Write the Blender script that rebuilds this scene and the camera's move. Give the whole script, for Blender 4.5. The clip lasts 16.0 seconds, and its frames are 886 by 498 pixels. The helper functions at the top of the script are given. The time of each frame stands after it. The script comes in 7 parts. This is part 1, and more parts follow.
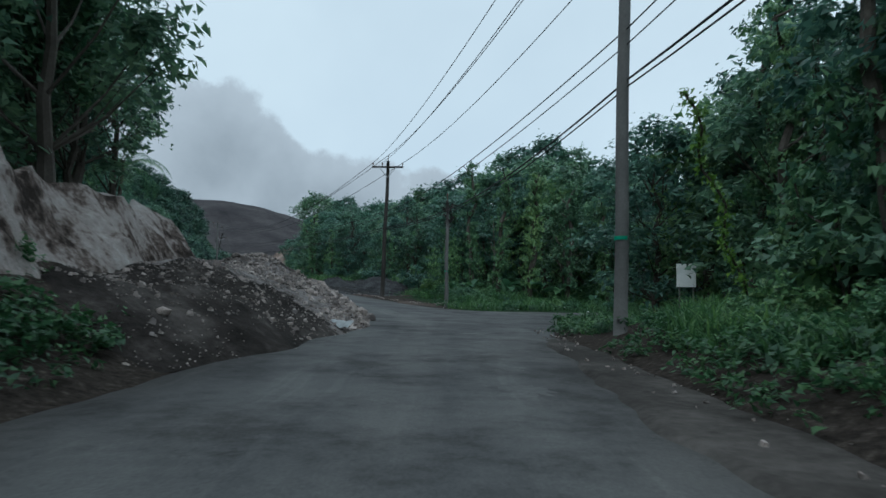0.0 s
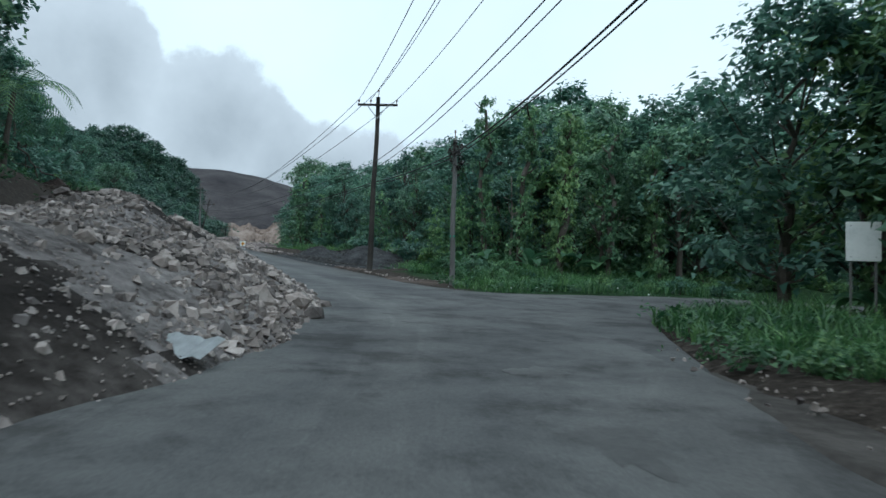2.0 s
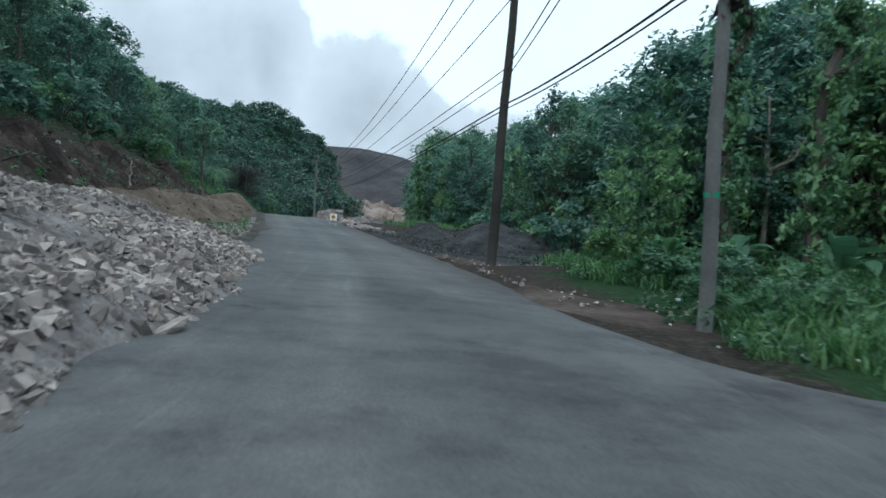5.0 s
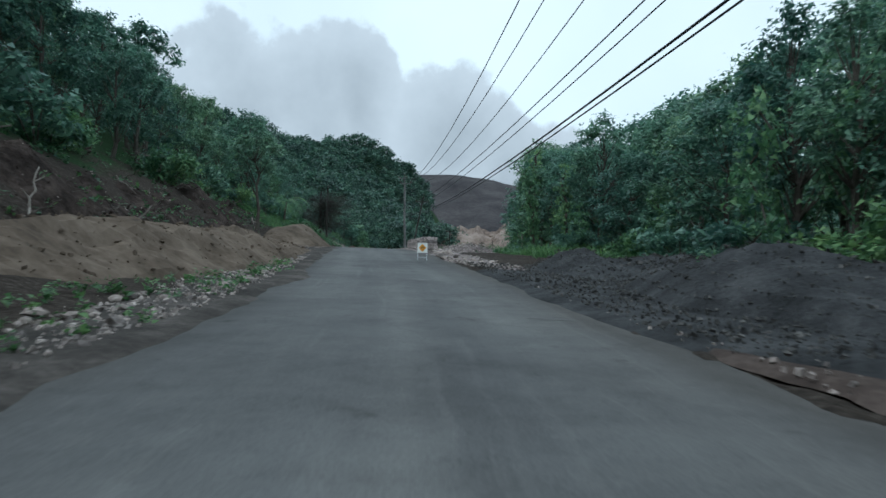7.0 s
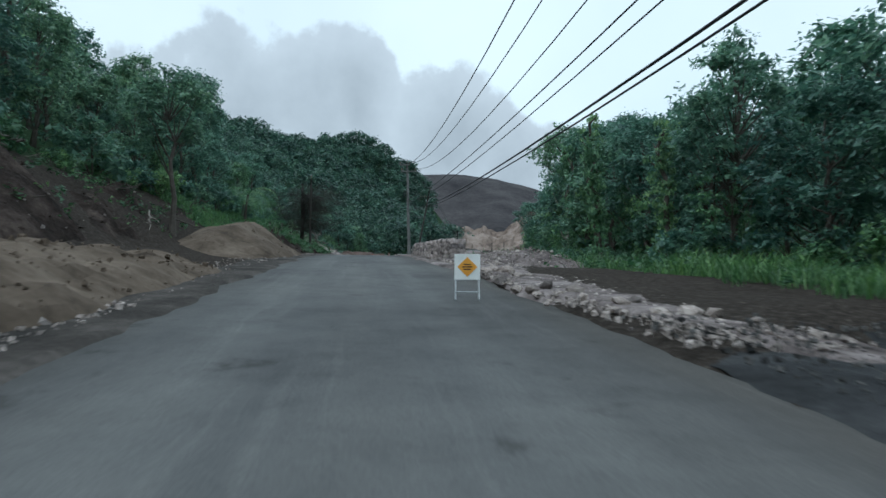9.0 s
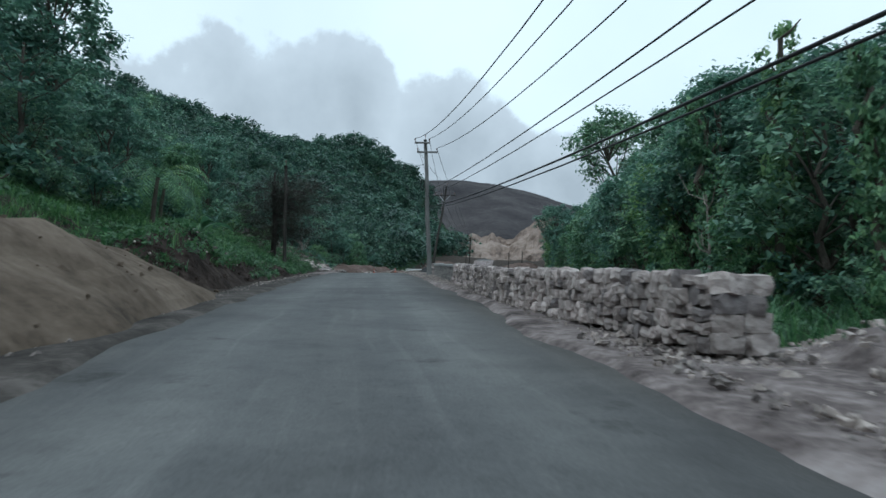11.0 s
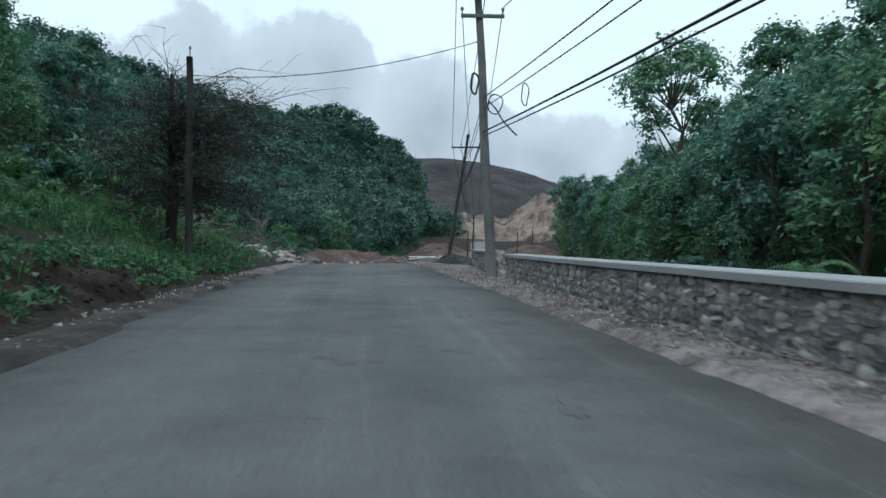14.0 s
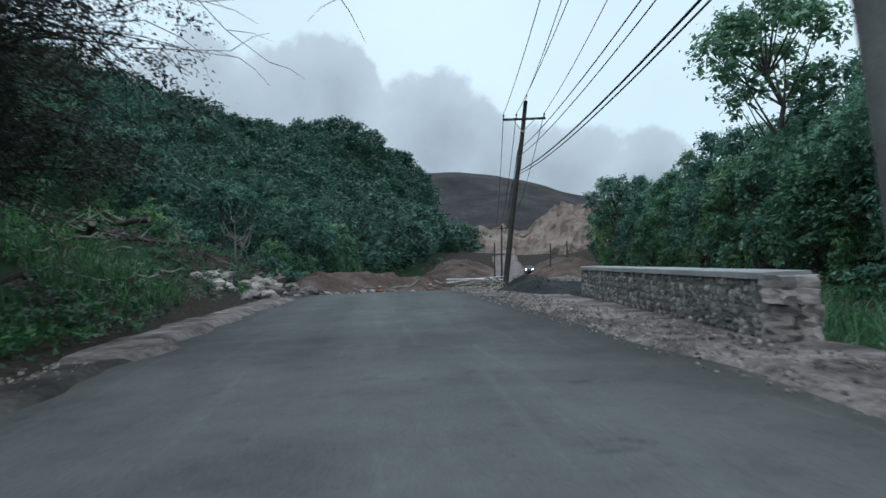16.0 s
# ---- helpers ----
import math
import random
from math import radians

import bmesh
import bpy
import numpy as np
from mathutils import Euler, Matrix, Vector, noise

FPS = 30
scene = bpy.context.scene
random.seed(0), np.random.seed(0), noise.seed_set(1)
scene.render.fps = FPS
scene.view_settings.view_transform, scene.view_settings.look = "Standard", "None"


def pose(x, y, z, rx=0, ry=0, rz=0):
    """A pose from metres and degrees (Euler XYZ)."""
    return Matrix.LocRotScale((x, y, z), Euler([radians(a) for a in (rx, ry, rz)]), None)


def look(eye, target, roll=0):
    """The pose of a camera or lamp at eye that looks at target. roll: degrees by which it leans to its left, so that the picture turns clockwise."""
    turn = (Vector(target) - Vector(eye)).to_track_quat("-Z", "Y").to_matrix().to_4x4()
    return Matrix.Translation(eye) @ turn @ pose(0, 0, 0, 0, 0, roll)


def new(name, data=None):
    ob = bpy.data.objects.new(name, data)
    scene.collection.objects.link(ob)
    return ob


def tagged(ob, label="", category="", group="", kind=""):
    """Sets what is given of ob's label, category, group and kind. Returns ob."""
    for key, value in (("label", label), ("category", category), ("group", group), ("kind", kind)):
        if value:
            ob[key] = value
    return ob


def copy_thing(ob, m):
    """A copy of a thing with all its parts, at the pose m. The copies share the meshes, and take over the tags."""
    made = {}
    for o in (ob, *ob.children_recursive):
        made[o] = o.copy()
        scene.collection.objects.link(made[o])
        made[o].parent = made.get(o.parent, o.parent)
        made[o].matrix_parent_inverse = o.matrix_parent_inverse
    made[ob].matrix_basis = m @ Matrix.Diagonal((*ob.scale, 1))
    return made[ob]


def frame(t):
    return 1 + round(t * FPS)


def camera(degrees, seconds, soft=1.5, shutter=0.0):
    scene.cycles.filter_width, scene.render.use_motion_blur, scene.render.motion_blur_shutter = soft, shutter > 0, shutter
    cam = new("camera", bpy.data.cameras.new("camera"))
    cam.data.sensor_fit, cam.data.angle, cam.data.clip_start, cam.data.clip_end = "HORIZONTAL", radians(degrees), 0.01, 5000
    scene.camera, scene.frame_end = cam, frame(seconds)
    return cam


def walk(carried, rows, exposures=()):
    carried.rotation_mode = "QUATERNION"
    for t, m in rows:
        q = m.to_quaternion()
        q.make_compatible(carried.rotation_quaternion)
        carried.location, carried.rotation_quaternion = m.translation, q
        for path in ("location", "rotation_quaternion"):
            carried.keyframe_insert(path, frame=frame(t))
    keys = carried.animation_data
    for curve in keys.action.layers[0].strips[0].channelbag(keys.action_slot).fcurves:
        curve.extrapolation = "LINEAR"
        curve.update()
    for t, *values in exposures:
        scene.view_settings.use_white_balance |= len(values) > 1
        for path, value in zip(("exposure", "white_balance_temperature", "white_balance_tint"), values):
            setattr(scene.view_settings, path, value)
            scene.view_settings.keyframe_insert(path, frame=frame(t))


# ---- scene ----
cam = camera(66.0, 16.0, shutter=0.25)
PATH = [
    (0, (0.125, 0.234, 1.3), (0.184, 2.223, 1.499), 1.4),
    (0.5, (0.197, 2.839, 1.311), (0.282, 4.83, 1.478), 2.1),
    (1, (0.274, 5.249, 1.455), (0.352, 7.242, 1.605), 1.6),
    (1.5, (0.324, 7.817, 1.606), (0.409, 9.811, 1.747), 2.9),
    (2, (0.311, 10.556, 1.68), (0.368, 12.552, 1.8), 2.0),
    (2.5, (0.364, 13.432, 1.831), (0.388, 15.429, 1.946), 1.9),
    (3, (0.387, 16.126, 2.084), (0.358, 18.123, 2.181), 2.3),
    (3.5, (0.327, 19.141, 2.164), (0.253, 21.137, 2.253), 3.3),
    (4, (0.239, 22.183, 2.399), (0.049, 24.172, 2.493), 4.6),
    (4.5, (-0.184, 25.189, 2.401), (-0.417, 27.175, 2.437), 5.6),
    (5, (-0.695, 27.835, 2.554), (-1.024, 29.807, 2.6), 4.5),
    (7.5, (-7.385, 48.416, 3.874), (-8.016, 50.311, 3.983), 1.0),
    (8, (-9.021, 53.005, 4.132), (-9.663, 54.896, 4.242), 0.5),
    (8.5, (-10.809, 57.141, 4.471), (-11.425, 59.041, 4.575), 0.7),
    (11, (-22.694, 83.369, 6.876), (-23.301, 85.271, 7.006), 0.2),
    (11.5, (-24.444, 87.306, 7.02), (-25.026, 89.216, 7.124), 0.2),
    (12, (-26.3, 91.136, 7.356), (-26.859, 93.054, 7.446), -0.7),
    (12.5, (-28.194, 95.157, 7.589), (-28.752, 97.075, 7.703), 0.4),
    (13, (-30.073, 99.322, 7.843), (-30.618, 101.244, 7.929), -1.0),
    (13.5, (-31.909, 103.272, 8.034), (-32.45, 105.197, 8.108), 0.0),
    (14, (-33.705, 107.277, 8.289), (-34.259, 109.197, 8.364), -0.3),
    (14.5, (-35.359, 111.202, 8.454), (-36.007, 113.091, 8.566), 0.9),
    (15, (-37.11, 115.05, 8.63), (-37.779, 116.93, 8.757), -0.1),
    (15.5, (-38.963, 118.93, 8.869), (-39.585, 120.828, 8.974), -1.3),
    (16, (-40.704, 122.906, 9.121), (-41.283, 124.817, 9.244), -2.3),
]
EXPOSURE = [(0, -0.35, 5500, 2), (1, -0.25, 5520, 2), (1.5, 0.12, 5560, 2), (2.5, 0.12, 5540, 2), (3.5, 0.25, 5520, 2), (5, 0.32, 5500, 2), (7.5, 0.05, 5540, 2), (11, 0.08, 5540, 2), (14.5, 0.14, 5520, 2), (16, -0.05, 5500, 2)]
walk(cam, [(t, look(eye, target, roll)) for t, eye, target, roll in PATH], EXPOSURE)

# ---------------------------------------------------------------- world and light
SUN_AZ, SUN_EL = radians(-150.0), radians(50.0)
w = bpy.data.worlds.new("world")
scene.world = w
w.use_nodes = True
wn, wl = w.node_tree.nodes, w.node_tree.links


def wmath(op, a, b=None, c=None):
    n = wn.new("ShaderNodeMath")
    n.operation = op
    for i, v in enumerate((a, b, c)):
        if v is None:
            continue
        if isinstance(v, (int, float)):
            n.inputs[i].default_value = v
        else:
            wl.new(v, n.inputs[i])
    return n.outputs[0]


def wmix(fac, a, b, blend="MIX"):
    n = wn.new("ShaderNodeMix")
    n.data_type, n.blend_type = "RGBA", blend
    for v, i in ((fac, 0), (a, 6), (b, 7)):
        if isinstance(v, (int, float)):
            n.inputs[i].default_value = v
        elif isinstance(v, tuple):
            n.inputs[i].default_value = (*v, 1)
        else:
            wl.new(v, n.inputs[i])
    return n.outputs[2]


tc = wn.new("ShaderNodeTexCoord").outputs["Generated"]
sep = wn.new("ShaderNodeSeparateXYZ")
wl.new(tc, sep.inputs[0])
sky = wn.new("ShaderNodeTexSky")
sky.sky_type, sky.sun_disc = "NISHITA", False
sky.sun_elevation, sky.sun_rotation = SUN_EL, SUN_AZ
sky.air_density, sky.dust_density, sky.ozone_density = 1.0, 2.0, 2.0
skycol = wmix(1.0, sky.outputs[0], (0.105, 0.105, 0.105), "MULTIPLY")
# thin high veil over the whole sky
veil_n = wn.new("ShaderNodeTexNoise")
veil_n.inputs["Scale"].default_value, veil_n.inputs["Detail"].default_value = 2.2, 5
wl.new(tc, veil_n.inputs["Vector"])
veil = wmath("MULTIPLY_ADD", veil_n.outputs["Fac"], 0.45, 0.62)
base = wmix(veil, skycol, (0.97, 1.03, 1.03))
# azimuth to the left of north and elevation, in degrees
az = wmath("MULTIPLY", wmath("ARCTAN2", wmath("MULTIPLY", sep.outputs[0], -1.0), sep.outputs[1]), 57.2958)
el = wmath("MULTIPLY", wmath("ARCSINE", sep.outputs[2]), 57.2958)
edge = wn.new("ShaderNodeTexNoise")
edge.inputs["Scale"].default_value, edge.inputs["Detail"].default_value, edge.inputs["Roughness"].default_value = 8.0, 7, 0.58
wl.new(tc, edge.inputs["Vector"])
wob = wmath("MULTIPLY_ADD", edge.outputs["Fac"], 1.5, -0.75)
# cumulus lobes: azimuth, elevation, half width, half height
LOBES = [(34.5, 10.7, 8.5, 9.4), (28.5, 12.5, 6.5, 8.0), (25.2, 14.5, 3.6, 6.8), (17.2, 10.7, 6.2, 6.7), (6.6, 8.2, 5.2, 5.6), (-1.0, 7.5, 5.0, 4.8),
         (20.0, 4.0, 27.0, 8.5), (42.0, 9.5, 8.0, 8.0), (12.5, 8.0, 4.6, 6.4), (56.0, 9.0, 9.0, 7.0)]
mask = None
for la, le, lw, lh in LOBES:
    dx = wmath("DIVIDE", wmath("SUBTRACT", az, la), lw)
    dy = wmath("DIVIDE", wmath("SUBTRACT", el, le), lh)
    d = wmath("SQRT", wmath("ADD", wmath("MULTIPLY", dx, dx), wmath("MULTIPLY", dy, dy)))
    v = wmath("SUBTRACT", 1.0, d)
    mask = v if mask is None else wmath("SMOOTH_MAX", mask, v, 0.15)
raw = wmath("ADD", mask, wob)
cov = wn.new("ShaderNodeMapRange")
cov.interpolation_type = "SMOOTHSTEP"
cov.inputs["From Min"].default_value, cov.inputs["From Max"].default_value = -0.05, 0.13
wl.new(raw, cov.inputs["Value"])
body_n = wn.new("ShaderNodeTexNoise")
body_n.inputs["Scale"].default_value, body_n.inputs["Detail"].default_value = 5.0, 5
wl.new(tc, body_n.inputs["Vector"])
depth = wn.new("ShaderNodeMapRange")
depth.inputs["From Min"].default_value, depth.inputs["From Max"].default_value = -0.05, 0.9
wl.new(wmath("ADD", raw, wmath("MULTIPLY_ADD", body_n.outputs["Fac"], 0.6, -0.3)), depth.inputs["Value"])
cloudcol = wmix(depth.outputs[0], (0.64, 0.665, 0.685), (0.415, 0.44, 0.462))
final = wmix(wmath("MULTIPLY", cov.outputs[0], 0.94), base, cloudcol)
# a dull sky is brighter overhead than near the horizon
lift_ = wn.new("ShaderNodeMapRange")
lift_.inputs["From Min"].default_value, lift_.inputs["From Max"].default_value = 0.42, 1.0
lift_.inputs["To Min"].default_value, lift_.inputs["To Max"].default_value = 1.0, 1.45
wl.new(sep.outputs[2], lift_.inputs["Value"])
comb = wn.new("ShaderNodeCombineColor")
for k_ in range(3):
    wl.new(lift_.outputs[0], comb.inputs[k_])
final = wmix(1.0, final, comb.outputs[0], "MULTIPLY")
bg = wn["Background"]
wl.new(final, bg.inputs["Color"])
bg.inputs["Strength"].default_value = 1.0

sun_data = bpy.data.lights.new("sun", "SUN")
sun_data.energy, sun_data.angle, sun_data.color = 0.6, radians(60), (1.0, 0.95, 0.88)
sun = new("sun", sun_data)
sun.matrix_world = look((0, 0, 60), Vector((0, 0, 60)) - Vector((math.sin(SUN_AZ) * math.cos(SUN_EL), math.cos(SUN_AZ) * math.cos(SUN_EL), math.sin(SUN_EL))))


# ---------------------------------------------------------------- materials
def material(name, rough=0.8, metal=0.0, spec=0.3):
    m = bpy.data.materials.new(name)
    m.use_nodes = True
    b = m.node_tree.nodes["Principled BSDF"]
    b.inputs["Roughness"].default_value, b.inputs["Metallic"].default_value = rough, metal
    b.inputs["Specular IOR Level"].default_value = spec
    return m, m.node_tree.nodes, m.node_tree.links, b


def noise_tex(n, l, scale, detail=5, rough=0.6, vec=None, coord="Object"):
    t = n.new("ShaderNodeTexNoise")
    t.inputs["Scale"].default_value, t.inputs["Detail"].default_value, t.inputs["Roughness"].default_value = scale, detail, rough
    if vec is None:
        vec = n.new("ShaderNodeTexCoord").outputs[coord]
    l.new(vec, t.inputs["Vector"])
    return t.outputs["Fac"]


def ramp(n, l, fac, stops):
    r = n.new("ShaderNodeValToRGB")
    el_ = r.color_ramp.elements
    while len(el_) < len(stops):
        el_.new(0.5)
    for e, (p, c) in zip(el_, stops):
        e.position, e.color = p, (*c, 1) if len(c) == 3 else c
    l.new(fac, r.inputs[0])
    return r.outputs[0]


def mixc(n, l, fac, a, b, blend="MIX"):
    x = n.new("ShaderNodeMix")
    x.data_type, x.blend_type = "RGBA", blend
    for v, i in ((fac, 0), (a, 6), (b, 7)):
        if isinstance(v, (int, float)):
            x.inputs[i].default_value = v
        elif isinstance(v, tuple):
            x.inputs[i].default_value = (*v, 1)
        else:
            l.new(v, x.inputs[i])
    return x.outputs[2]


def bump(n, l, b, height, strength=0.4, dist=0.05):
    u = n.new("ShaderNodeBump")
    u.inputs["Strength"].default_value, u.inputs["Distance"].default_value = strength, dist
    l.new(height, u.inputs["Height"])
    l.new(u.outputs[0], b.inputs["Normal"])


def mottled(name, stops, scale=2.0, fine=18.0, rough=0.85, bump_d=0.03, bump_s=0.5, spec=0.25, random_by=None, coord="Object"):
    """Two scales of noise through a ramp, with fine relief; random_by: "object" or "island" shifts its brightness."""
    m, n, l, b = material(name, rough, 0, spec)
    big, small = noise_tex(n, l, scale, coord=coord), noise_tex(n, l, fine, 6, 0.65, coord=coord)
    mix = n.new("ShaderNodeMath")
    mix.operation = "MULTIPLY_ADD"
    l.new(small, mix.inputs[0])
    mix.inputs[1].default_value = 0.45
    sc = n.new("ShaderNodeMath")
    sc.operation = "MULTIPLY_ADD"
    l.new(big, sc.inputs[0])
    sc.inputs[1].default_value, sc.inputs[2].default_value = 0.9, -0.18
    l.new(sc.outputs[0], mix.inputs[2])
    col = ramp(n, l, mix.outputs[0], stops)
    if random_by:
        r = n.new("ShaderNodeObjectInfo").outputs["Random"] if random_by == "object" else n.new("ShaderNodeNewGeometry").outputs["Random Per Island"]
        tone = ramp(n, l, r, [(0.0, (0.48, 0.48, 0.49)), (0.5, (0.93, 0.91, 0.88)), (1.0, (1.5, 1.46, 1.42))])
        col = mixc(n, l, 1.0, col, tone, "MULTIPLY")
    l.new(col, b.inputs["Base Color"])
    bump(n, l, b, small, bump_s, bump_d)
    return m


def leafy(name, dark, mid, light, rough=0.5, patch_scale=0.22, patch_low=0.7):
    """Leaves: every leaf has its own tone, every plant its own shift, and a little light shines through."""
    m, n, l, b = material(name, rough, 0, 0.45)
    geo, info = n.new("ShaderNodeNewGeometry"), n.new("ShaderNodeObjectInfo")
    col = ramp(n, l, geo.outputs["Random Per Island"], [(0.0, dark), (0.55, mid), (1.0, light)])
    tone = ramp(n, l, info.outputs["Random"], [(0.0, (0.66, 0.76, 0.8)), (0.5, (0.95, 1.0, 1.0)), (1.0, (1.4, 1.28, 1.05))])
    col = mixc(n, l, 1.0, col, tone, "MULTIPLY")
    # broad noise patches in the colour; a low patch_low imitates shade between crowns
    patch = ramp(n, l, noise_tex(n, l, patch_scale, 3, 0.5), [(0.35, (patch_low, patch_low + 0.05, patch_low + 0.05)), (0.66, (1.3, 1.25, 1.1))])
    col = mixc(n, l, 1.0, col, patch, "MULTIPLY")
    l.new(col, b.inputs["Base Color"])
    tr = n.new("ShaderNodeBsdfTranslucent")
    l.new(col, tr.inputs["Color"])
    ms = n.new("ShaderNodeMixShader")
    ms.inputs[0].default_value = 0.4
    l.new(b.outputs[0], ms.inputs[1])
    l.new(tr.outputs[0], ms.inputs[2])
    l.new(ms.outputs[0], n["Material Output"].inputs["Surface"])
    return m


# M_LEAF is paler and bluer: the windscreen's veiling haze is put into its colour
M_LEAF = leafy("leaf_broad", (0.062, 0.13, 0.108), (0.11, 0.212, 0.165), (0.185, 0.31, 0.222), rough=0.48)
M_LEAF2 = leafy("leaf_vine", (0.06, 0.135, 0.076), (0.11, 0.22, 0.115), (0.195, 0.32, 0.15), rough=0.5)
M_CLAD = leafy("leaf_creeper", (0.074, 0.157, 0.092), (0.134, 0.25, 0.134), (0.22, 0.345, 0.168), rough=0.5)
# dark blotches painted into the leaf colour as shading between the far crowns
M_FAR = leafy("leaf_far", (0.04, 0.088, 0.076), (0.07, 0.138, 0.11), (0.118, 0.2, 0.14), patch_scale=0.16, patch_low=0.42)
M_GRASS = leafy("grass_blade", (0.034, 0.088, 0.042), (0.062, 0.15, 0.062), (0.125, 0.23, 0.095))
M_BARK = mottled("bark", [(0.25, (0.035, 0.03, 0.025)), (0.55, (0.085, 0.074, 0.062)), (0.8, (0.16, 0.15, 0.13))], 1.5, 14, 0.9)
M_DEAD = mottled("dead_wood", [(0.3, (0.018, 0.016, 0.015)), (0.7, (0.06, 0.05, 0.045))], 1.5, 14, 0.9)
M_PALEWOOD = mottled("bleached_wood", [(0.3, (0.12, 0.105, 0.09)), (0.55, (0.24, 0.215, 0.19)), (0.8, (0.4, 0.37, 0.33))], 1.5, 12, 0.9, 0.01)
M_POLE = mottled("pole_wood", [(0.25, (0.085, 0.083, 0.08)), (0.55, (0.145, 0.143, 0.138)), (0.8, (0.22, 0.215, 0.205))], 0.8, 22, 0.85, 0.01)
M_POLEDARK = mottled("pole_dark", [(0.25, (0.022, 0.02, 0.018)), (0.55, (0.05, 0.045, 0.04)), (0.8, (0.09, 0.08, 0.07))], 0.8, 22, 0.85, 0.01)
M_WIRE, _n, _l, _b = material("wire_rubber", 0.6)
_b.inputs["Base Color"].default_value = (0.02, 0.02, 0.022, 1)
M_PORC, _n, _l, _b = material("insulator_porcelain", 0.25, 0, 0.5)
_b.inputs["Base Color"].default_value = (0.16, 0.1, 0.08, 1)
M_METAL = mottled("galvanised_steel", [(0.3, (0.25, 0.26, 0.27)), (0.7, (0.5, 0.52, 0.53))], 3, 30, 0.5, 0.002, 0.2, 0.5)
M_GREEN = mottled("green_paint", [(0.3, (0.01, 0.2, 0.11)), (0.7, (0.03, 0.34, 0.2))], 4, 30, 0.6, 0.002, 0.2)
M_WHITE = mottled("white_board", [(0.25, (0.6, 0.62, 0.6)), (0.5, (0.78, 0.8, 0.78)), (0.8, (0.84, 0.85, 0.83))], 2, 15, 0.5, 0.002, 0.1)
M_CONE = mottled("faded_cone", [(0.3, (0.22, 0.07, 0.05)), (0.7, (0.34, 0.12, 0.085))], 4, 30, 0.6, 0.002, 0.1)
M_ORANGE = mottled("orange_board", [(0.3, (0.62, 0.26, 0.03)), (0.7, (0.8, 0.4, 0.06))], 4, 30, 0.5, 0.002, 0.1)
M_INK, _n, _l, _b = material("black_ink", 0.6)
_b.inputs["Base Color"].default_value = (0.02, 0.02, 0.02, 1)
M_ROCK = mottled("limestone", [(0.25, (0.13, 0.11, 0.1)), (0.5, (0.28, 0.245, 0.228)), (0.8, (0.45, 0.41, 0.385))], 1.3, 9, 0.9, 0.04, 0.6, random_by="object", spec=0.06)
M_RUBBLE = mottled("rubble_bits", [(0.25, (0.145, 0.125, 0.117)), (0.5, (0.3, 0.266, 0.25)), (0.8, (0.46, 0.422, 0.404))], 0.9, 9, 0.9, 0.04, 0.6, random_by="island", spec=0.06)
M_WALLST = mottled("wall_stone_rough", [(0.25, (0.19, 0.163, 0.159)), (0.5, (0.35, 0.311, 0.302)), (0.8, (0.5, 0.458, 0.447))], 1.7, 11, 0.9, 0.03, 0.6, random_by="object", spec=0.1)
M_WALLGR = mottled("wall_stone_grey", [(0.25, (0.1, 0.1, 0.102)), (0.5, (0.225, 0.22, 0.216)), (0.8, (0.43, 0.415, 0.4))], 2.6, 13, 0.9, 0.02, 0.5, random_by="object", spec=0.1)
M_MORTAR = mottled("mortar", [(0.28, (0.1, 0.1, 0.102)), (0.55, (0.16, 0.16, 0.16)), (0.8, (0.24, 0.238, 0.234))], 1.2, 16, 0.95, 0.02, spec=0.1)
M_GAPFILL = mottled("wall_core", [(0.25, (0.04, 0.036, 0.033)), (0.6, (0.11, 0.095, 0.085))], 1.5, 10, 0.95, 0.04)
M_CAP = mottled("cap_concrete", [(0.25, (0.22, 0.225, 0.22)), (0.55, (0.31, 0.315, 0.31)), (0.8, (0.4, 0.4, 0.39))], 0.7, 18, 0.85, 0.006)
M_SAND = mottled("marl_sand", [(0.25, (0.038, 0.03, 0.023)), (0.42, (0.093, 0.072, 0.055)), (0.6, (0.15, 0.118, 0.092)), (0.8, (0.195, 0.157, 0.125))], 0.55, 4, 0.95, 0.06, 0.6, spec=0.06)
M_DARKSOIL = mottled("dark_soil", [(0.3, (0.013, 0.01, 0.0085)), (0.5, (0.038, 0.029, 0.025)), (0.8, (0.12, 0.094, 0.08))], 1.1, 6, 0.95, 0.12, 1.0, spec=0.06)
M_HEAP = mottled("heap_earth", [(0.28, (0.014, 0.012, 0.011)), (0.5, (0.036, 0.031, 0.028)), (0.8, (0.13, 0.115, 0.106))], 0.8, 5, 0.95, 0.1, 0.9, spec=0.06)
M_GRAVEL = mottled("dark_gravel", [(0.3, (0.02, 0.0205, 0.021)), (0.5, (0.044, 0.045, 0.047)), (0.8, (0.1, 0.1, 0.101))], 0.9, 9, 0.95, 0.06, 1.0, spec=0.06)
# the grey-blue cast of distance haze is mixed into the hill's brown
M_HILL = mottled("bare_hill", [(0.3, (0.026, 0.0245, 0.027)), (0.5, (0.048, 0.044, 0.046)), (0.8, (0.095, 0.087, 0.086))], 0.03, 0.35, 0.95, 0.8, 0.8, spec=0.06)
M_CLIFF = mottled("quarry_marl", [(0.3, (0.07, 0.053, 0.045)), (0.48, (0.2, 0.155, 0.13)), (0.8, (0.32, 0.265, 0.23))], 0.05, 0.4, 0.95, 0.5, 0.7, spec=0.06)
M_VERGE = mottled("dirt_verge", [(0.28, (0.028, 0.022, 0.019)), (0.5, (0.068, 0.052, 0.045)), (0.8, (0.15, 0.12, 0.105))], 0.5, 6, 0.95, 0.08, 0.8, spec=0.06)
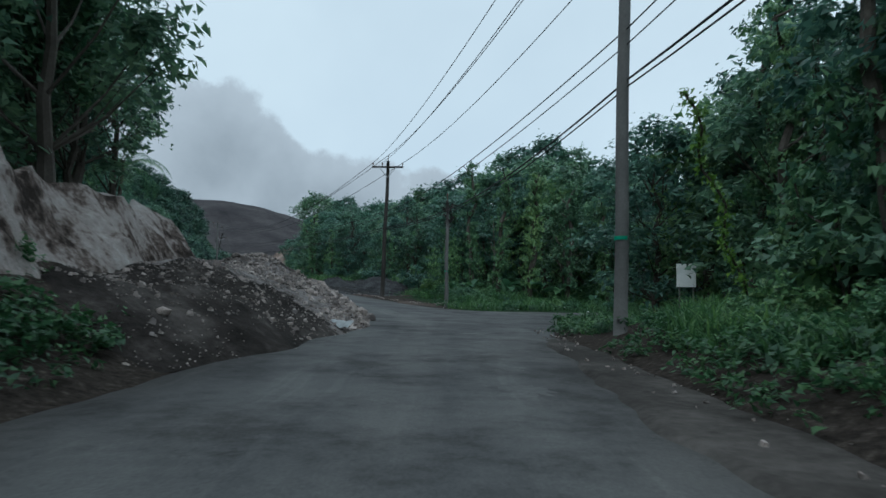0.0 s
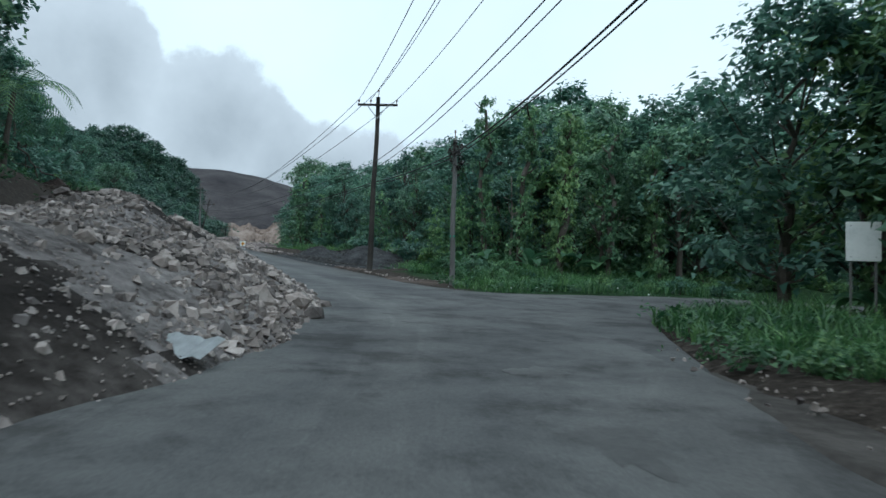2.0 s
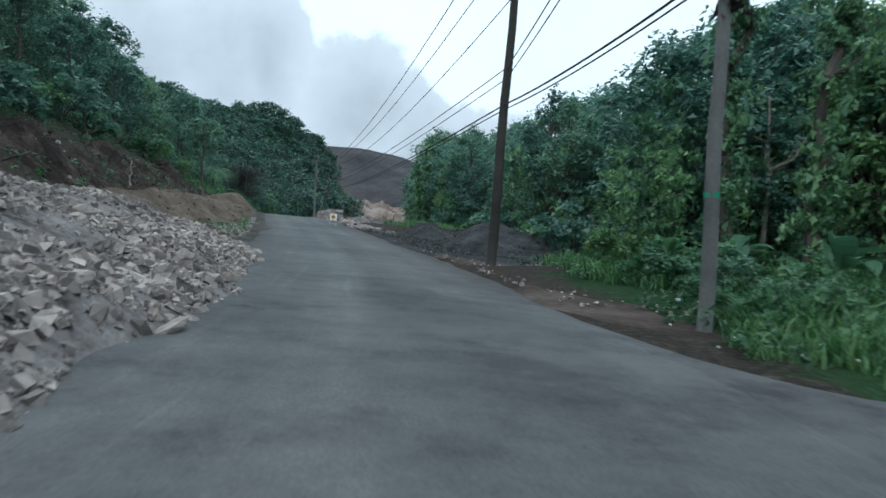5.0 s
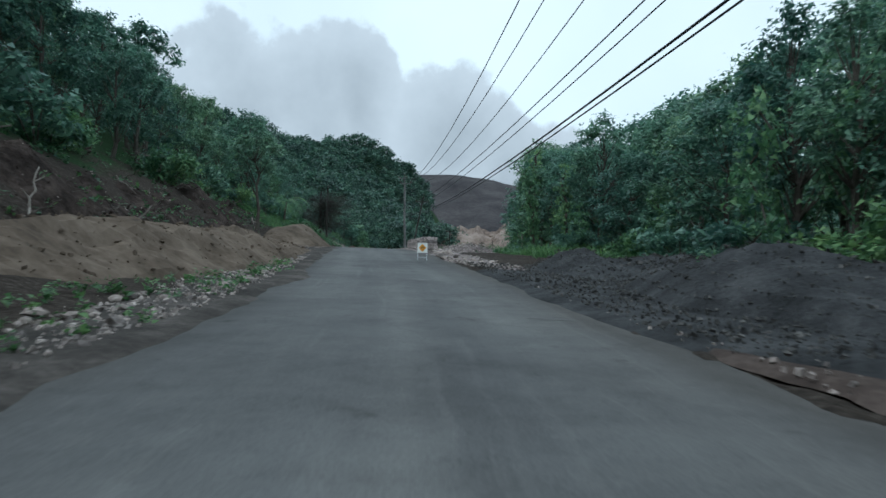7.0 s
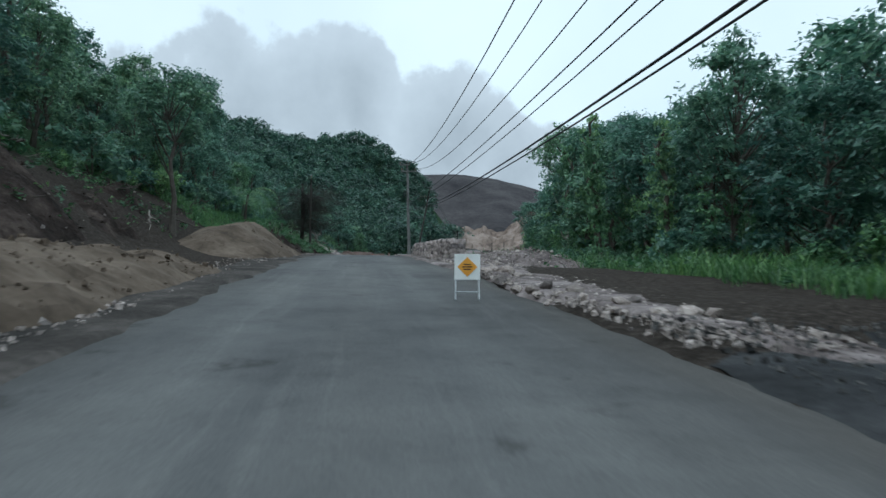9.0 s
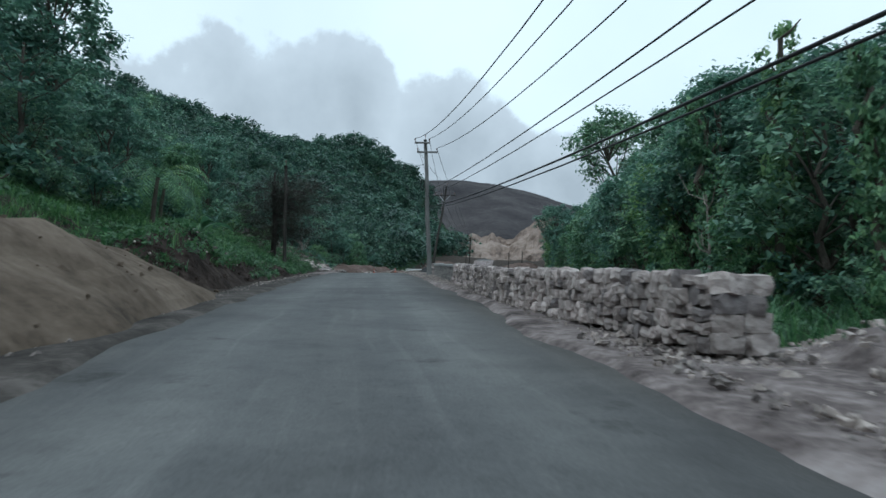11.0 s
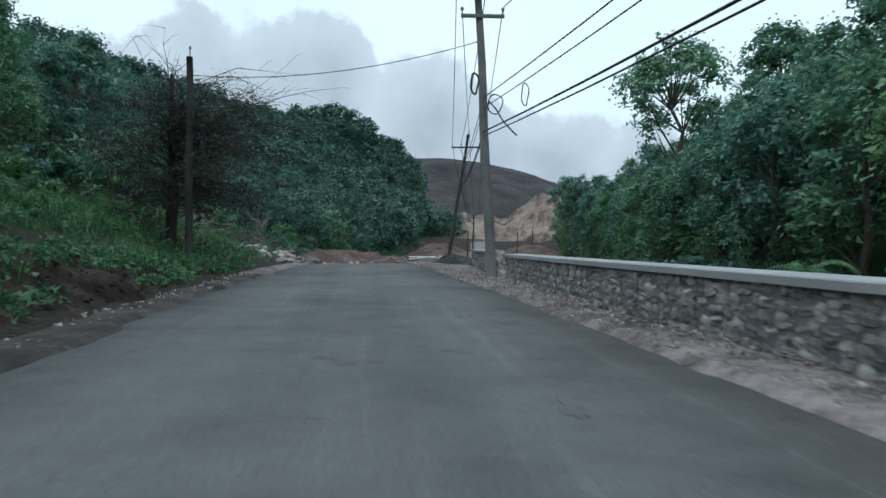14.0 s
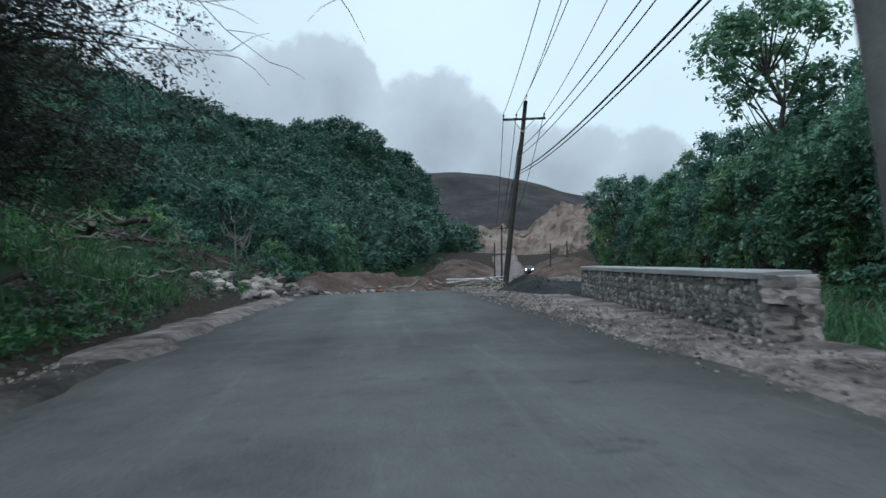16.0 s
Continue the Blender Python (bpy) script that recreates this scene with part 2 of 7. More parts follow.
M_REDSOIL = mottled("red_soil", [(0.28, (0.05, 0.035, 0.03)), (0.5, (0.11, 0.08, 0.069)), (0.8, (0.21, 0.162, 0.145))], 0.3, 3, 0.95, 0.1, 0.6, spec=0.06)


def ground_material():
    m, n, l, b = material("ground_soil", 0.95, 0, 0.05)
    big, mid, fine = noise_tex(n, l, 0.12, 4), noise_tex(n, l, 0.7, 6), noise_tex(n, l, 8, 6, 0.7)
    soil = ramp(n, l, fine, [(0.32, (0.016, 0.013, 0.011)), (0.55, (0.045, 0.037, 0.031)), (0.78, (0.14, 0.118, 0.1))])
    weed = ramp(n, l, fine, [(0.3, (0.012, 0.026, 0.012)), (0.6, (0.027, 0.054, 0.022)), (0.8, (0.06, 0.088, 0.04))])
    pick = n.new("ShaderNodeVertexColor")
    pick.layer_name = "cover"
    s = n.new("ShaderNodeMath")
    s.operation = "ADD"
    l.new(pick.outputs["Color"], s.inputs[0])
    l.new(mid, s.inputs[1])
    k = ramp(n, l, s.outputs[0], [(0.72, (0, 0, 0)), (0.92, (1, 1, 1))])
    col = mixc(n, l, k, soil, weed)
    l.new(col, b.inputs["Base Color"])
    bump(n, l, b, fine, 0.7, 0.08)
    return m


def road_material():
    """Dusty worn asphalt: faint pale wheel tracks, dusty and damp patches, thin long scuffs, cracks. The map runs across (0..1) and along (metres)."""
    m, n, l, b = material("road_asphalt", 0.93, 0, 0.12)
    uv = n.new("ShaderNodeUVMap")
    sp = n.new("ShaderNodeSeparateXYZ")
    l.new(uv.outputs[0], sp.inputs[0])

    def stretched(sx, sy, detail, rough, stops):
        st = n.new("ShaderNodeMapping")
        st.inputs["Scale"].default_value = (sx, sy, 1)
        l.new(uv.outputs[0], st.inputs["Vector"])
        return ramp(n, l, noise_tex(n, l, 1.0, detail, rough, st.outputs[0]), stops)

    a = n.new("ShaderNodeMath")
    a.operation = "MULTIPLY_ADD"
    l.new(noise_tex(n, l, 0.18, 3), a.inputs[0])
    a.inputs[1].default_value = 0.14
    l.new(sp.outputs[0], a.inputs[2])
    lanes = ramp(n, l, a.outputs[0], [(0.07, (0.6, 0.58, 0.55)), (0.2, (0.9, 0.89, 0.88)), (0.33, (1.07, 1.065, 1.05)), (0.44, (0.94, 0.94, 0.94)), (0.55, (1.12, 1.11, 1.09)),
                                      (0.66, (0.94, 0.94, 0.94)), (0.78, (1.05, 1.045, 1.03)), (0.93, (0.88, 0.86, 0.84)), (1.05, (0.72, 0.68, 0.64))])
    streak = stretched(5.0, 0.035, 4, 0.55, [(0.34, (0.86, 0.86, 0.865)), (0.66, (1.13, 1.125, 1.115))])
    scuff = stretched(34.0, 0.16, 3, 0.5, [(0.57, (1, 1, 1)), (0.7, (1.16, 1.155, 1.145))])
    blot = ramp(n, l, noise_tex(n, l, 0.22, 6, 0.62), [(0.34, (0.76, 0.76, 0.765)), (0.48, (0.97, 0.97, 0.97)), (0.68, (1.16, 1.15, 1.13))])
    mid = ramp(n, l, noise_tex(n, l, 1.6, 6, 0.7), [(0.3, (0.84, 0.84, 0.84)), (0.5, (1, 1, 1)), (0.72, (1.1, 1.095, 1.085))])
    damp = ramp(n, l, noise_tex(n, l, 0.85, 6, 0.72), [(0.3, (0.58, 0.57, 0.56)), (0.39, (1, 1, 1))])
    grain = ramp(n, l, noise_tex(n, l, 34, 5, 0.75), [(0.3, (0.74, 0.74, 0.74)), (0.7, (1.24, 1.24, 1.24))])
    crack = n.new("ShaderNodeTexVoronoi")
    crack.feature = "DISTANCE_TO_EDGE"
    crack.inputs["Scale"].default_value = 0.55
    warp = n.new("ShaderNodeMix")
    warp.data_type, warp.blend_type = "RGBA", "LINEAR_LIGHT"
    warp.inputs[0].default_value = 0.35
    tcn = n.new("ShaderNodeTexCoord").outputs["Object"]
    l.new(tcn, warp.inputs[6])
    wn_ = n.new("ShaderNodeTexNoise")
    wn_.inputs["Scale"].default_value = 1.3
    l.new(tcn, wn_.inputs["Vector"])
    l.new(wn_.outputs["Color"], warp.inputs[7])
    l.new(warp.outputs[2], crack.inputs["Vector"])
    line_ = ramp(n, l, crack.outputs["Distance"], [(0.0, (0.72, 0.72, 0.72)), (0.009, (1, 1, 1))])
    where = ramp(n, l, noise_tex(n, l, 0.12, 3), [(0.55, (0, 0, 0)), (0.66, (1, 1, 1))])
    col = mixc(n, l, 1.0, (0.106, 0.107, 0.1085), lanes, "MULTIPLY")
    dirt = ramp(n, l, noise_tex(n, l, 0.75, 7, 0.7), [(0.38, (0.5, 0.49, 0.48)), (0.47, (0.84, 0.835, 0.83)), (0.56, (1.06, 1.055, 1.04))])
    early = n.new("ShaderNodeMapRange")
    early.inputs["From Min"].default_value, early.inputs["From Max"].default_value = 24.0, 50.0
    early.inputs["To Min"].default_value, early.inputs["To Max"].default_value = 0.85, 0.12
    l.new(sp.outputs[1], early.inputs["Value"])
    dirt = mixc(n, l, early.outputs[0], (1.0, 1.0, 1.0), dirt)
    for x in (streak, scuff, blot, mid, damp, grain, dirt):
        col = mixc(n, l, 1.0, col, x, "MULTIPLY")
    col = mixc(n, l, 1.0, col, mixc(n, l, where, (1.0, 1.0, 1.0), line_), "MULTIPLY")
    l.new(col, b.inputs["Base Color"])
    bump(n, l, b, noise_tex(n, l, 40, 4, 0.7), 0.45, 0.012)
    return m


M_GROUND, M_ROAD = ground_material(), road_material()
M_SHOULDER = mottled("marl_shoulder", [(0.32, (0.06, 0.05, 0.048)), (0.48, (0.165, 0.137, 0.131)), (0.62, (0.285, 0.245, 0.235)), (0.85, (0.39, 0.347, 0.334))], 1.1, 7, 0.95, 0.09, 0.9, spec=0.06)
M_MUD = mottled("roadside_mud", [(0.3, (0.03, 0.027, 0.024)), (0.5, (0.062, 0.056, 0.051)), (0.8, (0.13, 0.118, 0.108))], 0.6, 7, 0.9, 0.05, 0.7, spec=0.06)
M_PATCH = mottled("wet_pothole", [(0.25, (0.04, 0.039, 0.038)), (0.5, (0.072, 0.07, 0.068)), (0.8, (0.13, 0.126, 0.122))], 1.5, 14, 0.7, 0.02, 0.5)
M_TREAD = mottled("tyre_dirt", [(0.3, (0.024, 0.022, 0.02)), (0.52, (0.062, 0.055, 0.05)), (0.8, (0.16, 0.142, 0.13))], 0.7, 9, 0.9, 0.06, 0.8, spec=0.06)


# ---------------------------------------------------------------- building helpers
def mesh_from(name, verts, faces, mat, smooth=False):
    me = bpy.data.meshes.new(name)
    me.from_pydata([tuple(map(float, v)) for v in verts] if not isinstance(verts, np.ndarray) else verts.tolist(), [], faces if not isinstance(faces, np.ndarray) else faces.tolist())
    if mat:
        me.materials.append(mat)
    if smooth:
        me.polygons.foreach_set("use_smooth", [True] * len(me.polygons))
    me.update()
    return me


def part(name, bm, mat, parent=None, label="", smooth=False, m=None):
    """Links a bmesh or a mesh as one object, under a thing where one is given."""
    me = bm
    if isinstance(bm, bmesh.types.BMesh):
        me = bpy.data.meshes.new(name)
        bm.to_mesh(me)
        bm.free()
        me.materials.append(mat)
        if smooth:
            me.polygons.foreach_set("use_smooth", [True] * len(me.polygons))
    ob = new(name, me)
    ob.parent = parent
    if m is not None:
        ob.matrix_basis = m
    if label:
        tagged(ob, label)
    return ob


def thing(name, label, category, m=None, group="", kind=""):
    ob = new(name)
    if m is not None:
        ob.matrix_basis = m
    return tagged(ob, label, category, group, kind)


def bm_box(bm, cx, cy, cz, sx, sy, sz, bevel=0.0, m=None):
    geo = bmesh.ops.create_cube(bm, size=1)
    for v in geo["verts"]:
        v.co = Vector((cx + v.co.x * sx, cy + v.co.y * sy, cz + v.co.z * sz))
    if bevel:
        es = list({e for v in geo["verts"] for e in v.link_edges})
        bmesh.ops.bevel(bm, geom=es, offset=bevel, segments=2, affect="EDGES", profile=0.5)
    if m is not None:
        bmesh.ops.transform(bm, matrix=m, verts=bm.verts)
    return bm


def bm_tube(bm, pts, radii, seg=10, cap=True):
    """A tube through points with a radius at each."""
    rings = []
    n = len(pts)
    for i, p in enumerate(pts):
        p = Vector(p)
        d = (Vector(pts[min(i + 1, n - 1)]) - Vector(pts[max(i - 1, 0)])).normalized()
        side = d.cross(Vector((0.31, 0.95, 0.05))).normalized()
        up = side.cross(d)
        rings.append([bm.verts.new(p + (side * math.cos(k * math.tau / seg) + up * math.sin(k * math.tau / seg)) * radii[i]) for k in range(seg)])
    for a, b in zip(rings, rings[1:]):
        for k in range(seg):
            bm.faces.new((a[k], a[(k + 1) % seg], b[(k + 1) % seg], b[k]))
    if cap:
        bm.faces.new(rings[0])
        bm.faces.new(rings[-1][::-1])
    return bm


def wire(name, pts, radius, parent=None, label="", category=""):
    """A hanging cable as a thin swept curve."""
    cu = bpy.data.curves.new(name, "CURVE")
    cu.dimensions, cu.bevel_depth, cu.bevel_resolution = "3D", radius, 1
    sp_ = cu.splines.new("POLY")
    sp_.points.add(len(pts) - 1)
    for p, q in zip(sp_.points, pts):
        p.co = (*q, 1)
    cu.materials.append(M_WIRE)
    ob = new(name, cu)
    ob.parent = parent
    if label or category:
        tagged(ob, label, category)
    return ob


def sagging(a, b, sag, n=18):
    a, b = Vector(a), Vector(b)
    return [a.lerp(b, i / n) - Vector((0, 0, sag * 4 * (i / n) * (1 - i / n))) for i in range(n + 1)]


# ---------------------------------------------------------------- the line of the road
LINE = [(0, -60, -2.2), (0.05, -25, -0.9), (0.1, 0.2, 0.12), (0.3, 10.5, 0.52), (0.35, 19, 1), (0.05, 24, 1.22), (-0.7, 27.8, 1.4), (-3.6, 38, 2),
        (-7.4, 48.4, 2.7), (-10.8, 57.1, 3.3), (-16.7, 70.3, 4.45), (-22.7, 83.4, 5.6), (-28.2, 95.2, 6.4), (-33.7, 107.3, 7.1), (-38.9, 118.9, 7.68),
        (-44.2, 131, 8.25), (-49.4, 143.5, 8.8), (-54.6, 157, 9.18), (-57.2, 168, 8.9), (-57.8, 182, 8.4), (-59, 205, 8.4), (-64, 240, 10.9), (-73, 280, 15.4), (-80, 310, 19.4)]


def smooth_line(pts, step=1.0):
    out = []
    p = [np.array(q, float) for q in pts]
    p = [2 * p[0] - p[1]] + p + [2 * p[-1] - p[-2]]
    for i in range(1, len(p) - 2):
        n = max(2, int(np.linalg.norm(p[i + 1] - p[i]) / step))
        for k in range(n):
            t = k / n
            out.append(0.5 * (2 * p[i] + (p[i + 1] - p[i - 1]) * t + (2 * p[i - 1] - 5 * p[i] + 4 * p[i + 1] - p[i + 2]) * t * t
                              + (3 * p[i] - p[i - 1] - 3 * p[i + 1] + p[i + 2]) * t ** 3))
    out.append(p[-2])
    return np.array(out)


AXIS = smooth_line(LINE)
AXIS_D = np.gradient(AXIS[:, :2], axis=0)
AXIS_D /= np.linalg.norm(AXIS_D, axis=1)[:, None]
AXIS_R = np.stack([AXIS_D[:, 1], -AXIS_D[:, 0]], 1)


def beside(x, y):
    """For places: the way along (the y of the nearest point of the line), the way to its right, and the road's height there."""
    x, y = np.atleast_1d(np.asarray(x, float)), np.atleast_1d(np.asarray(y, float))
    ys, off, zz = np.empty(len(x)), np.empty(len(x)), np.empty(len(x))
    for a in range(0, len(x), 4000):
        sl = slice(a, a + 4000)
        dx, dy = x[sl, None] - AXIS[None, :, 0], y[sl, None] - AXIS[None, :, 1]
        i = np.argmin(dx * dx + dy * dy, axis=1)
        k = np.arange(len(i))
        ux, uy = dx[k, i], dy[k, i]
        along = ux * AXIS_D[i, 0] + uy * AXIS_D[i, 1]
        o = ux * AXIS_R[i, 0] + uy * AXIS_R[i, 1]
        off[sl] = o
        ys[sl] = AXIS[i, 1] + along * AXIS_D[i, 1]
        j = np.clip(i + np.sign(along).astype(int), 0, len(AXIS) - 1)
        zz[sl] = AXIS[i, 2] + (AXIS[j, 2] - AXIS[i, 2]) * np.clip(np.abs(along), 0, 1)
    return ys, off, zz


def spot(y, off):
    """The place on the plan beside the line at the line's y, so far to the right."""
    i = int(np.argmin(np.abs(AXIS[:, 1] - y)))
    f = (y - AXIS[i, 1])
    x0 = AXIS[i, 0] + AXIS_D[i, 0] / AXIS_D[i, 1] * f
    return x0 + AXIS_R[i, 0] * off, y + AXIS_R[i, 1] * off


def vnoise(x, y, scale, seed=0.0):
    return np.array([noise.noise(Vector((a * scale, b * scale, seed))) for a, b in zip(x, y)])


def BRANCH_LO(x):
    return np.interp(x, [-1.5, 2.4, 3.2, 4.1, 5, 8, 28], [13, 14, 16.5, 20, 24.5, 29, 31])


def BRANCH_HI(x):
    return np.interp(x, [-1.5, -0.4, 1.0, 2.2, 4, 6, 9, 11, 28], [42, 39.5, 36.4, 35.0, 34.6, 35.2, 36.3, 37.0, 41])


def ground_z(x, y, rough=True):
    """The height of the ground: the road's bed, the cut bank and the wooded slope to the left, the level verge to the right."""
    x, y = np.atleast_1d(np.asarray(x, float)), np.atleast_1d(np.asarray(y, float))
    ys, o, z = beside(x, y)
    u = -o
    early = np.interp(u, [0, 2.7, 3.6, 4.4, 6.5, 9, 14, 25, 60, 140], [-0.3, -0.3, -0.05, 0.1, 1.5, 2.7, 4.6, 9.5, 32, 62])
    mid = np.interp(u, [0, 2.5, 3.4, 6.0, 8.2, 11, 16, 25, 60, 140], [-0.3, -0.3, -0.05, 0.1, 0.7, 3.0, 5.6, 10, 30, 60])
    late = np.interp(u, [0, 2.7, 3.6, 5.2, 6.6, 9, 16, 25, 60, 140], [-0.3, -0.3, -0.03, 0.25, 0.95, 2.3, 4.6, 9, 28, 62])
    k1 = np.clip((ys - 20) / 18, 0, 1)
    k2 = np.clip((ys - 92) / 16, 0, 1)
    k3 = np.clip((ys - 160) / 14, 0, 1)
    late = late * (1 - k3) + k3 * np.interp(u, [0, 2.7, 3.6, 14, 20, 26, 60, 140], [-0.3, -0.3, -0.05, 0.6, 2.2, 5, 26, 60])
    left = (early * (1 - k1) + mid * k1) * (1 - k2) + late * k2
    right = np.interp(o, [0, 2.2, 3.1, 4.2, 7, 14, 30, 80, 200], [-0.3, -0.3, -0.05, 0.1, 0.25, 0.2, -0.5, 2, 14])
    corner = np.clip((18.5 - ys) / 3, 0, 1)
    right = right + corner * np.interp(o, [2.6, 3.4, 4.6, 7, 14], [0, 0.1, 0.42, 0.5, 0.5])
    branch = np.clip((y - 15.5) / 3, 0, 1) * np.clip((42 - y) / 2, 0, 1)
    right = right * (1 - branch) - np.where(o < 2.2, 0.3, 0.03) * branch
    inside = np.clip((x - 1.5) / 1.0, 0, 1) * np.clip((y - BRANCH_LO(x)) / 1.2, 0, 1) * np.clip((BRANCH_HI(x) - y) / 1.2, 0, 1)
    right = right - 0.3 * inside
    drop = np.clip((ys - 80) / 12, 0, 1)
    right = right - drop * np.interp(o, [0, 2.8, 3.4, 5.6, 6.6, 12, 30, 80], [0, 0, 0.14, 0.16, 0.75, 1.2, 1.5, 1.0])
    right = right - 0.3 * np.clip((ys - 46) / 3, 0, 1) * np.clip((70 - ys) / 3, 0, 1) * np.interp(o, [3.4, 4.4, 11, 13], [0, 1, 1, 0])
    over = x - (4.9 - 0.2126 * y)
    right = right + np.interp(over, [0, 4, 12, 40, 90], [0, 3.0, 7.0, 15, 22]) * np.clip((y - 118) / 55, 0, 1)
    out = z + np.where(o < 0, left, right)
    # ahead, past the end of the line, the land climbs to the quarry
    far = np.clip((y - 250) / 80, 0, 1)
    out = out * (1 - far) + far * np.where(o < 0, out, np.minimum(out, 18))
    out += 32 * np.exp(-(((x + 160) / 40) ** 2 + ((y - 420) / 70) ** 2)) * (1 + 0.3 * vnoise(x, y, 0.045, 8.0))
    if rough:
        amp = np.interp(np.abs(o), [3.5, 6, 12, 60], [0.0, 0.16, 0.5, 2.5]) * (1 - np.minimum(1, inside * 3))
        out += amp * (vnoise(x, y, 0.12) + 0.5 * vnoise(x, y, 0.4, 3.0))
    return out


# ---------------------------------------------------------------- ground and road
def build_ground():
    def axis_steps(a, b, fine0, fine1):
        v = [a]
        while v[-1] < b:
            d = 0.85 if fine0 <= v[-1] <= fine1 else min(60, 0.85 + 0.09 * (fine0 - v[-1] if v[-1] < fine0 else v[-1] - fine1))
            v.append(v[-1] + d)
        return np.array(v)

    xs = axis_steps(-900, 900, -75, 22)
    ys = axis_steps(-300, 1500, -2, 165)
    gx, gy = np.meshgrid(xs, ys)
    fx, fy = gx.ravel(), gy.ravel()
    fz = ground_z(fx, fy)
    _, far_o, _ = beside(fx, fy)
    fz -= 0.8 * np.clip((-far_o - 32) / 15, 0, 1) + 0.6 * np.clip((fy - 250) / 40, 0, 1) * (far_o < -12)
    nx, ny = len(xs), len(ys)
    idx = np.arange(nx * ny).reshape(ny, nx)
    faces = np.stack([idx[:-1, :-1], idx[:-1, 1:], idx[1:, 1:], idx[1:, :-1]], -1).reshape(-1, 4)
    me = mesh_from("ground", np.stack([fx, fy, fz], 1), faces, M_GROUND, True)
    al, o, _ = beside(fx, fy)
    cover = np.where(o > 0, np.interp(o, [3.5, 4.4, 6], [-0.2, 0.25, 0.6]), np.interp(-o, [4, 9, 12, 15], [-0.2, -0.1, 0.15, 0.6]))
    cover = np.where((al > 150) & (o > -16), -0.35, cover)
    cover = np.where((o < 0) & (al > 104) & (al < 150), np.interp(-o, [4, 6.5, 8], [-0.3, 0.1, 0.5]), cover)
    cover = np.where((al > 44) & (al < 86) & (o > 0) & (o < 9), -0.25, cover)
    att = me.color_attributes.new("cover", "FLOAT_COLOR", "POINT")
    att.data.foreach_set("color", np.repeat(np.stack([cover, cover, cover, cover * 0 + 1], 1), 1, 0).ravel().astype(np.float32))
    tagged(new("ground", me), "brown earth and weedy ground sloping up to wooded hillside", "ground", kind="structure")


def strip(name, y0, y1, lo, hi, mat, lift, label, cols=10, step=0.5, wob_amp=0.25, kind="structure", crown=0.0, blend=None):
    """A surface laid along the line of the road, between two ways to its right, with ragged edges."""
    yy = np.arange(y0, y1 + step, step)
    verts, uvs = [], []
    for y in yy:
        a, b = lo(y), hi(y)
        a += wob_amp * (noise.noise(Vector((y * 0.35, 1.7, lift))) + 0.6 * noise.noise(Vector((y * 1.1, 4.7, lift))))
        b += wob_amp * (noise.noise(Vector((y * 0.35, 7.7, lift))) + 0.6 * noise.noise(Vector((y * 1.1, 9.7, lift))))
        for k in range(cols + 1):
            t = k / cols
            o = a + (b - a) * t
            x_, y_ = spot(y, o)
            verts.append((x_, y_, 0))
            uvs.append((t - max(0.0, t - 0.55) * blend(y) if blend else t, y))
    v = np.array(verts)
    _, _, z = beside(v[:, 0], v[:, 1])
    t = np.tile(np.arange(cols + 1) / cols, len(yy))
    fade = np.repeat(np.clip(np.minimum(yy - y0, y1 - yy) / 4, 0, 1), cols + 1)
    rise = np.where((t < 0.01) | (t > 0.99), -0.05, lift)
    v[:, 2] = z + (np.where(lift, rise * fade - 0.07 * (1 - fade), rise) if lift else rise) + crown * (1 - (2 * t - 1) ** 2)
    if lift:
        v[:, 2] += 0.02 * vnoise(v[:, 0], v[:, 1], 0.9)
    c = cols + 1
    faces = [(r * c + k, r * c + k + 1, (r + 1) * c + k + 1, (r + 1) * c + k) for r in range(len(yy) - 1) for k in range(cols)]
    me = mesh_from(name, v, faces, mat, True)
    lay = me.uv_layers.new(name="UVMap")
    li = np.empty(len(me.loops), int)
    me.loops.foreach_get("vertex_index", li)
    lay.data.foreach_set("uv", np.array(uvs)[li].ravel())
    return tagged(new(name, me), label, "road", kind=kind)


build_ground()
strip("road", -50, 300, lambda y: float(np.interp(y, [0, 30, 60, 110, 150, 172, 190], [-3.6, -3.4, -3.4, -3.4, -3.9, -3.9, -2.4])), lambda y: float(np.interp(y, [0, 30, 60, 80, 110, 128, 139, 150, 172, 190], [2.75, 3.4, 3.4, 3.1, 3.5, 4.1, 4.4, 4.4, 4.2, 2.4])),
      M_ROAD, 0.0, "worn dusty grey asphalt road climbing through the cut", 14, 0.5, 0.18, blend=lambda y: float(np.interp(y, [14, 20, 36, 42], [0, 0.8, 0.8, 0])))


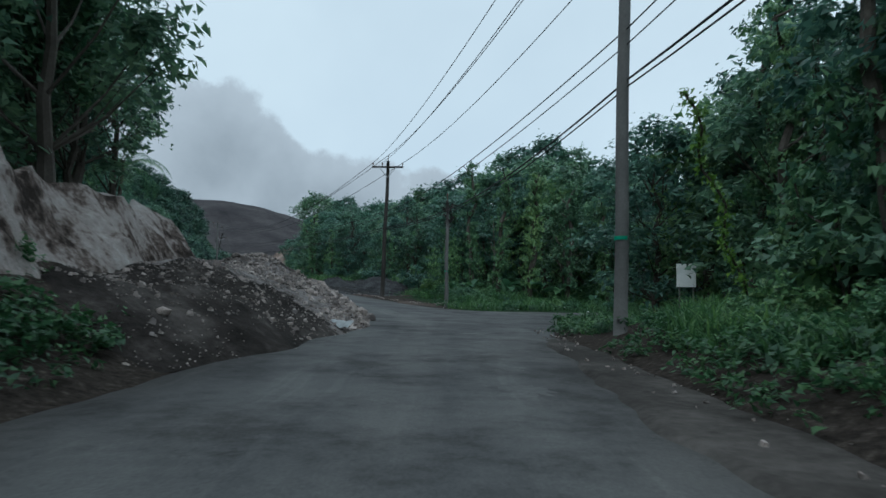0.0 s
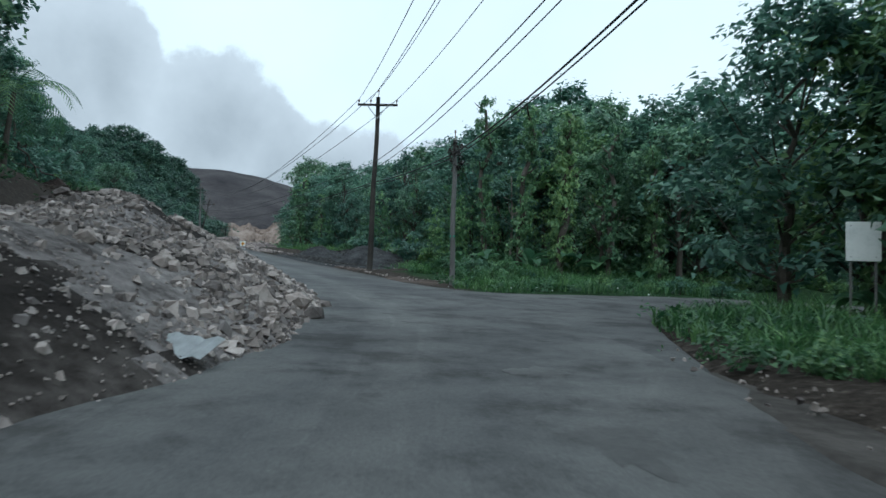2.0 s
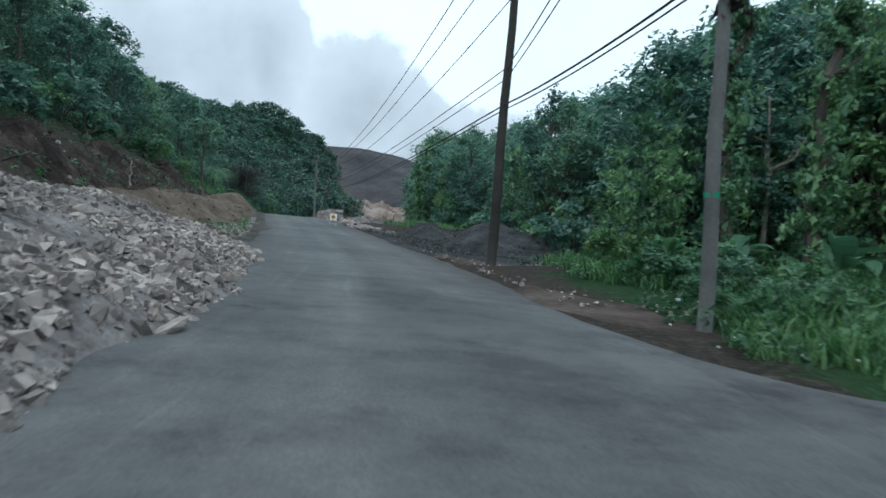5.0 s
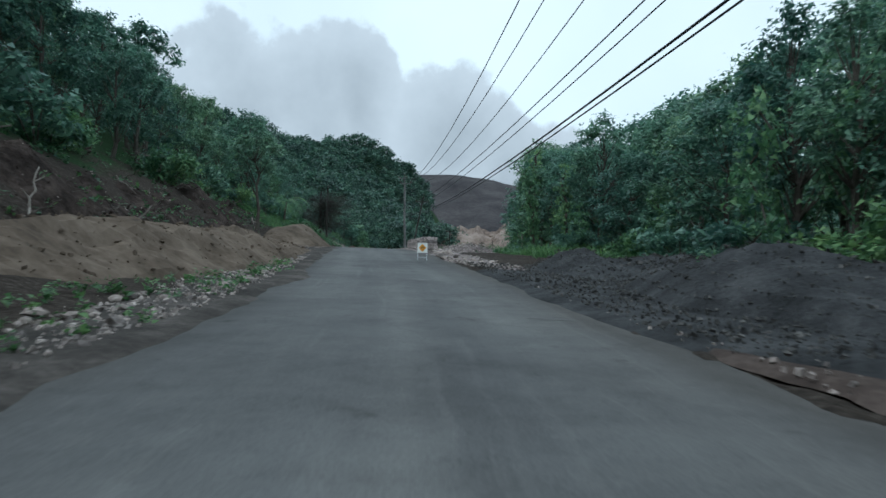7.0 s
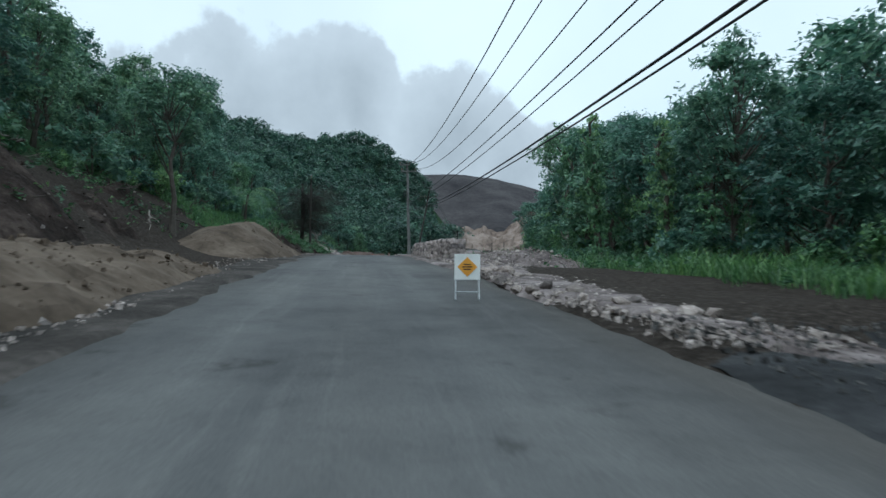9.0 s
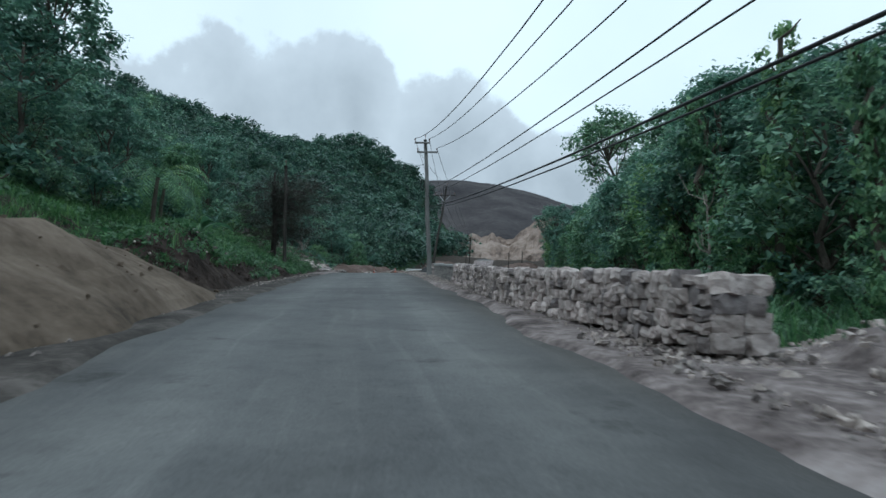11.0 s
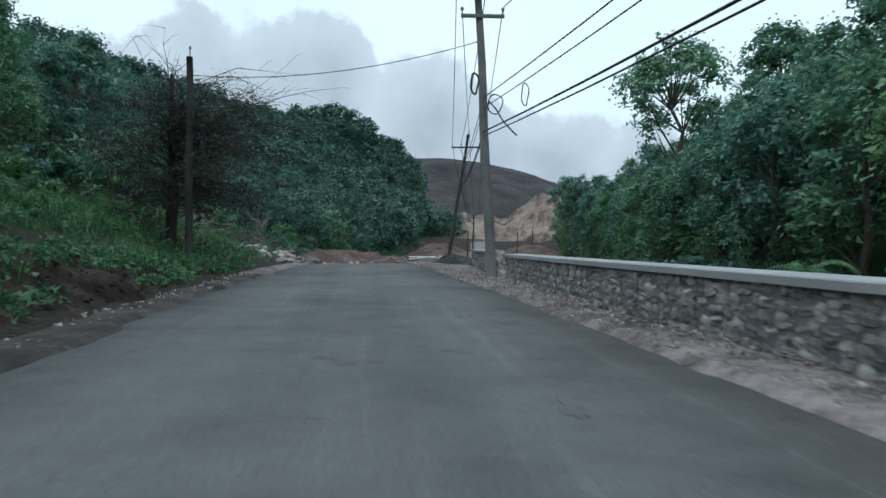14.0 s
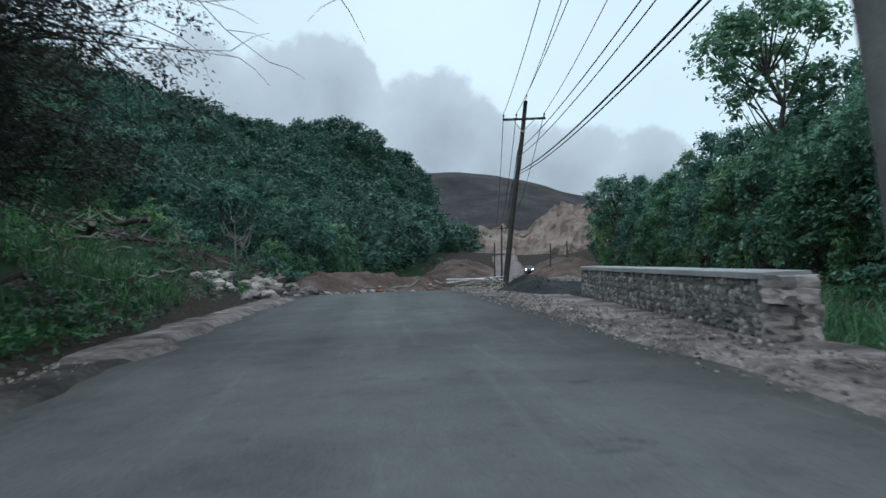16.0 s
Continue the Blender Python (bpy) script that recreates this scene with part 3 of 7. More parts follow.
def side_road():
    """The branch that leaves to the right between the grass banks."""
    nx, ny = 40, 16
    v, uv = [], []
    for i in range(nx + 1):
        x = -1.5 + i * 0.75
        y0 = BRANCH_LO(x) + 0.3 * noise.noise(Vector((x * 0.6, 3, 1)))
        y1 = BRANCH_HI(x) + 0.3 * noise.noise(Vector((x * 0.6, 8, 1)))
        for k in range(ny + 1):
            v.append((x, y0 + (y1 - y0) * k / ny, 0))
            uv.append((0.58 + 0.08 * k / ny, x * 0.9 + 3 * k / ny))
    v = np.array(v)
    al, o, z = beside(v[:, 0], v[:, 1])
    v[:, 2] = z + np.interp(o, [0, 3, 7, 14, 30], [-0.03, -0.012, 0.0, 0.02, -0.2])
    rim = np.array([k in (0, ny) for _ in range(nx + 1) for k in range(ny + 1)])
    v[:, 2] = np.where(o < 2.4, z - 0.08, v[:, 2]) - np.where(rim, 0.12, 0)
    c = ny + 1
    faces = [(i * c + k, (i + 1) * c + k, (i + 1) * c + k + 1, i * c + k + 1) for i in range(nx) for k in range(ny)]
    me = mesh_from("side_road", v, faces, M_ROAD, True)
    lay = me.uv_layers.new(name="UVMap")
    li = np.empty(len(me.loops), int)
    me.loops.foreach_get("vertex_index", li)
    lay.data.foreach_set("uv", np.array(uv)[li].ravel())
    tagged(new("side_road", me), "muddy grey branch road meeting the main road", "road", kind="structure")


side_road()
strip("marl_edge", 129, 153, lambda y: float(np.interp(y, [129, 136, 142, 148, 153], [-4.8, -5.6, -6.4, -6.2, -5.4])), lambda y: float(np.interp(y, [129, 140, 153], [-3.7, -3.2, -3.4])), M_SHOULDER, 0.1, "pale crumbled marl spread at the road edge", 10, 0.25, 0.6)
strip("shoulder_right", 80, 162, lambda y: float(np.interp(y, [84, 92, 98, 110, 128, 139, 150], [2.5, 2.55, 3.1, 3.25, 3.8, 4.1, 4.15])), lambda y: float(np.interp(y, [84, 110, 128, 150], [4.8, 5.3, 5.8, 7.0])),
      M_SHOULDER, 0.06, "crumbled pale marl shoulder along the stone wall", 10, 0.3, 0.3)
strip("shoulder_left", 44, 165, lambda y: float(np.interp(y, [44, 56, 62, 70, 110, 125, 165], [-6.6, -6.6, -5.4, -4.4, -5.3, -4.7, -5.0])), lambda y: float(np.interp(y, [44, 56, 62, 70, 98, 110, 125, 165], [-2.7, -2.85, -2.55, -2.85, -2.8, -2.7, -3.5, -3.3])), M_TREAD, 0.05, "dark dirty gravel shoulder beside the asphalt", 8, 0.3, 0.4)
strip("marl_row", 66, 93, lambda y: float(np.interp(y, [66, 70, 74, 82, 93], [4.6, 3.9, 3.0, 3.3, 3.2])), lambda y: float(np.interp(y, [66, 70, 76, 93], [5.8, 5.6, 5.0, 5.4])), M_SHOULDER, 0.14, "pale broken marl in a low row by the road", 8, 0.25, 0.3)
strip("gravel_apron", 45, 69.5, lambda y: float(np.interp(y, [45, 49, 54, 62, 70, 76], [5.0, 3.9, 2.95, 3.1, 3.0, 3.3])), lambda y: 10.5, M_GRAVEL, 0.12, "dark grey gravel spread below the heaps", 10, 0.3, 0.4)
strip("quarry_track", 186, 298, lambda y: -3.0, lambda y: 3.0, M_SHOULDER, 0.05, "pale dusty marl track climbing to the quarry", 10, 0.6, 0.5)
strip("mud_shoulder", -20, 18, lambda y: float(np.interp(y, [0, 6, 12, 18], [1.95, 2.0, 2.35, 2.7])), lambda y: float(np.interp(y, [8, 15, 18], [4.2, 3.6, 3.3])), M_MUD, 0.05, "brown muddy shoulder beside the asphalt", 12, 0.2, 0.22)
strip("dirt_verge", 36, 54, lambda y: 3.35, lambda y: 5.6, M_VERGE, 0.05, "brown dirt verge below the utility pole", 10, 0.3, 0.7)


# ---------------------------------------------------------------- rocks
def rock_mesh(name, seed, mat, flat=0.75, sub=2, angular=0.28):
    bm = bmesh.new()
    bmesh.ops.create_icosphere(bm, subdivisions=sub, radius=0.5)
    rnd = random.Random(seed)
    cuts = [Vector((rnd.uniform(-1, 1), rnd.uniform(-1, 1), rnd.uniform(-1, 1))).normalized() for _ in range(7)]
    for v in bm.verts:
        for c in cuts:
            d = v.co.dot(c) - 0.34
            if d > 0:
                v.co -= c * d * 0.9
        v.co *= 1 + angular * noise.noise(v.co * 2.3 + Vector((seed * 3.1, 0, 0)))
        v.co.z *= flat
    me = bpy.data.meshes.new(name)
    bm.to_mesh(me)
    bm.free()
    me.materials.append(mat)
    return me


ROCKS = [rock_mesh("stone", i, M_ROCK, random.Random(i).uniform(0.55, 0.95), 1) for i in range(8)]


def scatter_bits(name, places, sizes, mat, parent=None, label=""):
    """Many small stones joined into one mesh."""
    tet = np.array([(-0.42, -0.36, -0.3), (0.4, -0.4, -0.28), (0.44, 0.34, -0.32), (-0.36, 0.4, -0.27), (-0.3, -0.26, 0.3), (0.34, -0.22, 0.26), (0.26, 0.3, 0.33), (-0.34, 0.24, 0.22)])
    fc = np.array([(0, 2, 1), (0, 3, 2), (4, 5, 6), (4, 6, 7), (0, 1, 5), (0, 5, 4), (1, 2, 6), (1, 6, 5), (2, 3, 7), (2, 7, 6), (3, 0, 4), (3, 4, 7)])
    n = len(places)
    rng = np.random.default_rng(len(name) + n)
    a = rng.uniform(0, math.tau, n)
    b = rng.uniform(-0.6, 0.6, n)
    s = np.asarray(sizes)[:, None, None] * rng.uniform(0.4, 1.4, (n, 8, 3)) * rng.uniform(0.7, 1.25, (n, 1, 3))
    p = tet[None] * s
    ca, sa = np.cos(a)[:, None], np.sin(a)[:, None]
    x, y = p[..., 0] * ca - p[..., 1] * sa, p[..., 0] * sa + p[..., 1] * ca
    cb, sb = np.cos(b)[:, None], np.sin(b)[:, None]
    y, z = y * cb - p[..., 2] * sb, y * sb + p[..., 2] * cb
    v = np.stack([x, y, z], -1) + np.asarray(places)[:, None, :]
    f = (fc[None] + 8 * np.arange(n)[:, None, None]).reshape(-1, 3)
    ob = new(name, mesh_from(name, v.reshape(-1, 3), f, mat))
    ob.parent = parent
    return tagged(ob, label, "rubble" if not parent else "", kind="stuff")


def heap_surface(y0, y1, toe, depth, height, seed, step=0.35, ragged=0.25, tail=3.0, side=-1, peak=False):
    """The height field of a long heap: along the line, from its toe back over its depth. Returns verts, faces, and a function of (y, k)."""
    yy = np.arange(y0, y1 + step, step)
    n = int(depth / step) + 1
    v = []
    for y in yy:
        end = min(1.0, (y - y0) / tail, (y1 - y) / tail)
        end = max(0.0, end)
        end = end if peak else end * (2 - end)
        t0 = toe(y) + side * 0.9 * (1 - end) * 1.5
        for k in range(n + 1):
            t = k / n
            o = t0 + side * depth * t
            h = height(y) * end * min(1.0, (t / 0.5)) ** 0.85 * (1 if t < 0.62 else 1 - 0.45 * ((t - 0.62) / 0.38) ** 2)
            if peak:
                h = height(y) * min(end, 1.15 * (1 - abs(2 * t - 1))) * (1.08 - 0.08 * end)
            h *= 1 + ragged * noise.noise(Vector((y * 0.28, t * 2.2, seed)))
            h += ragged * 0.6 * min(1, t * 6) * (noise.noise(Vector((y * 0.9, t * 6, seed + 5))) + 0.6 * noise.noise(Vector((y * 2.2, t * 14, seed + 9)))) * end
            o += 0.35 * noise.noise(Vector((y * 0.5, t * 3, seed + 2)))
            x_, y_ = spot(y, o)
            v.append((x_, y_, h))
    v = np.array(v)
    g = ground_z(v[:, 0], v[:, 1], False)
    _, oo, zz = beside(v[:, 0], v[:, 1])
    v[:, 2] = np.maximum(zz + v[:, 2], np.minimum(g, zz + v[:, 2] + 0.6) - 0.4) - 0.04
    c = n + 1
    faces = [(r * c + k, (r + 1) * c + k, (r + 1) * c + k + 1, r * c + k + 1) for r in range(len(yy) - 1) for k in range(n)]
    if side < 0:
        faces = [f[::-1] for f in faces]
    return v, faces, (len(yy), c)


def rubble_heap():
    rng = np.random.default_rng(5)
    toe = lambda y: float(np.interp(y, [8, 14, 18, 24, 36, 46, 50], [-3.6, -2.5, -1.75, -1.7, -1.8, -2.3, -2.9]))
    hgt = lambda y: float(np.interp(y, [8, 12, 18, 24, 30, 36, 41, 48], [1.0, 1.6, 1.5, 1.75, 1.65, 1.3, 1.2, 0.9]))
    v, f, (ny, nc) = heap_surface(8.5, 49, toe, 6.5, hgt, 2.0)
    th = thing("rubble_heap", "long heap of pale limestone rubble and dark earth beside the road", "rubble heap", kind="")
    mound_me = mesh_from("earth_mound", v, f, M_HEAP, True)
    mound_me.materials.append(mottled("rubble_bed", [(0.32, (0.06, 0.053, 0.05)), (0.5, (0.2, 0.18, 0.172)), (0.75, (0.37, 0.34, 0.325))], 1.2, 9, 0.95, 0.1, 1.0, 0.06))
    pale = []
    for k_ in range(len(f)):
        row_, col_ = divmod(k_, nc - 1)
        y_ = 8.5 + row_ * 0.35
        edge_ = 16.8 - 9 * max(0.0, col_ / nc - 0.3) + 1.6 * noise.noise(Vector((row_ * 0.3, col_ * 0.4, 2)))
        pale.append(1 if y_ > edge_ and noise.noise(Vector((row_ * 0.2, col_ * 0.25, 7))) > -0.32 else 0)
    mound_me.polygons.foreach_set("material_index", pale)
    part("earth_mound", mound_me, None, th, "dark crumbly earth under the stones")
    g = v.reshape(ny, nc, 3)
    # stones lie thick where the heap is pale and sparse on its dark near end
    pick, sizes = [], []
    while len(pick) < 28000:
        i, k = rng.integers(0, ny), rng.integers(0, int(nc * 0.8))
        y = 8.5 + i * 0.35
        want = np.interp(y, [8, 14, 16.5, 19, 49], [0.12, 0.2, 0.55, 1, 1]) * (1.0 if noise.noise(Vector((y * 0.35, k * 0.2, 3))) > -0.2 else 0.15)
        if k > nc * 0.38 and 11 < y < 20:
            want = 0.55
        if rng.random() > want:
            continue
        fa, fb = rng.random(2)
        i2, k2 = min(i + 1, ny - 1), min(k + 1, nc - 1)
        pick.append((g[i, k] * (1 - fa) + g[i2, k] * fa) * (1 - fb) + (g[i, k2] * (1 - fa) + g[i2, k2] * fa) * fb + (0, 0, 0.015))
        sizes.append(0.045 + 0.19 * rng.random() ** 5.5 if y > 17.5 else 0.028 + 0.14 * rng.random() ** 8)
    scatter_bits("rubble_fill", pick, sizes, M_RUBBLE, th, "pale broken limestone bits")
    for _ in range(290):
        i, k = rng.integers(0, ny), int(nc * 0.75 * rng.random() ** 1.5)
        y = 8.5 + i * 0.35
        if y < 19 and rng.random() < 0.94:
            continue
        s = 0.14 + 0.26 * rng.random() ** 3
        if 18 < y < 26 and k < 5 and rng.random() < 0.5:
            s *= 1.5
        part("stone", ROCKS[rng.integers(0, 8)], None, th, m=Matrix.LocRotScale(Vector(g[i, k]) + Vector((0, 0, s * 0.12)), Euler((rng.uniform(-0.5, 0.5), rng.uniform(-0.5, 0.5), rng.uniform(0, 6.3))), Vector((s * rng.uniform(0.9, 1.6), s, s * rng.uniform(0.7, 1.1)))))
    s = 0.72
    part("stone", ROCKS[2], None, th, m=Matrix.LocRotScale((-2.05, 19.7, 1.4), Euler((0.3, -0.5, 0.6)), Vector((s * 1.3, s * 0.8, s * 0.8))))
    return th


rubble_heap()


def cut_face():
    """The pale fresh cut of the bank above the heap, with earth hanging from it."""
    v, f, _ = heap_surface(2, 27, lambda y: -5.6, 3.4, lambda y: float(np.interp(y, [2, 9, 15, 19, 22, 27], [3.75, 3.65, 3.1, 2.5, 2.0, 1.2])), 7.0, 0.22, 0.55, 4)
    th = thing("cut_bank", "fresh cut of pale chalky rock in the bank", "rock face")
    part("rock_face", mesh_from("rock_face", v, f, mottled("pale_cut", [(0.38, (0.035, 0.028, 0.024)), (0.45, (0.14, 0.112, 0.098)), (0.51, (0.3, 0.262, 0.242)), (0.75, (0.5, 0.47, 0.45))], 0.7, 4.5, 0.95, 0.14, 1.0, 0.06)), None, th)


cut_face()


def mound(name, y0, y1, toe, depth, height, seed, mat, label, category, side=-1, tail=5, ragged=0.15, part_name="mound", lumps=0, lump_mat=None, peak=False):
    v, f, _ = heap_surface(y0, y1, toe, depth, height, seed, 0.3, ragged, tail, side, peak)
    th = thing(name, label, category)
    part(part_name, mesh_from(part_name, v, f, mat, not lumps), None, th)
    if lumps:
        rng = np.random.default_rng(int(seed))
        ii = rng.integers(0, len(v), lumps)
        scatter_bits("clod_cover", v[ii] + rng.uniform(-0.18, 0.18, (lumps, 3)) * (1, 1, 0.2) + (0, 0, 0.03), (0.03 if peak else 0.05) + (0.06 if peak else 0.12) * rng.random(lumps) ** 5, lump_mat or mat, th, "loose lumps of the same material")
    return th, v


mound("sand_heap", 46, 83, lambda y: float(np.interp(y, [46, 56, 61, 64, 70, 83], [-6.5, -6.1, -4.9, -4.2, -3.7, -3.6])), 3.8, lambda y: float(np.interp(y, [46, 62, 66, 70, 75, 83], [1.3, 1.3, 1.2, 1.05, 0.85, 0.4])), 11, M_SAND,
      "long heap of tan marl sand below the bank", "sand heap", ragged=0.4, lumps=1400)
mound("sand_heap", 88, 104.5, lambda y: -3.5, 4.6, lambda y: float(np.interp(y, [88, 93, 98, 104.5], [1.35, 1.75, 1.6, 0.45])), 15, M_SAND, "smooth heap of tan marl sand beside the road", "sand heap", ragged=0.16, lumps=200)
_, BANK_LONG = mound("earth_bank", 30, 110, lambda y: -7.6, 6, lambda y: float(np.interp(y, [30, 60, 80, 110], [2.6, 2.9, 2.8, 2.5])), 19, M_DARKSOIL, "dark crumbling earth bank below the trees", "earth bank", ragged=0.45, tail=14, lumps=3000)
_, BANK_TOP = mound("earth_bank", 100, 138, lambda y: float(np.interp(y, [100, 104, 113, 120, 130, 143], [-4.4, -4.2, -4.4, -4.0, -4.5, -5.2])), 3.2, lambda y: float(np.interp(y, [100, 105, 109, 116, 124, 132, 138], [2.0, 1.8, 1.4, 1.1, 0.8, 0.45, 0.1])), 23,
                    M_DARKSOIL, "low dark earth bank cut beside the road", "earth bank", ragged=0.35, tail=4, lumps=2200)
M_GRAVELBIT = mottled("gravel_bits", [(0.3, (0.035, 0.035, 0.035)), (0.55, (0.085, 0.084, 0.083)), (0.8, (0.18, 0.176, 0.17))], 1.2, 9, 0.95, 0.02, 0.4, random_by="island", spec=0.06)
for g0, g1, gt, gh, gs, gd, gp in ((61.2, 69.6, 4.5, 1.02, 27, 4.2, True), (53.5, 68.5, 6.2, 0.9, 33, 5.5, False), (50.2, 61.0, 4.6, 1.36, 31, 4.6, True)):
    mound("gravel_heap", g0, g1, lambda y: gt, gd, lambda y: gh, gs, M_GRAVEL, "dark grey heap of crushed gravel on the verge", "gravel heap", 1, (g1 - g0) / 2 if gp else 3.5, 0.2, lumps=3000, lump_mat=M_GRAVELBIT, peak=gp)
mound("gravel_heap", 143, 152, lambda y: 4.6, 3, lambda y: 0.75, 35, M_GRAVEL, "low dark gravel heap against the end of the wall", "gravel heap", 1, 4.5, 0.2, lumps=900, lump_mat=M_GRAVELBIT, peak=True)
mound("spoil_bank", 170, 216, lambda y: float(np.interp(y, [170, 185, 216], [-5.0, -3.0, -2.6])), 9, lambda y: 2.5, 39, M_REDSOIL, "reddish spoil pushed up beside the far bend", "earth bank", ragged=0.45, tail=8, lumps=2600)
mound("marl_heap", 178, 222, lambda y: 3.4, 8, lambda y: 1.3, 45, M_SHOULDER, "pale marl spoil tipped along the quarry track", "rubble heap", 1, 6, 0.45, lumps=900, lump_mat=M_RUBBLE)
mound("spoil_bank", 226, 262, lambda y: 3.2, 12, lambda y: 2.4, 47, M_REDSOIL, "reddish brown spoil bank beside the quarry track", "earth bank", 1, 7, 0.45, lumps=900)
mound("spoil_bank", 224, 268, lambda y: -3.0, 12, lambda y: 2.0, 49, M_REDSOIL, "reddish brown spoil bank at the foot of the quarry", "earth bank", -1, 8, 0.5, lumps=900, lump_mat=M_RUBBLE)
mound("marl_heap", 82.5, 91.5, lambda y: 4.2, 3.6, lambda y: 0.55, 43, M_SHOULDER, "low pale heap of marl rubble before the wall's end", "rubble heap", 1, 3, 0.4, lumps=1200, lump_mat=M_RUBBLE)


# ---------------------------------------------------------------- hill and quarry
def far_hill():
    """The bare rounded hill behind the quarry: bearings are to the left of north, seen from the road's crest."""
    ex, ey, ez = -40.0, 122.0, 9.1
    v, nb, nr = [], 60, 30
    for i in range(nb + 1):
        b = 40 - 62 * i / nb
        crest = float(np.interp(b, [-22, -6, 0, 4, 8, 12, 16, 20, 28, 40], [3.0, 4.2, 5.4, 6.9, 8.2, 9.4, 9.9, 9.8, 8.7, 6]))
        for k in range(nr + 1):
            t = k / nr
            d = 330 + 330 * t
            e = 2.0 + (crest - 2.0) * math.sin(min(1, t * 1.15) * math.pi / 2) ** 0.9
            d2 = d * (1 + 0.03 * noise.noise(Vector((b * 0.3, t * 4, 2))))
            z = ez + d2 * math.tan(radians(e)) + 2.5 * noise.noise(Vector((b * 0.5, t * 6, 5))) + noise.noise(Vector((b * 2, t * 20, 6)))
            v.append((ex - math.sin(radians(b)) * d2, ey + math.cos(radians(b)) * d2, z))
        v.append((ex - math.sin(radians(b)) * 900, ey + math.cos(radians(b)) * 900, 0))
    c = nr + 2
    f = [(i * c + k, i * c + k + 1, (i + 1) * c + k + 1, (i + 1) * c + k) for i in range(nb) for k in range(nr + 1)]
    th = thing("hill", "bare brown rounded hill behind the quarry", "hill", kind="structure")
    part("slope", mesh_from("slope", v, f, M_HILL, True), None, th)


far_hill()


def quarry():
    """Beige cut terraces at the foot of the hill."""
    ex, ey, ez = -40.0, 122.0, 9.1
    v, nb, nr = [], 110, 22
    for i in range(nb + 1):
        b = 24 - 26 * i / nb
        top = float(np.interp(b, [-2, 2, 4.5, 6.5, 8, 10, 12, 15, 18, 24], [2.6, 5.0, 6.4, 7.0, 6.4, 4.8, 5.2, 5.2, 4.8, 4.0])) + 0.5 * noise.noise(Vector((b * 0.9, 1, 1))) + 0.25 * noise.noise(Vector((b * 3, 1, 1)))
        low = 2.2
        for k in range(nr + 1):
            t = k / nr
            step_ = t + 0.10 * math.sin(t * 12.5) * (1 + noise.noise(Vector((b * 0.5, 3, 1))))
            d = 205 + 60 * t + 7 * noise.noise(Vector((b * 0.8, t * 3.5, 4))) + 3 * noise.noise(Vector((b * 2.2, t * 9, 8)))
            e = low + (top - low) * min(1, max(0, step_))
            v.append((ex - math.sin(radians(b)) * d, ey + math.cos(radians(b)) * d, ez + d * math.tan(radians(e)) + 1.2 * noise.noise(Vector((b * 1.8, t * 8, 9))) + 0.5 * noise.noise(Vector((b * 5, t * 18, 3)))))
        d = 330
        v.append((ex - math.sin(radians(b)) * d, ey + math.cos(radians(b)) * d, ez + d * math.tan(radians(top - 0.6))))
    c = nr + 2
    f = [(i * c + k, i * c + k + 1, (i + 1) * c + k + 1, (i + 1) * c + k) for i in range(nb) for k in range(nr + 1)]
    th = thing("quarry", "beige quarry face cut into the foot of the hill", "quarry", kind="structure")
    part("cut_face", mesh_from("cut_face", v, f, M_CLIFF, False), None, th)


quarry()


# ---------------------------------------------------------------- trees and shrubs
def leaf_cloud(centres, spreads, per, size, rng, up=0.5, droop=0.0, tri=False, sprig=8):
    """Leaves set along sprigs that reach out from the clump centres, turned outwards and up: verts (n, 3 or 4, 3)."""
    k = max(1, per // sprig)
    C = np.repeat(np.asarray(centres, float), k, 0)
    S = np.repeat(np.asarray(spreads, float), k)
    m = len(C)
    d = rng.normal(size=(m, 3))
    d[:, 2] = np.where(rng.random(m) < 0.62, np.abs(d[:, 2]), d[:, 2]) * 0.8
    d /= np.linalg.norm(d, axis=1)[:, None]
    reach = S * rng.uniform(0.75, 1.35, m)
    t = np.tile(np.linspace(0.3, 1.0, sprig), m)
    D, R = np.repeat(d, sprig, 0), np.repeat(reach, sprig)
    n = len(D)
    P = np.repeat(C, sprig, 0) + D * (R * t)[:, None] * (1, 1, 0.85) + rng.normal(size=(n, 3)) * (size * 0.42)
    P[:, 2] -= 0.16 * R * t * t
    nrm = D * 0.45 + np.array((0, 0, up + 0.25)) + rng.normal(size=(n, 3)) * 0.42
    nrm /= np.linalg.norm(nrm, axis=1)[:, None]
    a = D * 0.5 + rng.normal(size=(n, 3))
    a -= nrm * (a * nrm).sum(1)[:, None]
    a /= np.linalg.norm(a, axis=1)[:, None]
    a[:, 2] -= droop
    b = np.cross(nrm, a)
    L = size * rng.uniform(0.6, 1.4, n)[:, None] * (1.12 - 0.35 * t)[:, None]
    W = L * 0.34
    if tri:
        return np.stack([P - a * L * 0.5 - b * W * 0.7, P + b * W * 1.2, P + a * L * 0.65 - b * W * 0.3 - nrm * L * 0.12], 1)
    return np.stack([P - a * L * 0.5, P + b * W + nrm * L * 0.05, P + a * L * 0.5 - nrm * L * 0.1, P - b * W + nrm * L * 0.05], 1)


def leaves_mesh(name, v, mat):
    n = len(v)
    k = v.shape[1]
    f = np.arange(k * n).reshape(n, k)
    return mesh_from(name, v.reshape(-1, 3), f, mat)


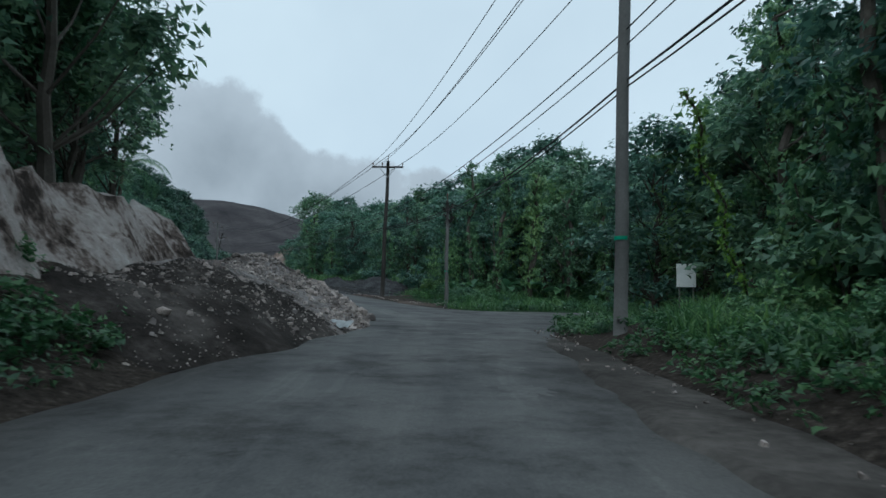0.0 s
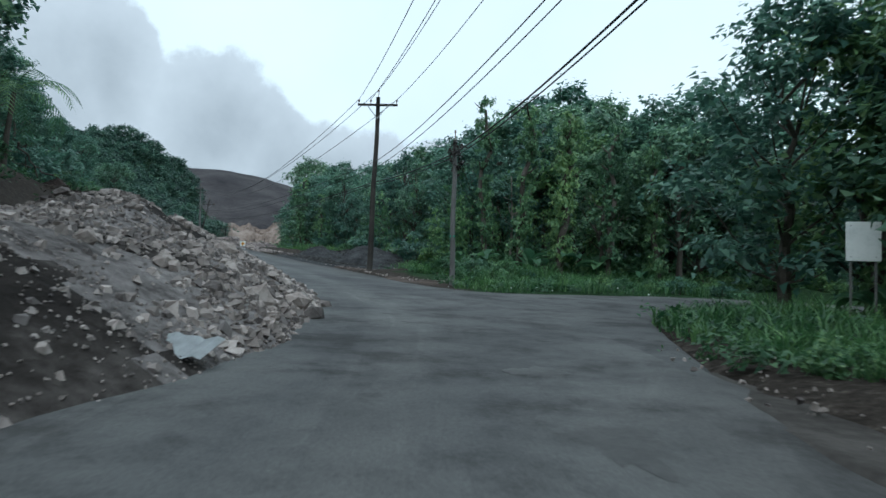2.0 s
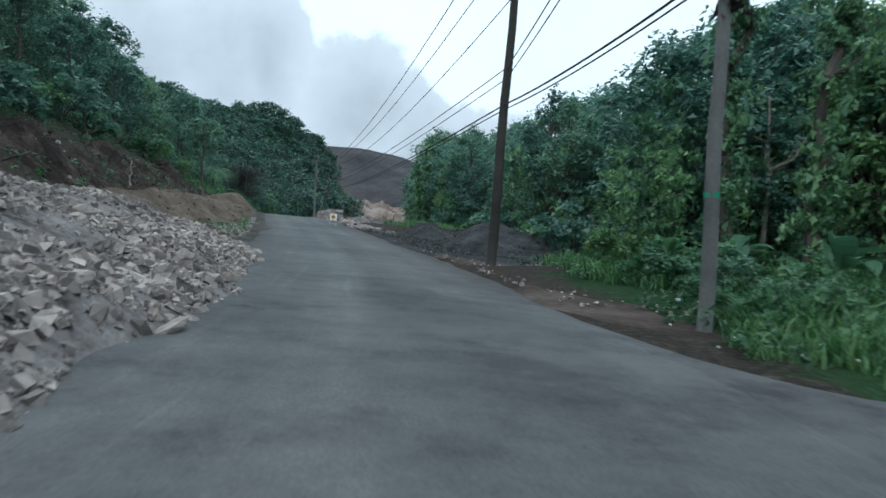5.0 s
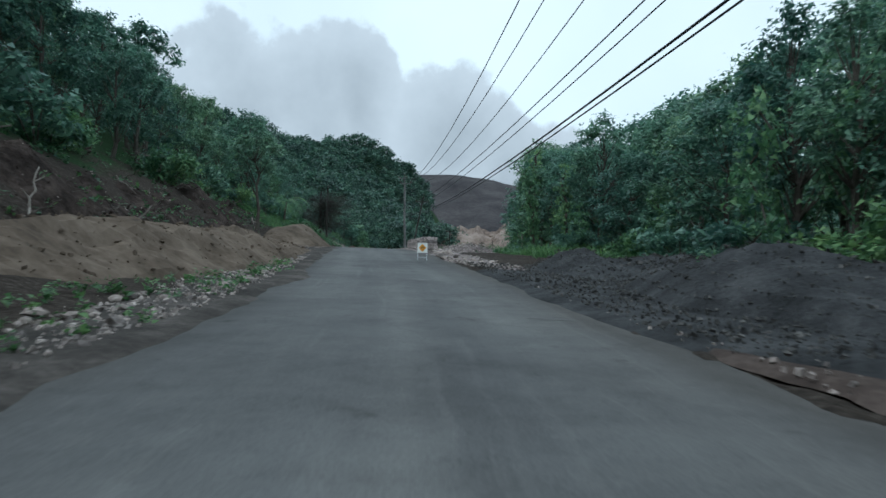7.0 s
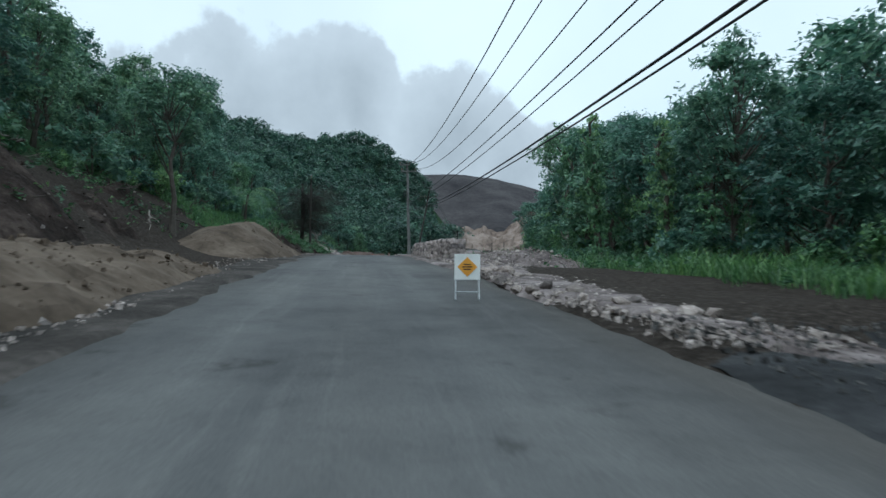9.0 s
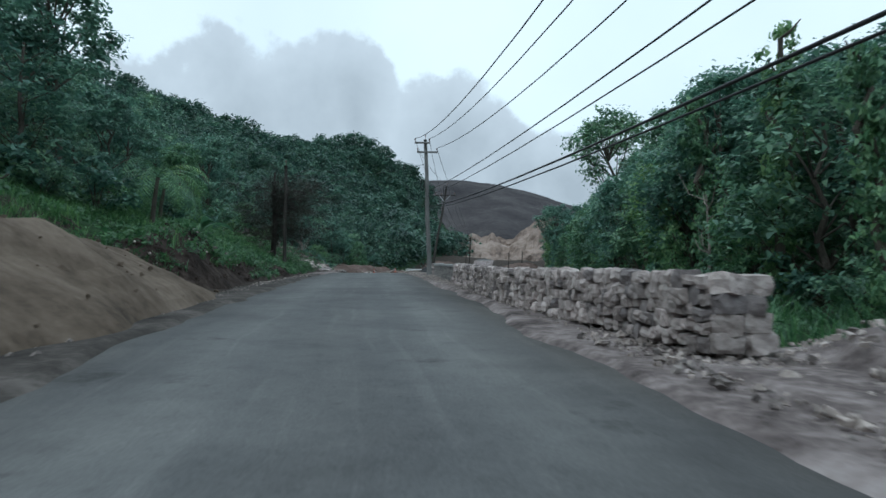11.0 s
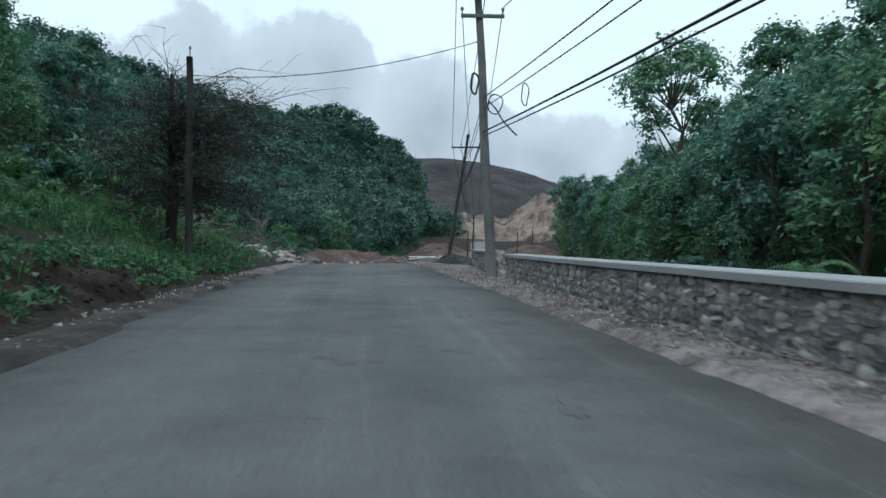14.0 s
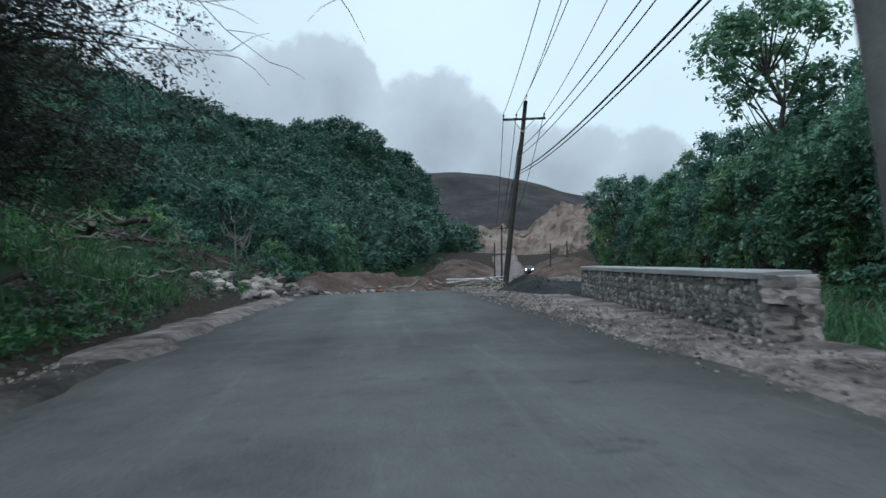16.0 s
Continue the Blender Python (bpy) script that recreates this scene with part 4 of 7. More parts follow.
def tree_kit(seed, h, r, clear, blobs, per, size, mat, open_=0.0, lean=0.0, tri=False):
    """Trunk with limbs, and a crown of leaf clumps at the ends of the limbs. Returns two meshes."""
    rng = np.random.default_rng(seed)
    bm = bmesh.new()
    top = h * 0.82
    n = 7
    bend = rng.uniform(-1, 1, 2) * lean * h
    pts = [(bend[0] * (i / n) ** 2 + 0.12 * rng.normal(), bend[1] * (i / n) ** 2 + 0.12 * rng.normal(), top * i / n - 0.4 * (i == 0)) for i in range(n + 1)]
    base = 0.018 * h + 0.03
    bm_tube(bm, pts, [base * (1.35 if i == 0 else 1) * (1 - 0.75 * i / n) for i in range(n + 1)], 7)
    centres, spreads = [], []
    for b in range(blobs):
        t = clear + (1 - clear) * rng.random() ** 0.8
        z = h * t
        prof = math.sin(min(1.0, max(0.05, (t - clear) / (1 - clear) * 0.85 + 0.12)) * math.pi) ** 0.6
        a = rng.uniform(0, math.tau)
        rad = r * prof * (0.35 + 0.65 * rng.random() ** 0.5) * (1 - open_ * 0.2)
        c = np.array((bend[0] * t * t + math.cos(a) * rad, bend[1] * t * t + math.sin(a) * rad, z + rng.uniform(-0.3, 0.3)))
        centres.append(c)
        spreads.append((0.16 + 0.1 * rng.random()) * r * (1.1 - 0.35 * open_) + 0.35)
        if b % 2 == 0 or open_ > 0.3:
            k = max(1, min(n - 1, int((t - 0.18) * n / 0.82)))
            p0 = Vector(pts[k])
            p1 = p0.lerp(Vector(c), 0.55) + Vector((0, 0, -0.15 * rad + 0.1))
            bm_tube(bm, [p0, p1, Vector(c)], [base * 0.26, base * 0.15, base * 0.05], 5, False)
    me_t = bpy.data.meshes.new("trunk")
    bm.to_mesh(me_t)
    bm.free()
    me_t.materials.append(M_BARK)
    v = leaf_cloud(centres, spreads, per, size, rng, tri=tri)
    return me_t, leaves_mesh("crown", v, mat)


def make_tree(name, kit, m, label, category="tree", group="roadside forest"):
    th = thing(name, label, category, m, group)
    part("trunk", kit[0], None, th)
    part("crown", kit[1], None, th)
    return th


def bush_kit(seed, r, h, per, size, mat):
    rng = np.random.default_rng(seed)
    bm = bmesh.new()
    cs, sp_ = [], []
    for b in range(16):
        a, q = rng.uniform(0, math.tau), rng.random() ** 0.6
        z = h * (0.15 + 0.8 * rng.random()) * (1 - 0.4 * q)
        cs.append((math.cos(a) * r * q, math.sin(a) * r * q, z))
        sp_.append(0.3 * r * rng.uniform(0.8, 1.3))
        if b < 6:
            bm_tube(bm, [(0, 0, -0.2), (cs[-1][0] * 0.4, cs[-1][1] * 0.4, z * 0.5), cs[-1]], [0.04, 0.03, 0.01], 4, False)
    me = bpy.data.meshes.new("stem")
    bm.to_mesh(me)
    bm.free()
    me.materials.append(M_BARK)
    return me, leaves_mesh("foliage", leaf_cloud(cs, sp_, per, size, rng, 0.4, tri=True), mat)


def vine_kit(seed, w, h, n, mat):
    """A curtain of creeper that hangs over the edge of the wood."""
    rng = np.random.default_rng(seed)
    cs, sp_ = [], []
    bm = bmesh.new()
    for k in range(9):
        x0 = rng.uniform(-w / 2, w / 2)
        top = h * rng.uniform(0.6, 1.0)
        line_ = [(x0 + 0.3 * rng.normal(), 0.5 * rng.normal(), top * (1 - i / 6)) for i in range(7)]
        if k == 0:
            bm_tube(bm, line_, [0.03] * 7, 4, False)
        for i in range(7):
            cs.append(line_[i])
            sp_.append(0.55 * rng.uniform(0.7, 1.2))
    me = bpy.data.meshes.new("stem")
    bm.to_mesh(me)
    bm.free()
    me.materials.append(M_BARK)
    return me, leaves_mesh("foliage", leaf_cloud(cs, sp_, n, 0.19, rng, 0.2, 0.5, True), mat)


KITS_NEAR = [tree_kit(1, 9.5, 2.9, 0.12, 48, 112, 0.297, M_LEAF, 0, 0.03, True), tree_kit(2, 11.0, 2.7, 0.2, 46, 112, 0.308, M_LEAF, 0.2, 0.05, True),
             tree_kit(3, 8.5, 2.6, 0.08, 48, 112, 0.286, M_LEAF2, 0, 0.04, True), tree_kit(4, 12.0, 2.9, 0.3, 44, 112, 0.319, M_LEAF, 0.4, 0.05, True),
             tree_kit(5, 9.0, 3.2, 0.15, 50, 112, 0.297, M_LEAF, 0.1, 0.02, True)]
KITS_BACK = [tree_kit(11, 11.5, 3.4, 0.3, 38, 72, 0.4, M_LEAF, 0, 0.03, True), tree_kit(12, 13.0, 3.2, 0.35, 36, 72, 0.42, M_LEAF, 0.2, 0.03, True),
             tree_kit(13, 10.5, 3.6, 0.3, 38, 72, 0.4, M_LEAF, 0, 0.03, True)]
KITS_MID = [tree_kit(1, 9.5, 2.9, 0.12, 46, 80, 0.36, M_LEAF, 0, 0.03, True), tree_kit(2, 11.0, 2.7, 0.2, 44, 80, 0.37, M_LEAF, 0.2, 0.05, True),
            tree_kit(5, 9.0, 3.2, 0.15, 46, 80, 0.36, M_LEAF2, 0.1, 0.02, True)]
KIT_OPEN = tree_kit(21, 12, 3.4, 0.62, 44, 112, 0.32, M_LEAF, 0.3, 0.06, True)
KITS_BUSH = [bush_kit(31, 1.5, 2.2, 64, 0.23, M_LEAF2), bush_kit(32, 1.2, 1.6, 64, 0.19, M_LEAF2), bush_kit(33, 1.9, 3.0, 64, 0.3, M_LEAF)]
KITS_VINE = [vine_kit(41, 3.5, 5.5, 32, M_LEAF2), vine_kit(42, 3.0, 7.0, 32, M_LEAF2)]

FIRST = {}
LABELS = {"mid": "broadleaf tree with full green crown in the wood", "near": "dense broadleaf tree with dark green foliage at the wood's edge", "back": "tall broadleaf tree standing deeper in the wood",
          "open": "tall slender tree with an open umbrella of large leaves", "bush": "leafy green shrub at the edge of the wood",
          "vine": "curtain of creeper hanging over the wood's edge"}


def plant(kind_, i, kit, x, y, z, s, rz, sz=1.0):
    key = (kind_, i)
    m = Matrix.LocRotScale((x, y, z), Euler((0, 0, rz)), None)
    if key not in FIRST:
        nm, cat, ch = {"bush": ("shrub", "shrub", "foliage"), "vine": ("creeper", "climbing plant", "foliage")}.get(kind_, ("tree", "tree", "crown"))
        th = thing(nm, LABELS[kind_], cat, m, "shrubs along the wood" if kind_ in ("bush", "vine") else "roadside forest")
        part("stem" if kind_ in ("bush", "vine") else "trunk", kit[0], None, th)
        part(ch, kit[1], None, th)
        FIRST[key] = th
    else:
        th = copy_thing(FIRST[key], m)
    th.scale = (s, s, s * sz)
    return th


def right_front(y):
    return float(np.interp(y, [-30, 0, 18, 20, 38, 40, 50, 60, 75, 90, 110, 130, 157, 180, 205, 240], [6.5, 7.5, 9.5, 12, 20, 10.5, 11, 12, 15, 15.5, 17.5, 21.5, 26.5, 25.5, 21.5, 18]))


def left_front(y):
    return float(np.interp(y, [-30, 0, 12, 24, 40, 60, 84, 100, 112, 125, 138, 150, 165, 200], [6, 6.7, 8.4, 10.6, 14.5, 14.5, 13.0, 12.5, 13, 13.0, 14.0, 14.5, 13.0, 14]))


def plant_forest():
    rng = np.random.default_rng(3)
    near_n = back_n = 0
    for side in (1, -1):
        y = -14.0
        while y < (262 if side > 0 else 205):
            front = right_front(y) if side > 0 else left_front(y)
            for row in range(3):
                off = front + 1.4 + row * 4.1 + rng.uniform(-1.1, 1.1)
                yy = y + rng.uniform(-1.2, 1.2)
                x_, y_ = spot(yy, side * off)
                if side > 0 and x_ > 3 and 25.5 < y_ < 46.0:
                    continue
                z_ = float(ground_z(x_, y_)[0]) - 0.1
                if row < 1 or (row < 2 and rng.random() < 0.25):
                    i = int(rng.integers(0, len(KITS_NEAR)))
                    s = rng.uniform(0.66, 0.9) * ((0.8 if y < 100 else 0.66) if side < 0 else 0.92 if y < 66 else 1.1)
                    if side < 0 and y > 100:
                        s *= rng.uniform(0.72, 1.5)
                    if side < 0 and y < 26:
                        s *= 1.55
                    if side < 0 and 26 <= y < 46:
                        s *= 1.22
                    if side > 0 and 12 < y < 26:
                        s *= 1.3
                    if side > 0 and y > 100:
                        s *= 1.25
                    if side > 0 and 38 < y < 58:
                        s *= 0.86
                    if y > (125 if side > 0 else 150) or row > 0:
                        plant("mid", i % 3, KITS_MID[i % 3], x_, y_, z_, s, rng.uniform(0, 6.28), rng.uniform(0.9, 1.12))
                    else:
                        plant("near", i, KITS_NEAR[i], x_, y_, z_, s, rng.uniform(0, 6.28), rng.uniform(0.9, 1.12))
                    near_n += 1
                else:
                    i = int(rng.integers(0, len(KITS_BACK)))
                    s = rng.uniform(0.74, 0.98) * (0.82 if side < 0 else 1.05 if y < 30 else 0.85 if y < 50 else 0.94 if y < 70 else 1.12 + 0.12 * (row - 1))
                    plant("back", i, KITS_BACK[i], x_, y_, z_, s, rng.uniform(0, 6.28), rng.uniform(0.9, 1.1))
                    back_n += 1
                if row == 0:
                    for _ in range(2):
                        k = int(rng.integers(0, 3))
                        xb, yb = spot(yy + rng.uniform(-2, 2), side * (off - rng.uniform(1.0, 2.6)))
                        if (side > 0 and xb > 3 and 26.5 < yb < 39.5) or (side < 0 and yb < 30):
                            continue
                        plant("bush", k, KITS_BUSH[k], xb, yb, float(ground_z(xb, yb)[0]) - 0.1, rng.uniform(0.6, 1.15), rng.uniform(0, 6.28))
                    if side > 0 and rng.random() < 0.55:
                        k = int(rng.integers(0, 2))
                        xb, yb = spot(yy + rng.uniform(-2, 2), side * (off - 1.2))
                        plant("vine", k, KITS_VINE[k], xb, yb, float(ground_z(xb, yb)[0]), rng.uniform(0.7, 1.05), rng.uniform(0, 6.28))
            y += 4.6 if y < 150 else 5.5
    return near_n, back_n


plant_forest()
KIT_TALL = (9.5, 11.0, 8.5, 12.0, 9.0)
for bx, by, bh in ((3.2, 51.5, 8.0), (6.2, 52.5, 9.0), (9.2, 52, 9.5), (12.4, 51.5, 9.0), (15.4, 51.5, 9.5), (19, 52, 10.5), (23, 52, 11), (5, 56.5, 10), (8.5, 57, 11), (12, 57, 11),
                   (16, 57.5, 11.5), (20, 57.5, 12), (16.5, 50, 11.5), (15.2, 54, 10.5), (20.5, 49, 12.0), (-13.4, 26.8, 9.6), (-14.2, 31.5, 9.0), (-12.6, 22.0, 9.2), (9.9, 28.3, 8.2), (13.2, 24.2, 9.4), (12.4, 28.2, 9.2), (12.9, 26.2, 9.0), (14.6, 28.0, 9.4), (11.8, 22.8, 8.6), (17.5, 28.5, 9.5)):
    q_ = int(bx * 3) % 5
    plant("near", q_, KITS_NEAR[q_], bx, by, float(ground_z(bx, by)[0]) - 0.1, bh / KIT_TALL[q_], bx)
for bx, by, bs in ((-29.0, 187.5, 1.95), (14.4, 50.4, 0.92), (11.0, 65.4, 1.15), (12.5, 53.0, 0.84), (-47.5, 106.0, 0.85), (-34.5, 88.0, 0.62), (-19.5, 150.0, 1.15), (-18.0, 128.0, 1.15), (-46, 245, 1.4)):
    if bs:
        plant("open", 0, KIT_OPEN, bx, by, float(ground_z(bx, by)[0]) - 0.2, bs, bx)


for dx_, dy_, ds_ in ((12.6, 70.6, 1.32), (9.4, 73.0, 1.16), (16.0, 72.5, 1.2)):
    plant("back", 1, KITS_BACK[1], dx_, dy_, float(ground_z(dx_, dy_)[0]) - 0.1, ds_, dx_)

rng_n = np.random.default_rng(44)
for k_ in range(26):
    xx_ = 1.5 + 22 * k_ / 25 + rng_n.uniform(-0.4, 0.4)
    yy_ = 48.6 + rng_n.uniform(-1.0, 0.8)
    gz_ = float(ground_z(xx_, yy_)[0]) - 0.05
    if k_ % 3 == 2:
        plant("vine", k_ % 2, KITS_VINE[k_ % 2], xx_, yy_ + 1.2, gz_, rng_n.uniform(0.8, 1.15), rng_n.uniform(-0.5, 0.5))
    else:
        plant("bush", k_ % 3, KITS_BUSH[k_ % 3], xx_, yy_, gz_, rng_n.uniform(0.55, 1.0), rng_n.uniform(0, 6))


def far_woods():
    """The wooded slope past the nearer trees: domed crowns of leaf clumps set apart from one another, uneven in height and width."""
    rng = np.random.default_rng(9)
    cs, sp_, cs_far, sp_far, taken = [], [], [], [], {}

    def crown(x_, y_, h0, apart=0.6):
        far = y_ > 240
        rad = rng.uniform(1.5, 2.9) * (1.55 if far else 1.2 if y_ > 110 else 1.0)
        cell = (int(x_ // 3), int(y_ // 3))
        for i in range(-2, 3):
            for k in range(-2, 3):
                q = taken.get((cell[0] + i, cell[1] + k))
                if q and math.hypot(q[0] - x_, q[1] - y_) < apart * (q[2] + rad):
                    return
        taken[cell] = (x_, y_, rad)
        z_ = float(ground_z(x_, y_, False)[0])
        top = z_ + h0 * (0.85 + 0.4 * noise.noise(Vector((x_ * 0.09, y_ * 0.09, 4)))) * rng.uniform(0.62, 1.25)
        C_, S_ = (cs_far, sp_far) if far else (cs, sp_)
        for k in range(8):
            phi, a_ = math.acos(1 - 0.8 * (k + 0.3) / 8), k * 2.4 + rng.uniform(-0.4, 0.4)
            q_ = rad * 0.78 * math.sin(phi)
            C_.append((x_ + math.cos(a_) * q_, y_ + math.sin(a_) * q_, top - rad * 0.95 * (1 - math.cos(phi)) - rng.uniform(0, 0.35)))
            S_.append(rad * rng.uniform(0.3, 0.46))
        for k in range(3):
            C_.append((x_ + rng.normal() * rad * 0.45, y_ + rng.normal() * rad * 0.45, z_ + (top - z_) * rng.uniform(0.05, 0.55)))
            S_.append(rad * rng.uniform(0.55, 0.8))

    for _ in range(4200):
        y_ = 10 + 300 * rng.random()
        off = -(left_front(min(y_, 200)) + 12 + (38 if y_ < 120 else 62) * rng.random() ** 1.2)
        crown(*spot(y_, off), 8.5)
    for _ in range(3000):
        y_ = 150 + 240 * rng.random()
        x0, y0 = spot(min(y_, 305), -(18 + 14 * rng.random()))
        crown(x0, y0 + max(0, y_ - 305), 9, 0.5)
    for _ in range(2000):
        y_ = 30 + 260 * rng.random()
        x0, y0 = spot(y_, right_front(min(y_, 200)) + 12 + 32 * rng.random() ** 1.2)
        if x0 > 9.5 - 0.2126 * y0:
            crown(x0, y0, 10)
    for _ in range(900):
        crown(rng.uniform(24, 80), rng.uniform(-15, 165), 9)
    for _ in range(5000):
        x0, y0 = rng.uniform(-215, -108), 265 + 175 * rng.random() ** 0.9
        if x0 <= -40 - math.tan(radians(17.5)) * (y0 - 122):
            crown(x0, y0, 9.5, 0.44)
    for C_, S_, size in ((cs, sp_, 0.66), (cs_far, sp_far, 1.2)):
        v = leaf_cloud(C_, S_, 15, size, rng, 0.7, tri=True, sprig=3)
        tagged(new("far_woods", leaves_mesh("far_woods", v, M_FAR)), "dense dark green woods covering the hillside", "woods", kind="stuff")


far_woods()


def grass_mesh(name, places, hgt, mat, label, blades=5):
    rng = np.random.default_rng(len(places))
    P = np.repeat(np.asarray(places), blades, 0)
    n = len(P)
    P = P + rng.normal(size=(n, 3)) * (0.09, 0.09, 0)
    a = rng.uniform(0, math.tau, n)
    h = hgt * rng.uniform(0.4, 1.2, n) * np.clip(0.9 + 1.1 * np.repeat(vnoise(np.asarray(places)[:, 0], np.asarray(places)[:, 1], 0.55, 31.0), blades), 0.35, 1.5)
    lean = h * rng.uniform(0.35, 1.5, n)
    wv = 0.007 + 0.012 * rng.random(n)
    dx, dy = np.cos(a), np.sin(a)
    z0 = np.zeros(n)
    base1 = P + np.stack([-dy * wv, dx * wv, z0 - 0.05], 1)
    base2 = P + np.stack([dy * wv, -dx * wv, z0 - 0.05], 1)
    m1 = P + np.stack([dx * lean * 0.35 + dy * wv, dy * lean * 0.35 - dx * wv, h * 0.6], 1)
    m2 = P + np.stack([dx * lean * 0.35 - dy * wv, dy * lean * 0.35 + dx * wv, h * 0.6], 1)
    tip = P + np.stack([dx * lean, dy * lean, h * 0.95], 1)
    v = np.stack([base1, base2, m1, m2, tip], 1).reshape(-1, 3)
    i = 5 * np.arange(n)[:, None]
    faces = [tuple(q) for q in (i + np.array([0, 1, 2, 3]))] + [tuple(q) for q in (i + np.array([3, 2, 4]))]
    return tagged(new(name, mesh_from(name, v, faces, mat)), label, "grass", kind="stuff")


def sow(n, y0, y1, o0, o1, seed, keep=None):
    rng = np.random.default_rng(seed)
    y, t = rng.uniform(y0, y1, n), rng.random(n)
    pts = np.array([spot(a, o0(a) + (o1(a) - o0(a)) * b) for a, b in zip(y, t)])
    if keep is not None:
        pts = pts[keep(pts[:, 0], pts[:, 1])]
    pts = pts[vnoise(pts[:, 0], pts[:, 1], 0.35, seed) > -0.12]
    return np.column_stack([pts, ground_z(pts[:, 0], pts[:, 1])])


off_side = lambda x_, y_: ~((x_ > -0.5) & (y_ > np.interp(x_, [2.2, 3.2, 4.1, 5, 8, 28], [14.5, 16.3, 19.7, 24.2, 28.6, 30.6])) & (y_ < BRANCH_HI(x_) + 0.15))
grass_mesh("verge_grass", sow(8000, -8, 48, lambda y: float(np.interp(y, [-8, 34, 38, 48], [4.1, 4.1, 5.6, 6.0])), lambda y: right_front(y) + 1.5 if y < 19 or y > 39 else 12, 61, off_side), 0.42, M_GRASS, "tall lush grass along the verge", 7)
grass_mesh("verge_grass", sow(3500, 46, 84, lambda y: 11.0 if y < 70 else 7.5, lambda y: 14.5, 62), 0.5, M_GRASS, "tall grass behind the gravel heaps")
grass_mesh("verge_grass", sow(6000, 84, 165, lambda y: float(np.interp(y, [84, 165], [6.2, 7.5])), lambda y: right_front(y) + 1, 63), 0.8, M_GRASS, "rank grass and weeds behind the stone wall")
grass_mesh("bank_grass", sow(5600, 98, 143, lambda y: float(np.interp(y, [98, 116, 124, 150], [-7.2, -6.8, -5.2, -5.2])), lambda y: -13.5, 64), 0.45, M_GRASS, "green grass on the slope above the road")


def weeds(name, places, size, per, spread, label):
    """Low broad-leaved weeds: many small leaves close over the ground."""
    rng = np.random.default_rng(len(places) + 7)
    cs = np.asarray(places) + rng.normal(size=(len(places), 3)) * (0.2, 0.2, 0.03) + (0, 0, spread * 0.5)
    v = leaf_cloud(cs, spread * rng.uniform(0.6, 1.3, len(cs)), per, size, rng, 0.7, tri=True)
    return tagged(new(name, leaves_mesh(name, v, M_GRASS)), label, "weeds", kind="stuff")


weeds("verge_weeds", sow(2100, -8, 48, lambda y: float(np.interp(y, [-8, 34, 38, 48], [3.8, 3.8, 5.0, 5.5])), lambda y: right_front(y) + 1.5 if y < 19 or y > 39 else 12, 65, off_side), 0.13, 22, 0.3, "low broad-leaved weeds among the verge grass")
weeds("verge_weeds", sow(900, 46, 165, lambda y: float(np.interp(y, [46, 69, 72, 84, 165], [11.0, 11.0, 7.0, 6.2, 7.5])), lambda y: right_front(y) + 1, 66), 0.16, 22, 0.38, "low weeds between the road and the wood")
weeds("bank_weeds", sow(700, 0, 11, lambda y: -4.6, lambda y: -7.0, 67), 0.13, 20, 0.28, "green weeds creeping over the dark bank")
weeds("bank_weeds", sow(1500, 98, 160, lambda y: float(np.interp(y, [98, 116, 124, 160], [-6.5, -6.2, -4.9, -5.2])), lambda y: -13.5, 68), 0.16, 20, 0.34, "green weeds on the slope above the road")
weeds("bank_weeds", sow(500, 30, 100, lambda y: -8.5, lambda y: -14, 69), 0.16, 20, 0.34, "sparse weeds on the dark earth bank")

rng_v = np.random.default_rng(55)
for k_ in range(46):
    yy_ = rng_v.uniform(2, 19) if k_ < 22 else rng_v.uniform(39, 54) if k_ < 32 else rng_v.uniform(120, 158)
    oo_ = rng_v.uniform(4.8, 7.5) if k_ < 22 else rng_v.uniform(6.0, 9.0) if k_ < 32 else -rng_v.uniform(6.5, 12)
    xx_, y2_ = spot(yy_, oo_)
    if k_ < 22 and y2_ > 18.5:
        continue
    plant("bush", k_ % 2, KITS_BUSH[k_ % 2], xx_, y2_, float(ground_z(xx_, y2_)[0]) - 0.05, rng_v.uniform(0.25, 0.5), rng_v.uniform(0, 6))

for k_ in range(34):
    yy_, oo_ = rng_v.uniform(0.5, 18.0), rng_v.uniform(3.9, 6.6)
    xx_, y2_ = spot(yy_, oo_)
    plant("bush", 1, KITS_BUSH[1], xx_, y2_, float(ground_z(xx_, y2_)[0]) - 0.12, rng_v.uniform(0.22, 0.42), rng_v.uniform(0, 6))
weeds("verge_weeds", sow(900, -4, 19, lambda y: 3.3, lambda y: 6.5, 75), 0.1, 24, 0.24, "low leafy weeds spreading over the muddy shoulder")

weeds("foot_weeds", sow(130, 50, 68, lambda y: float(np.interp(y, [48, 56, 62, 66], [-6.0, -5.8, -4.6, -4.2])), lambda y: -3.6, 70), 0.11, 16, 0.2, "low weeds among the stones at the bank's foot")
weeds("foot_weeds", sow(260, 4, 17, lambda y: -5.2, lambda y: float(np.interp(y, [4, 12, 17], [-4.5, -4.3, -2.7])), 71), 0.11, 16, 0.2, "low weeds along the broken kerb")
weeds("far_weeds", sow(900, 150, 240, lambda y: 4.5, lambda y: 26, 72), 0.3, 16, 0.5, "green scrub on the level field past the wall")


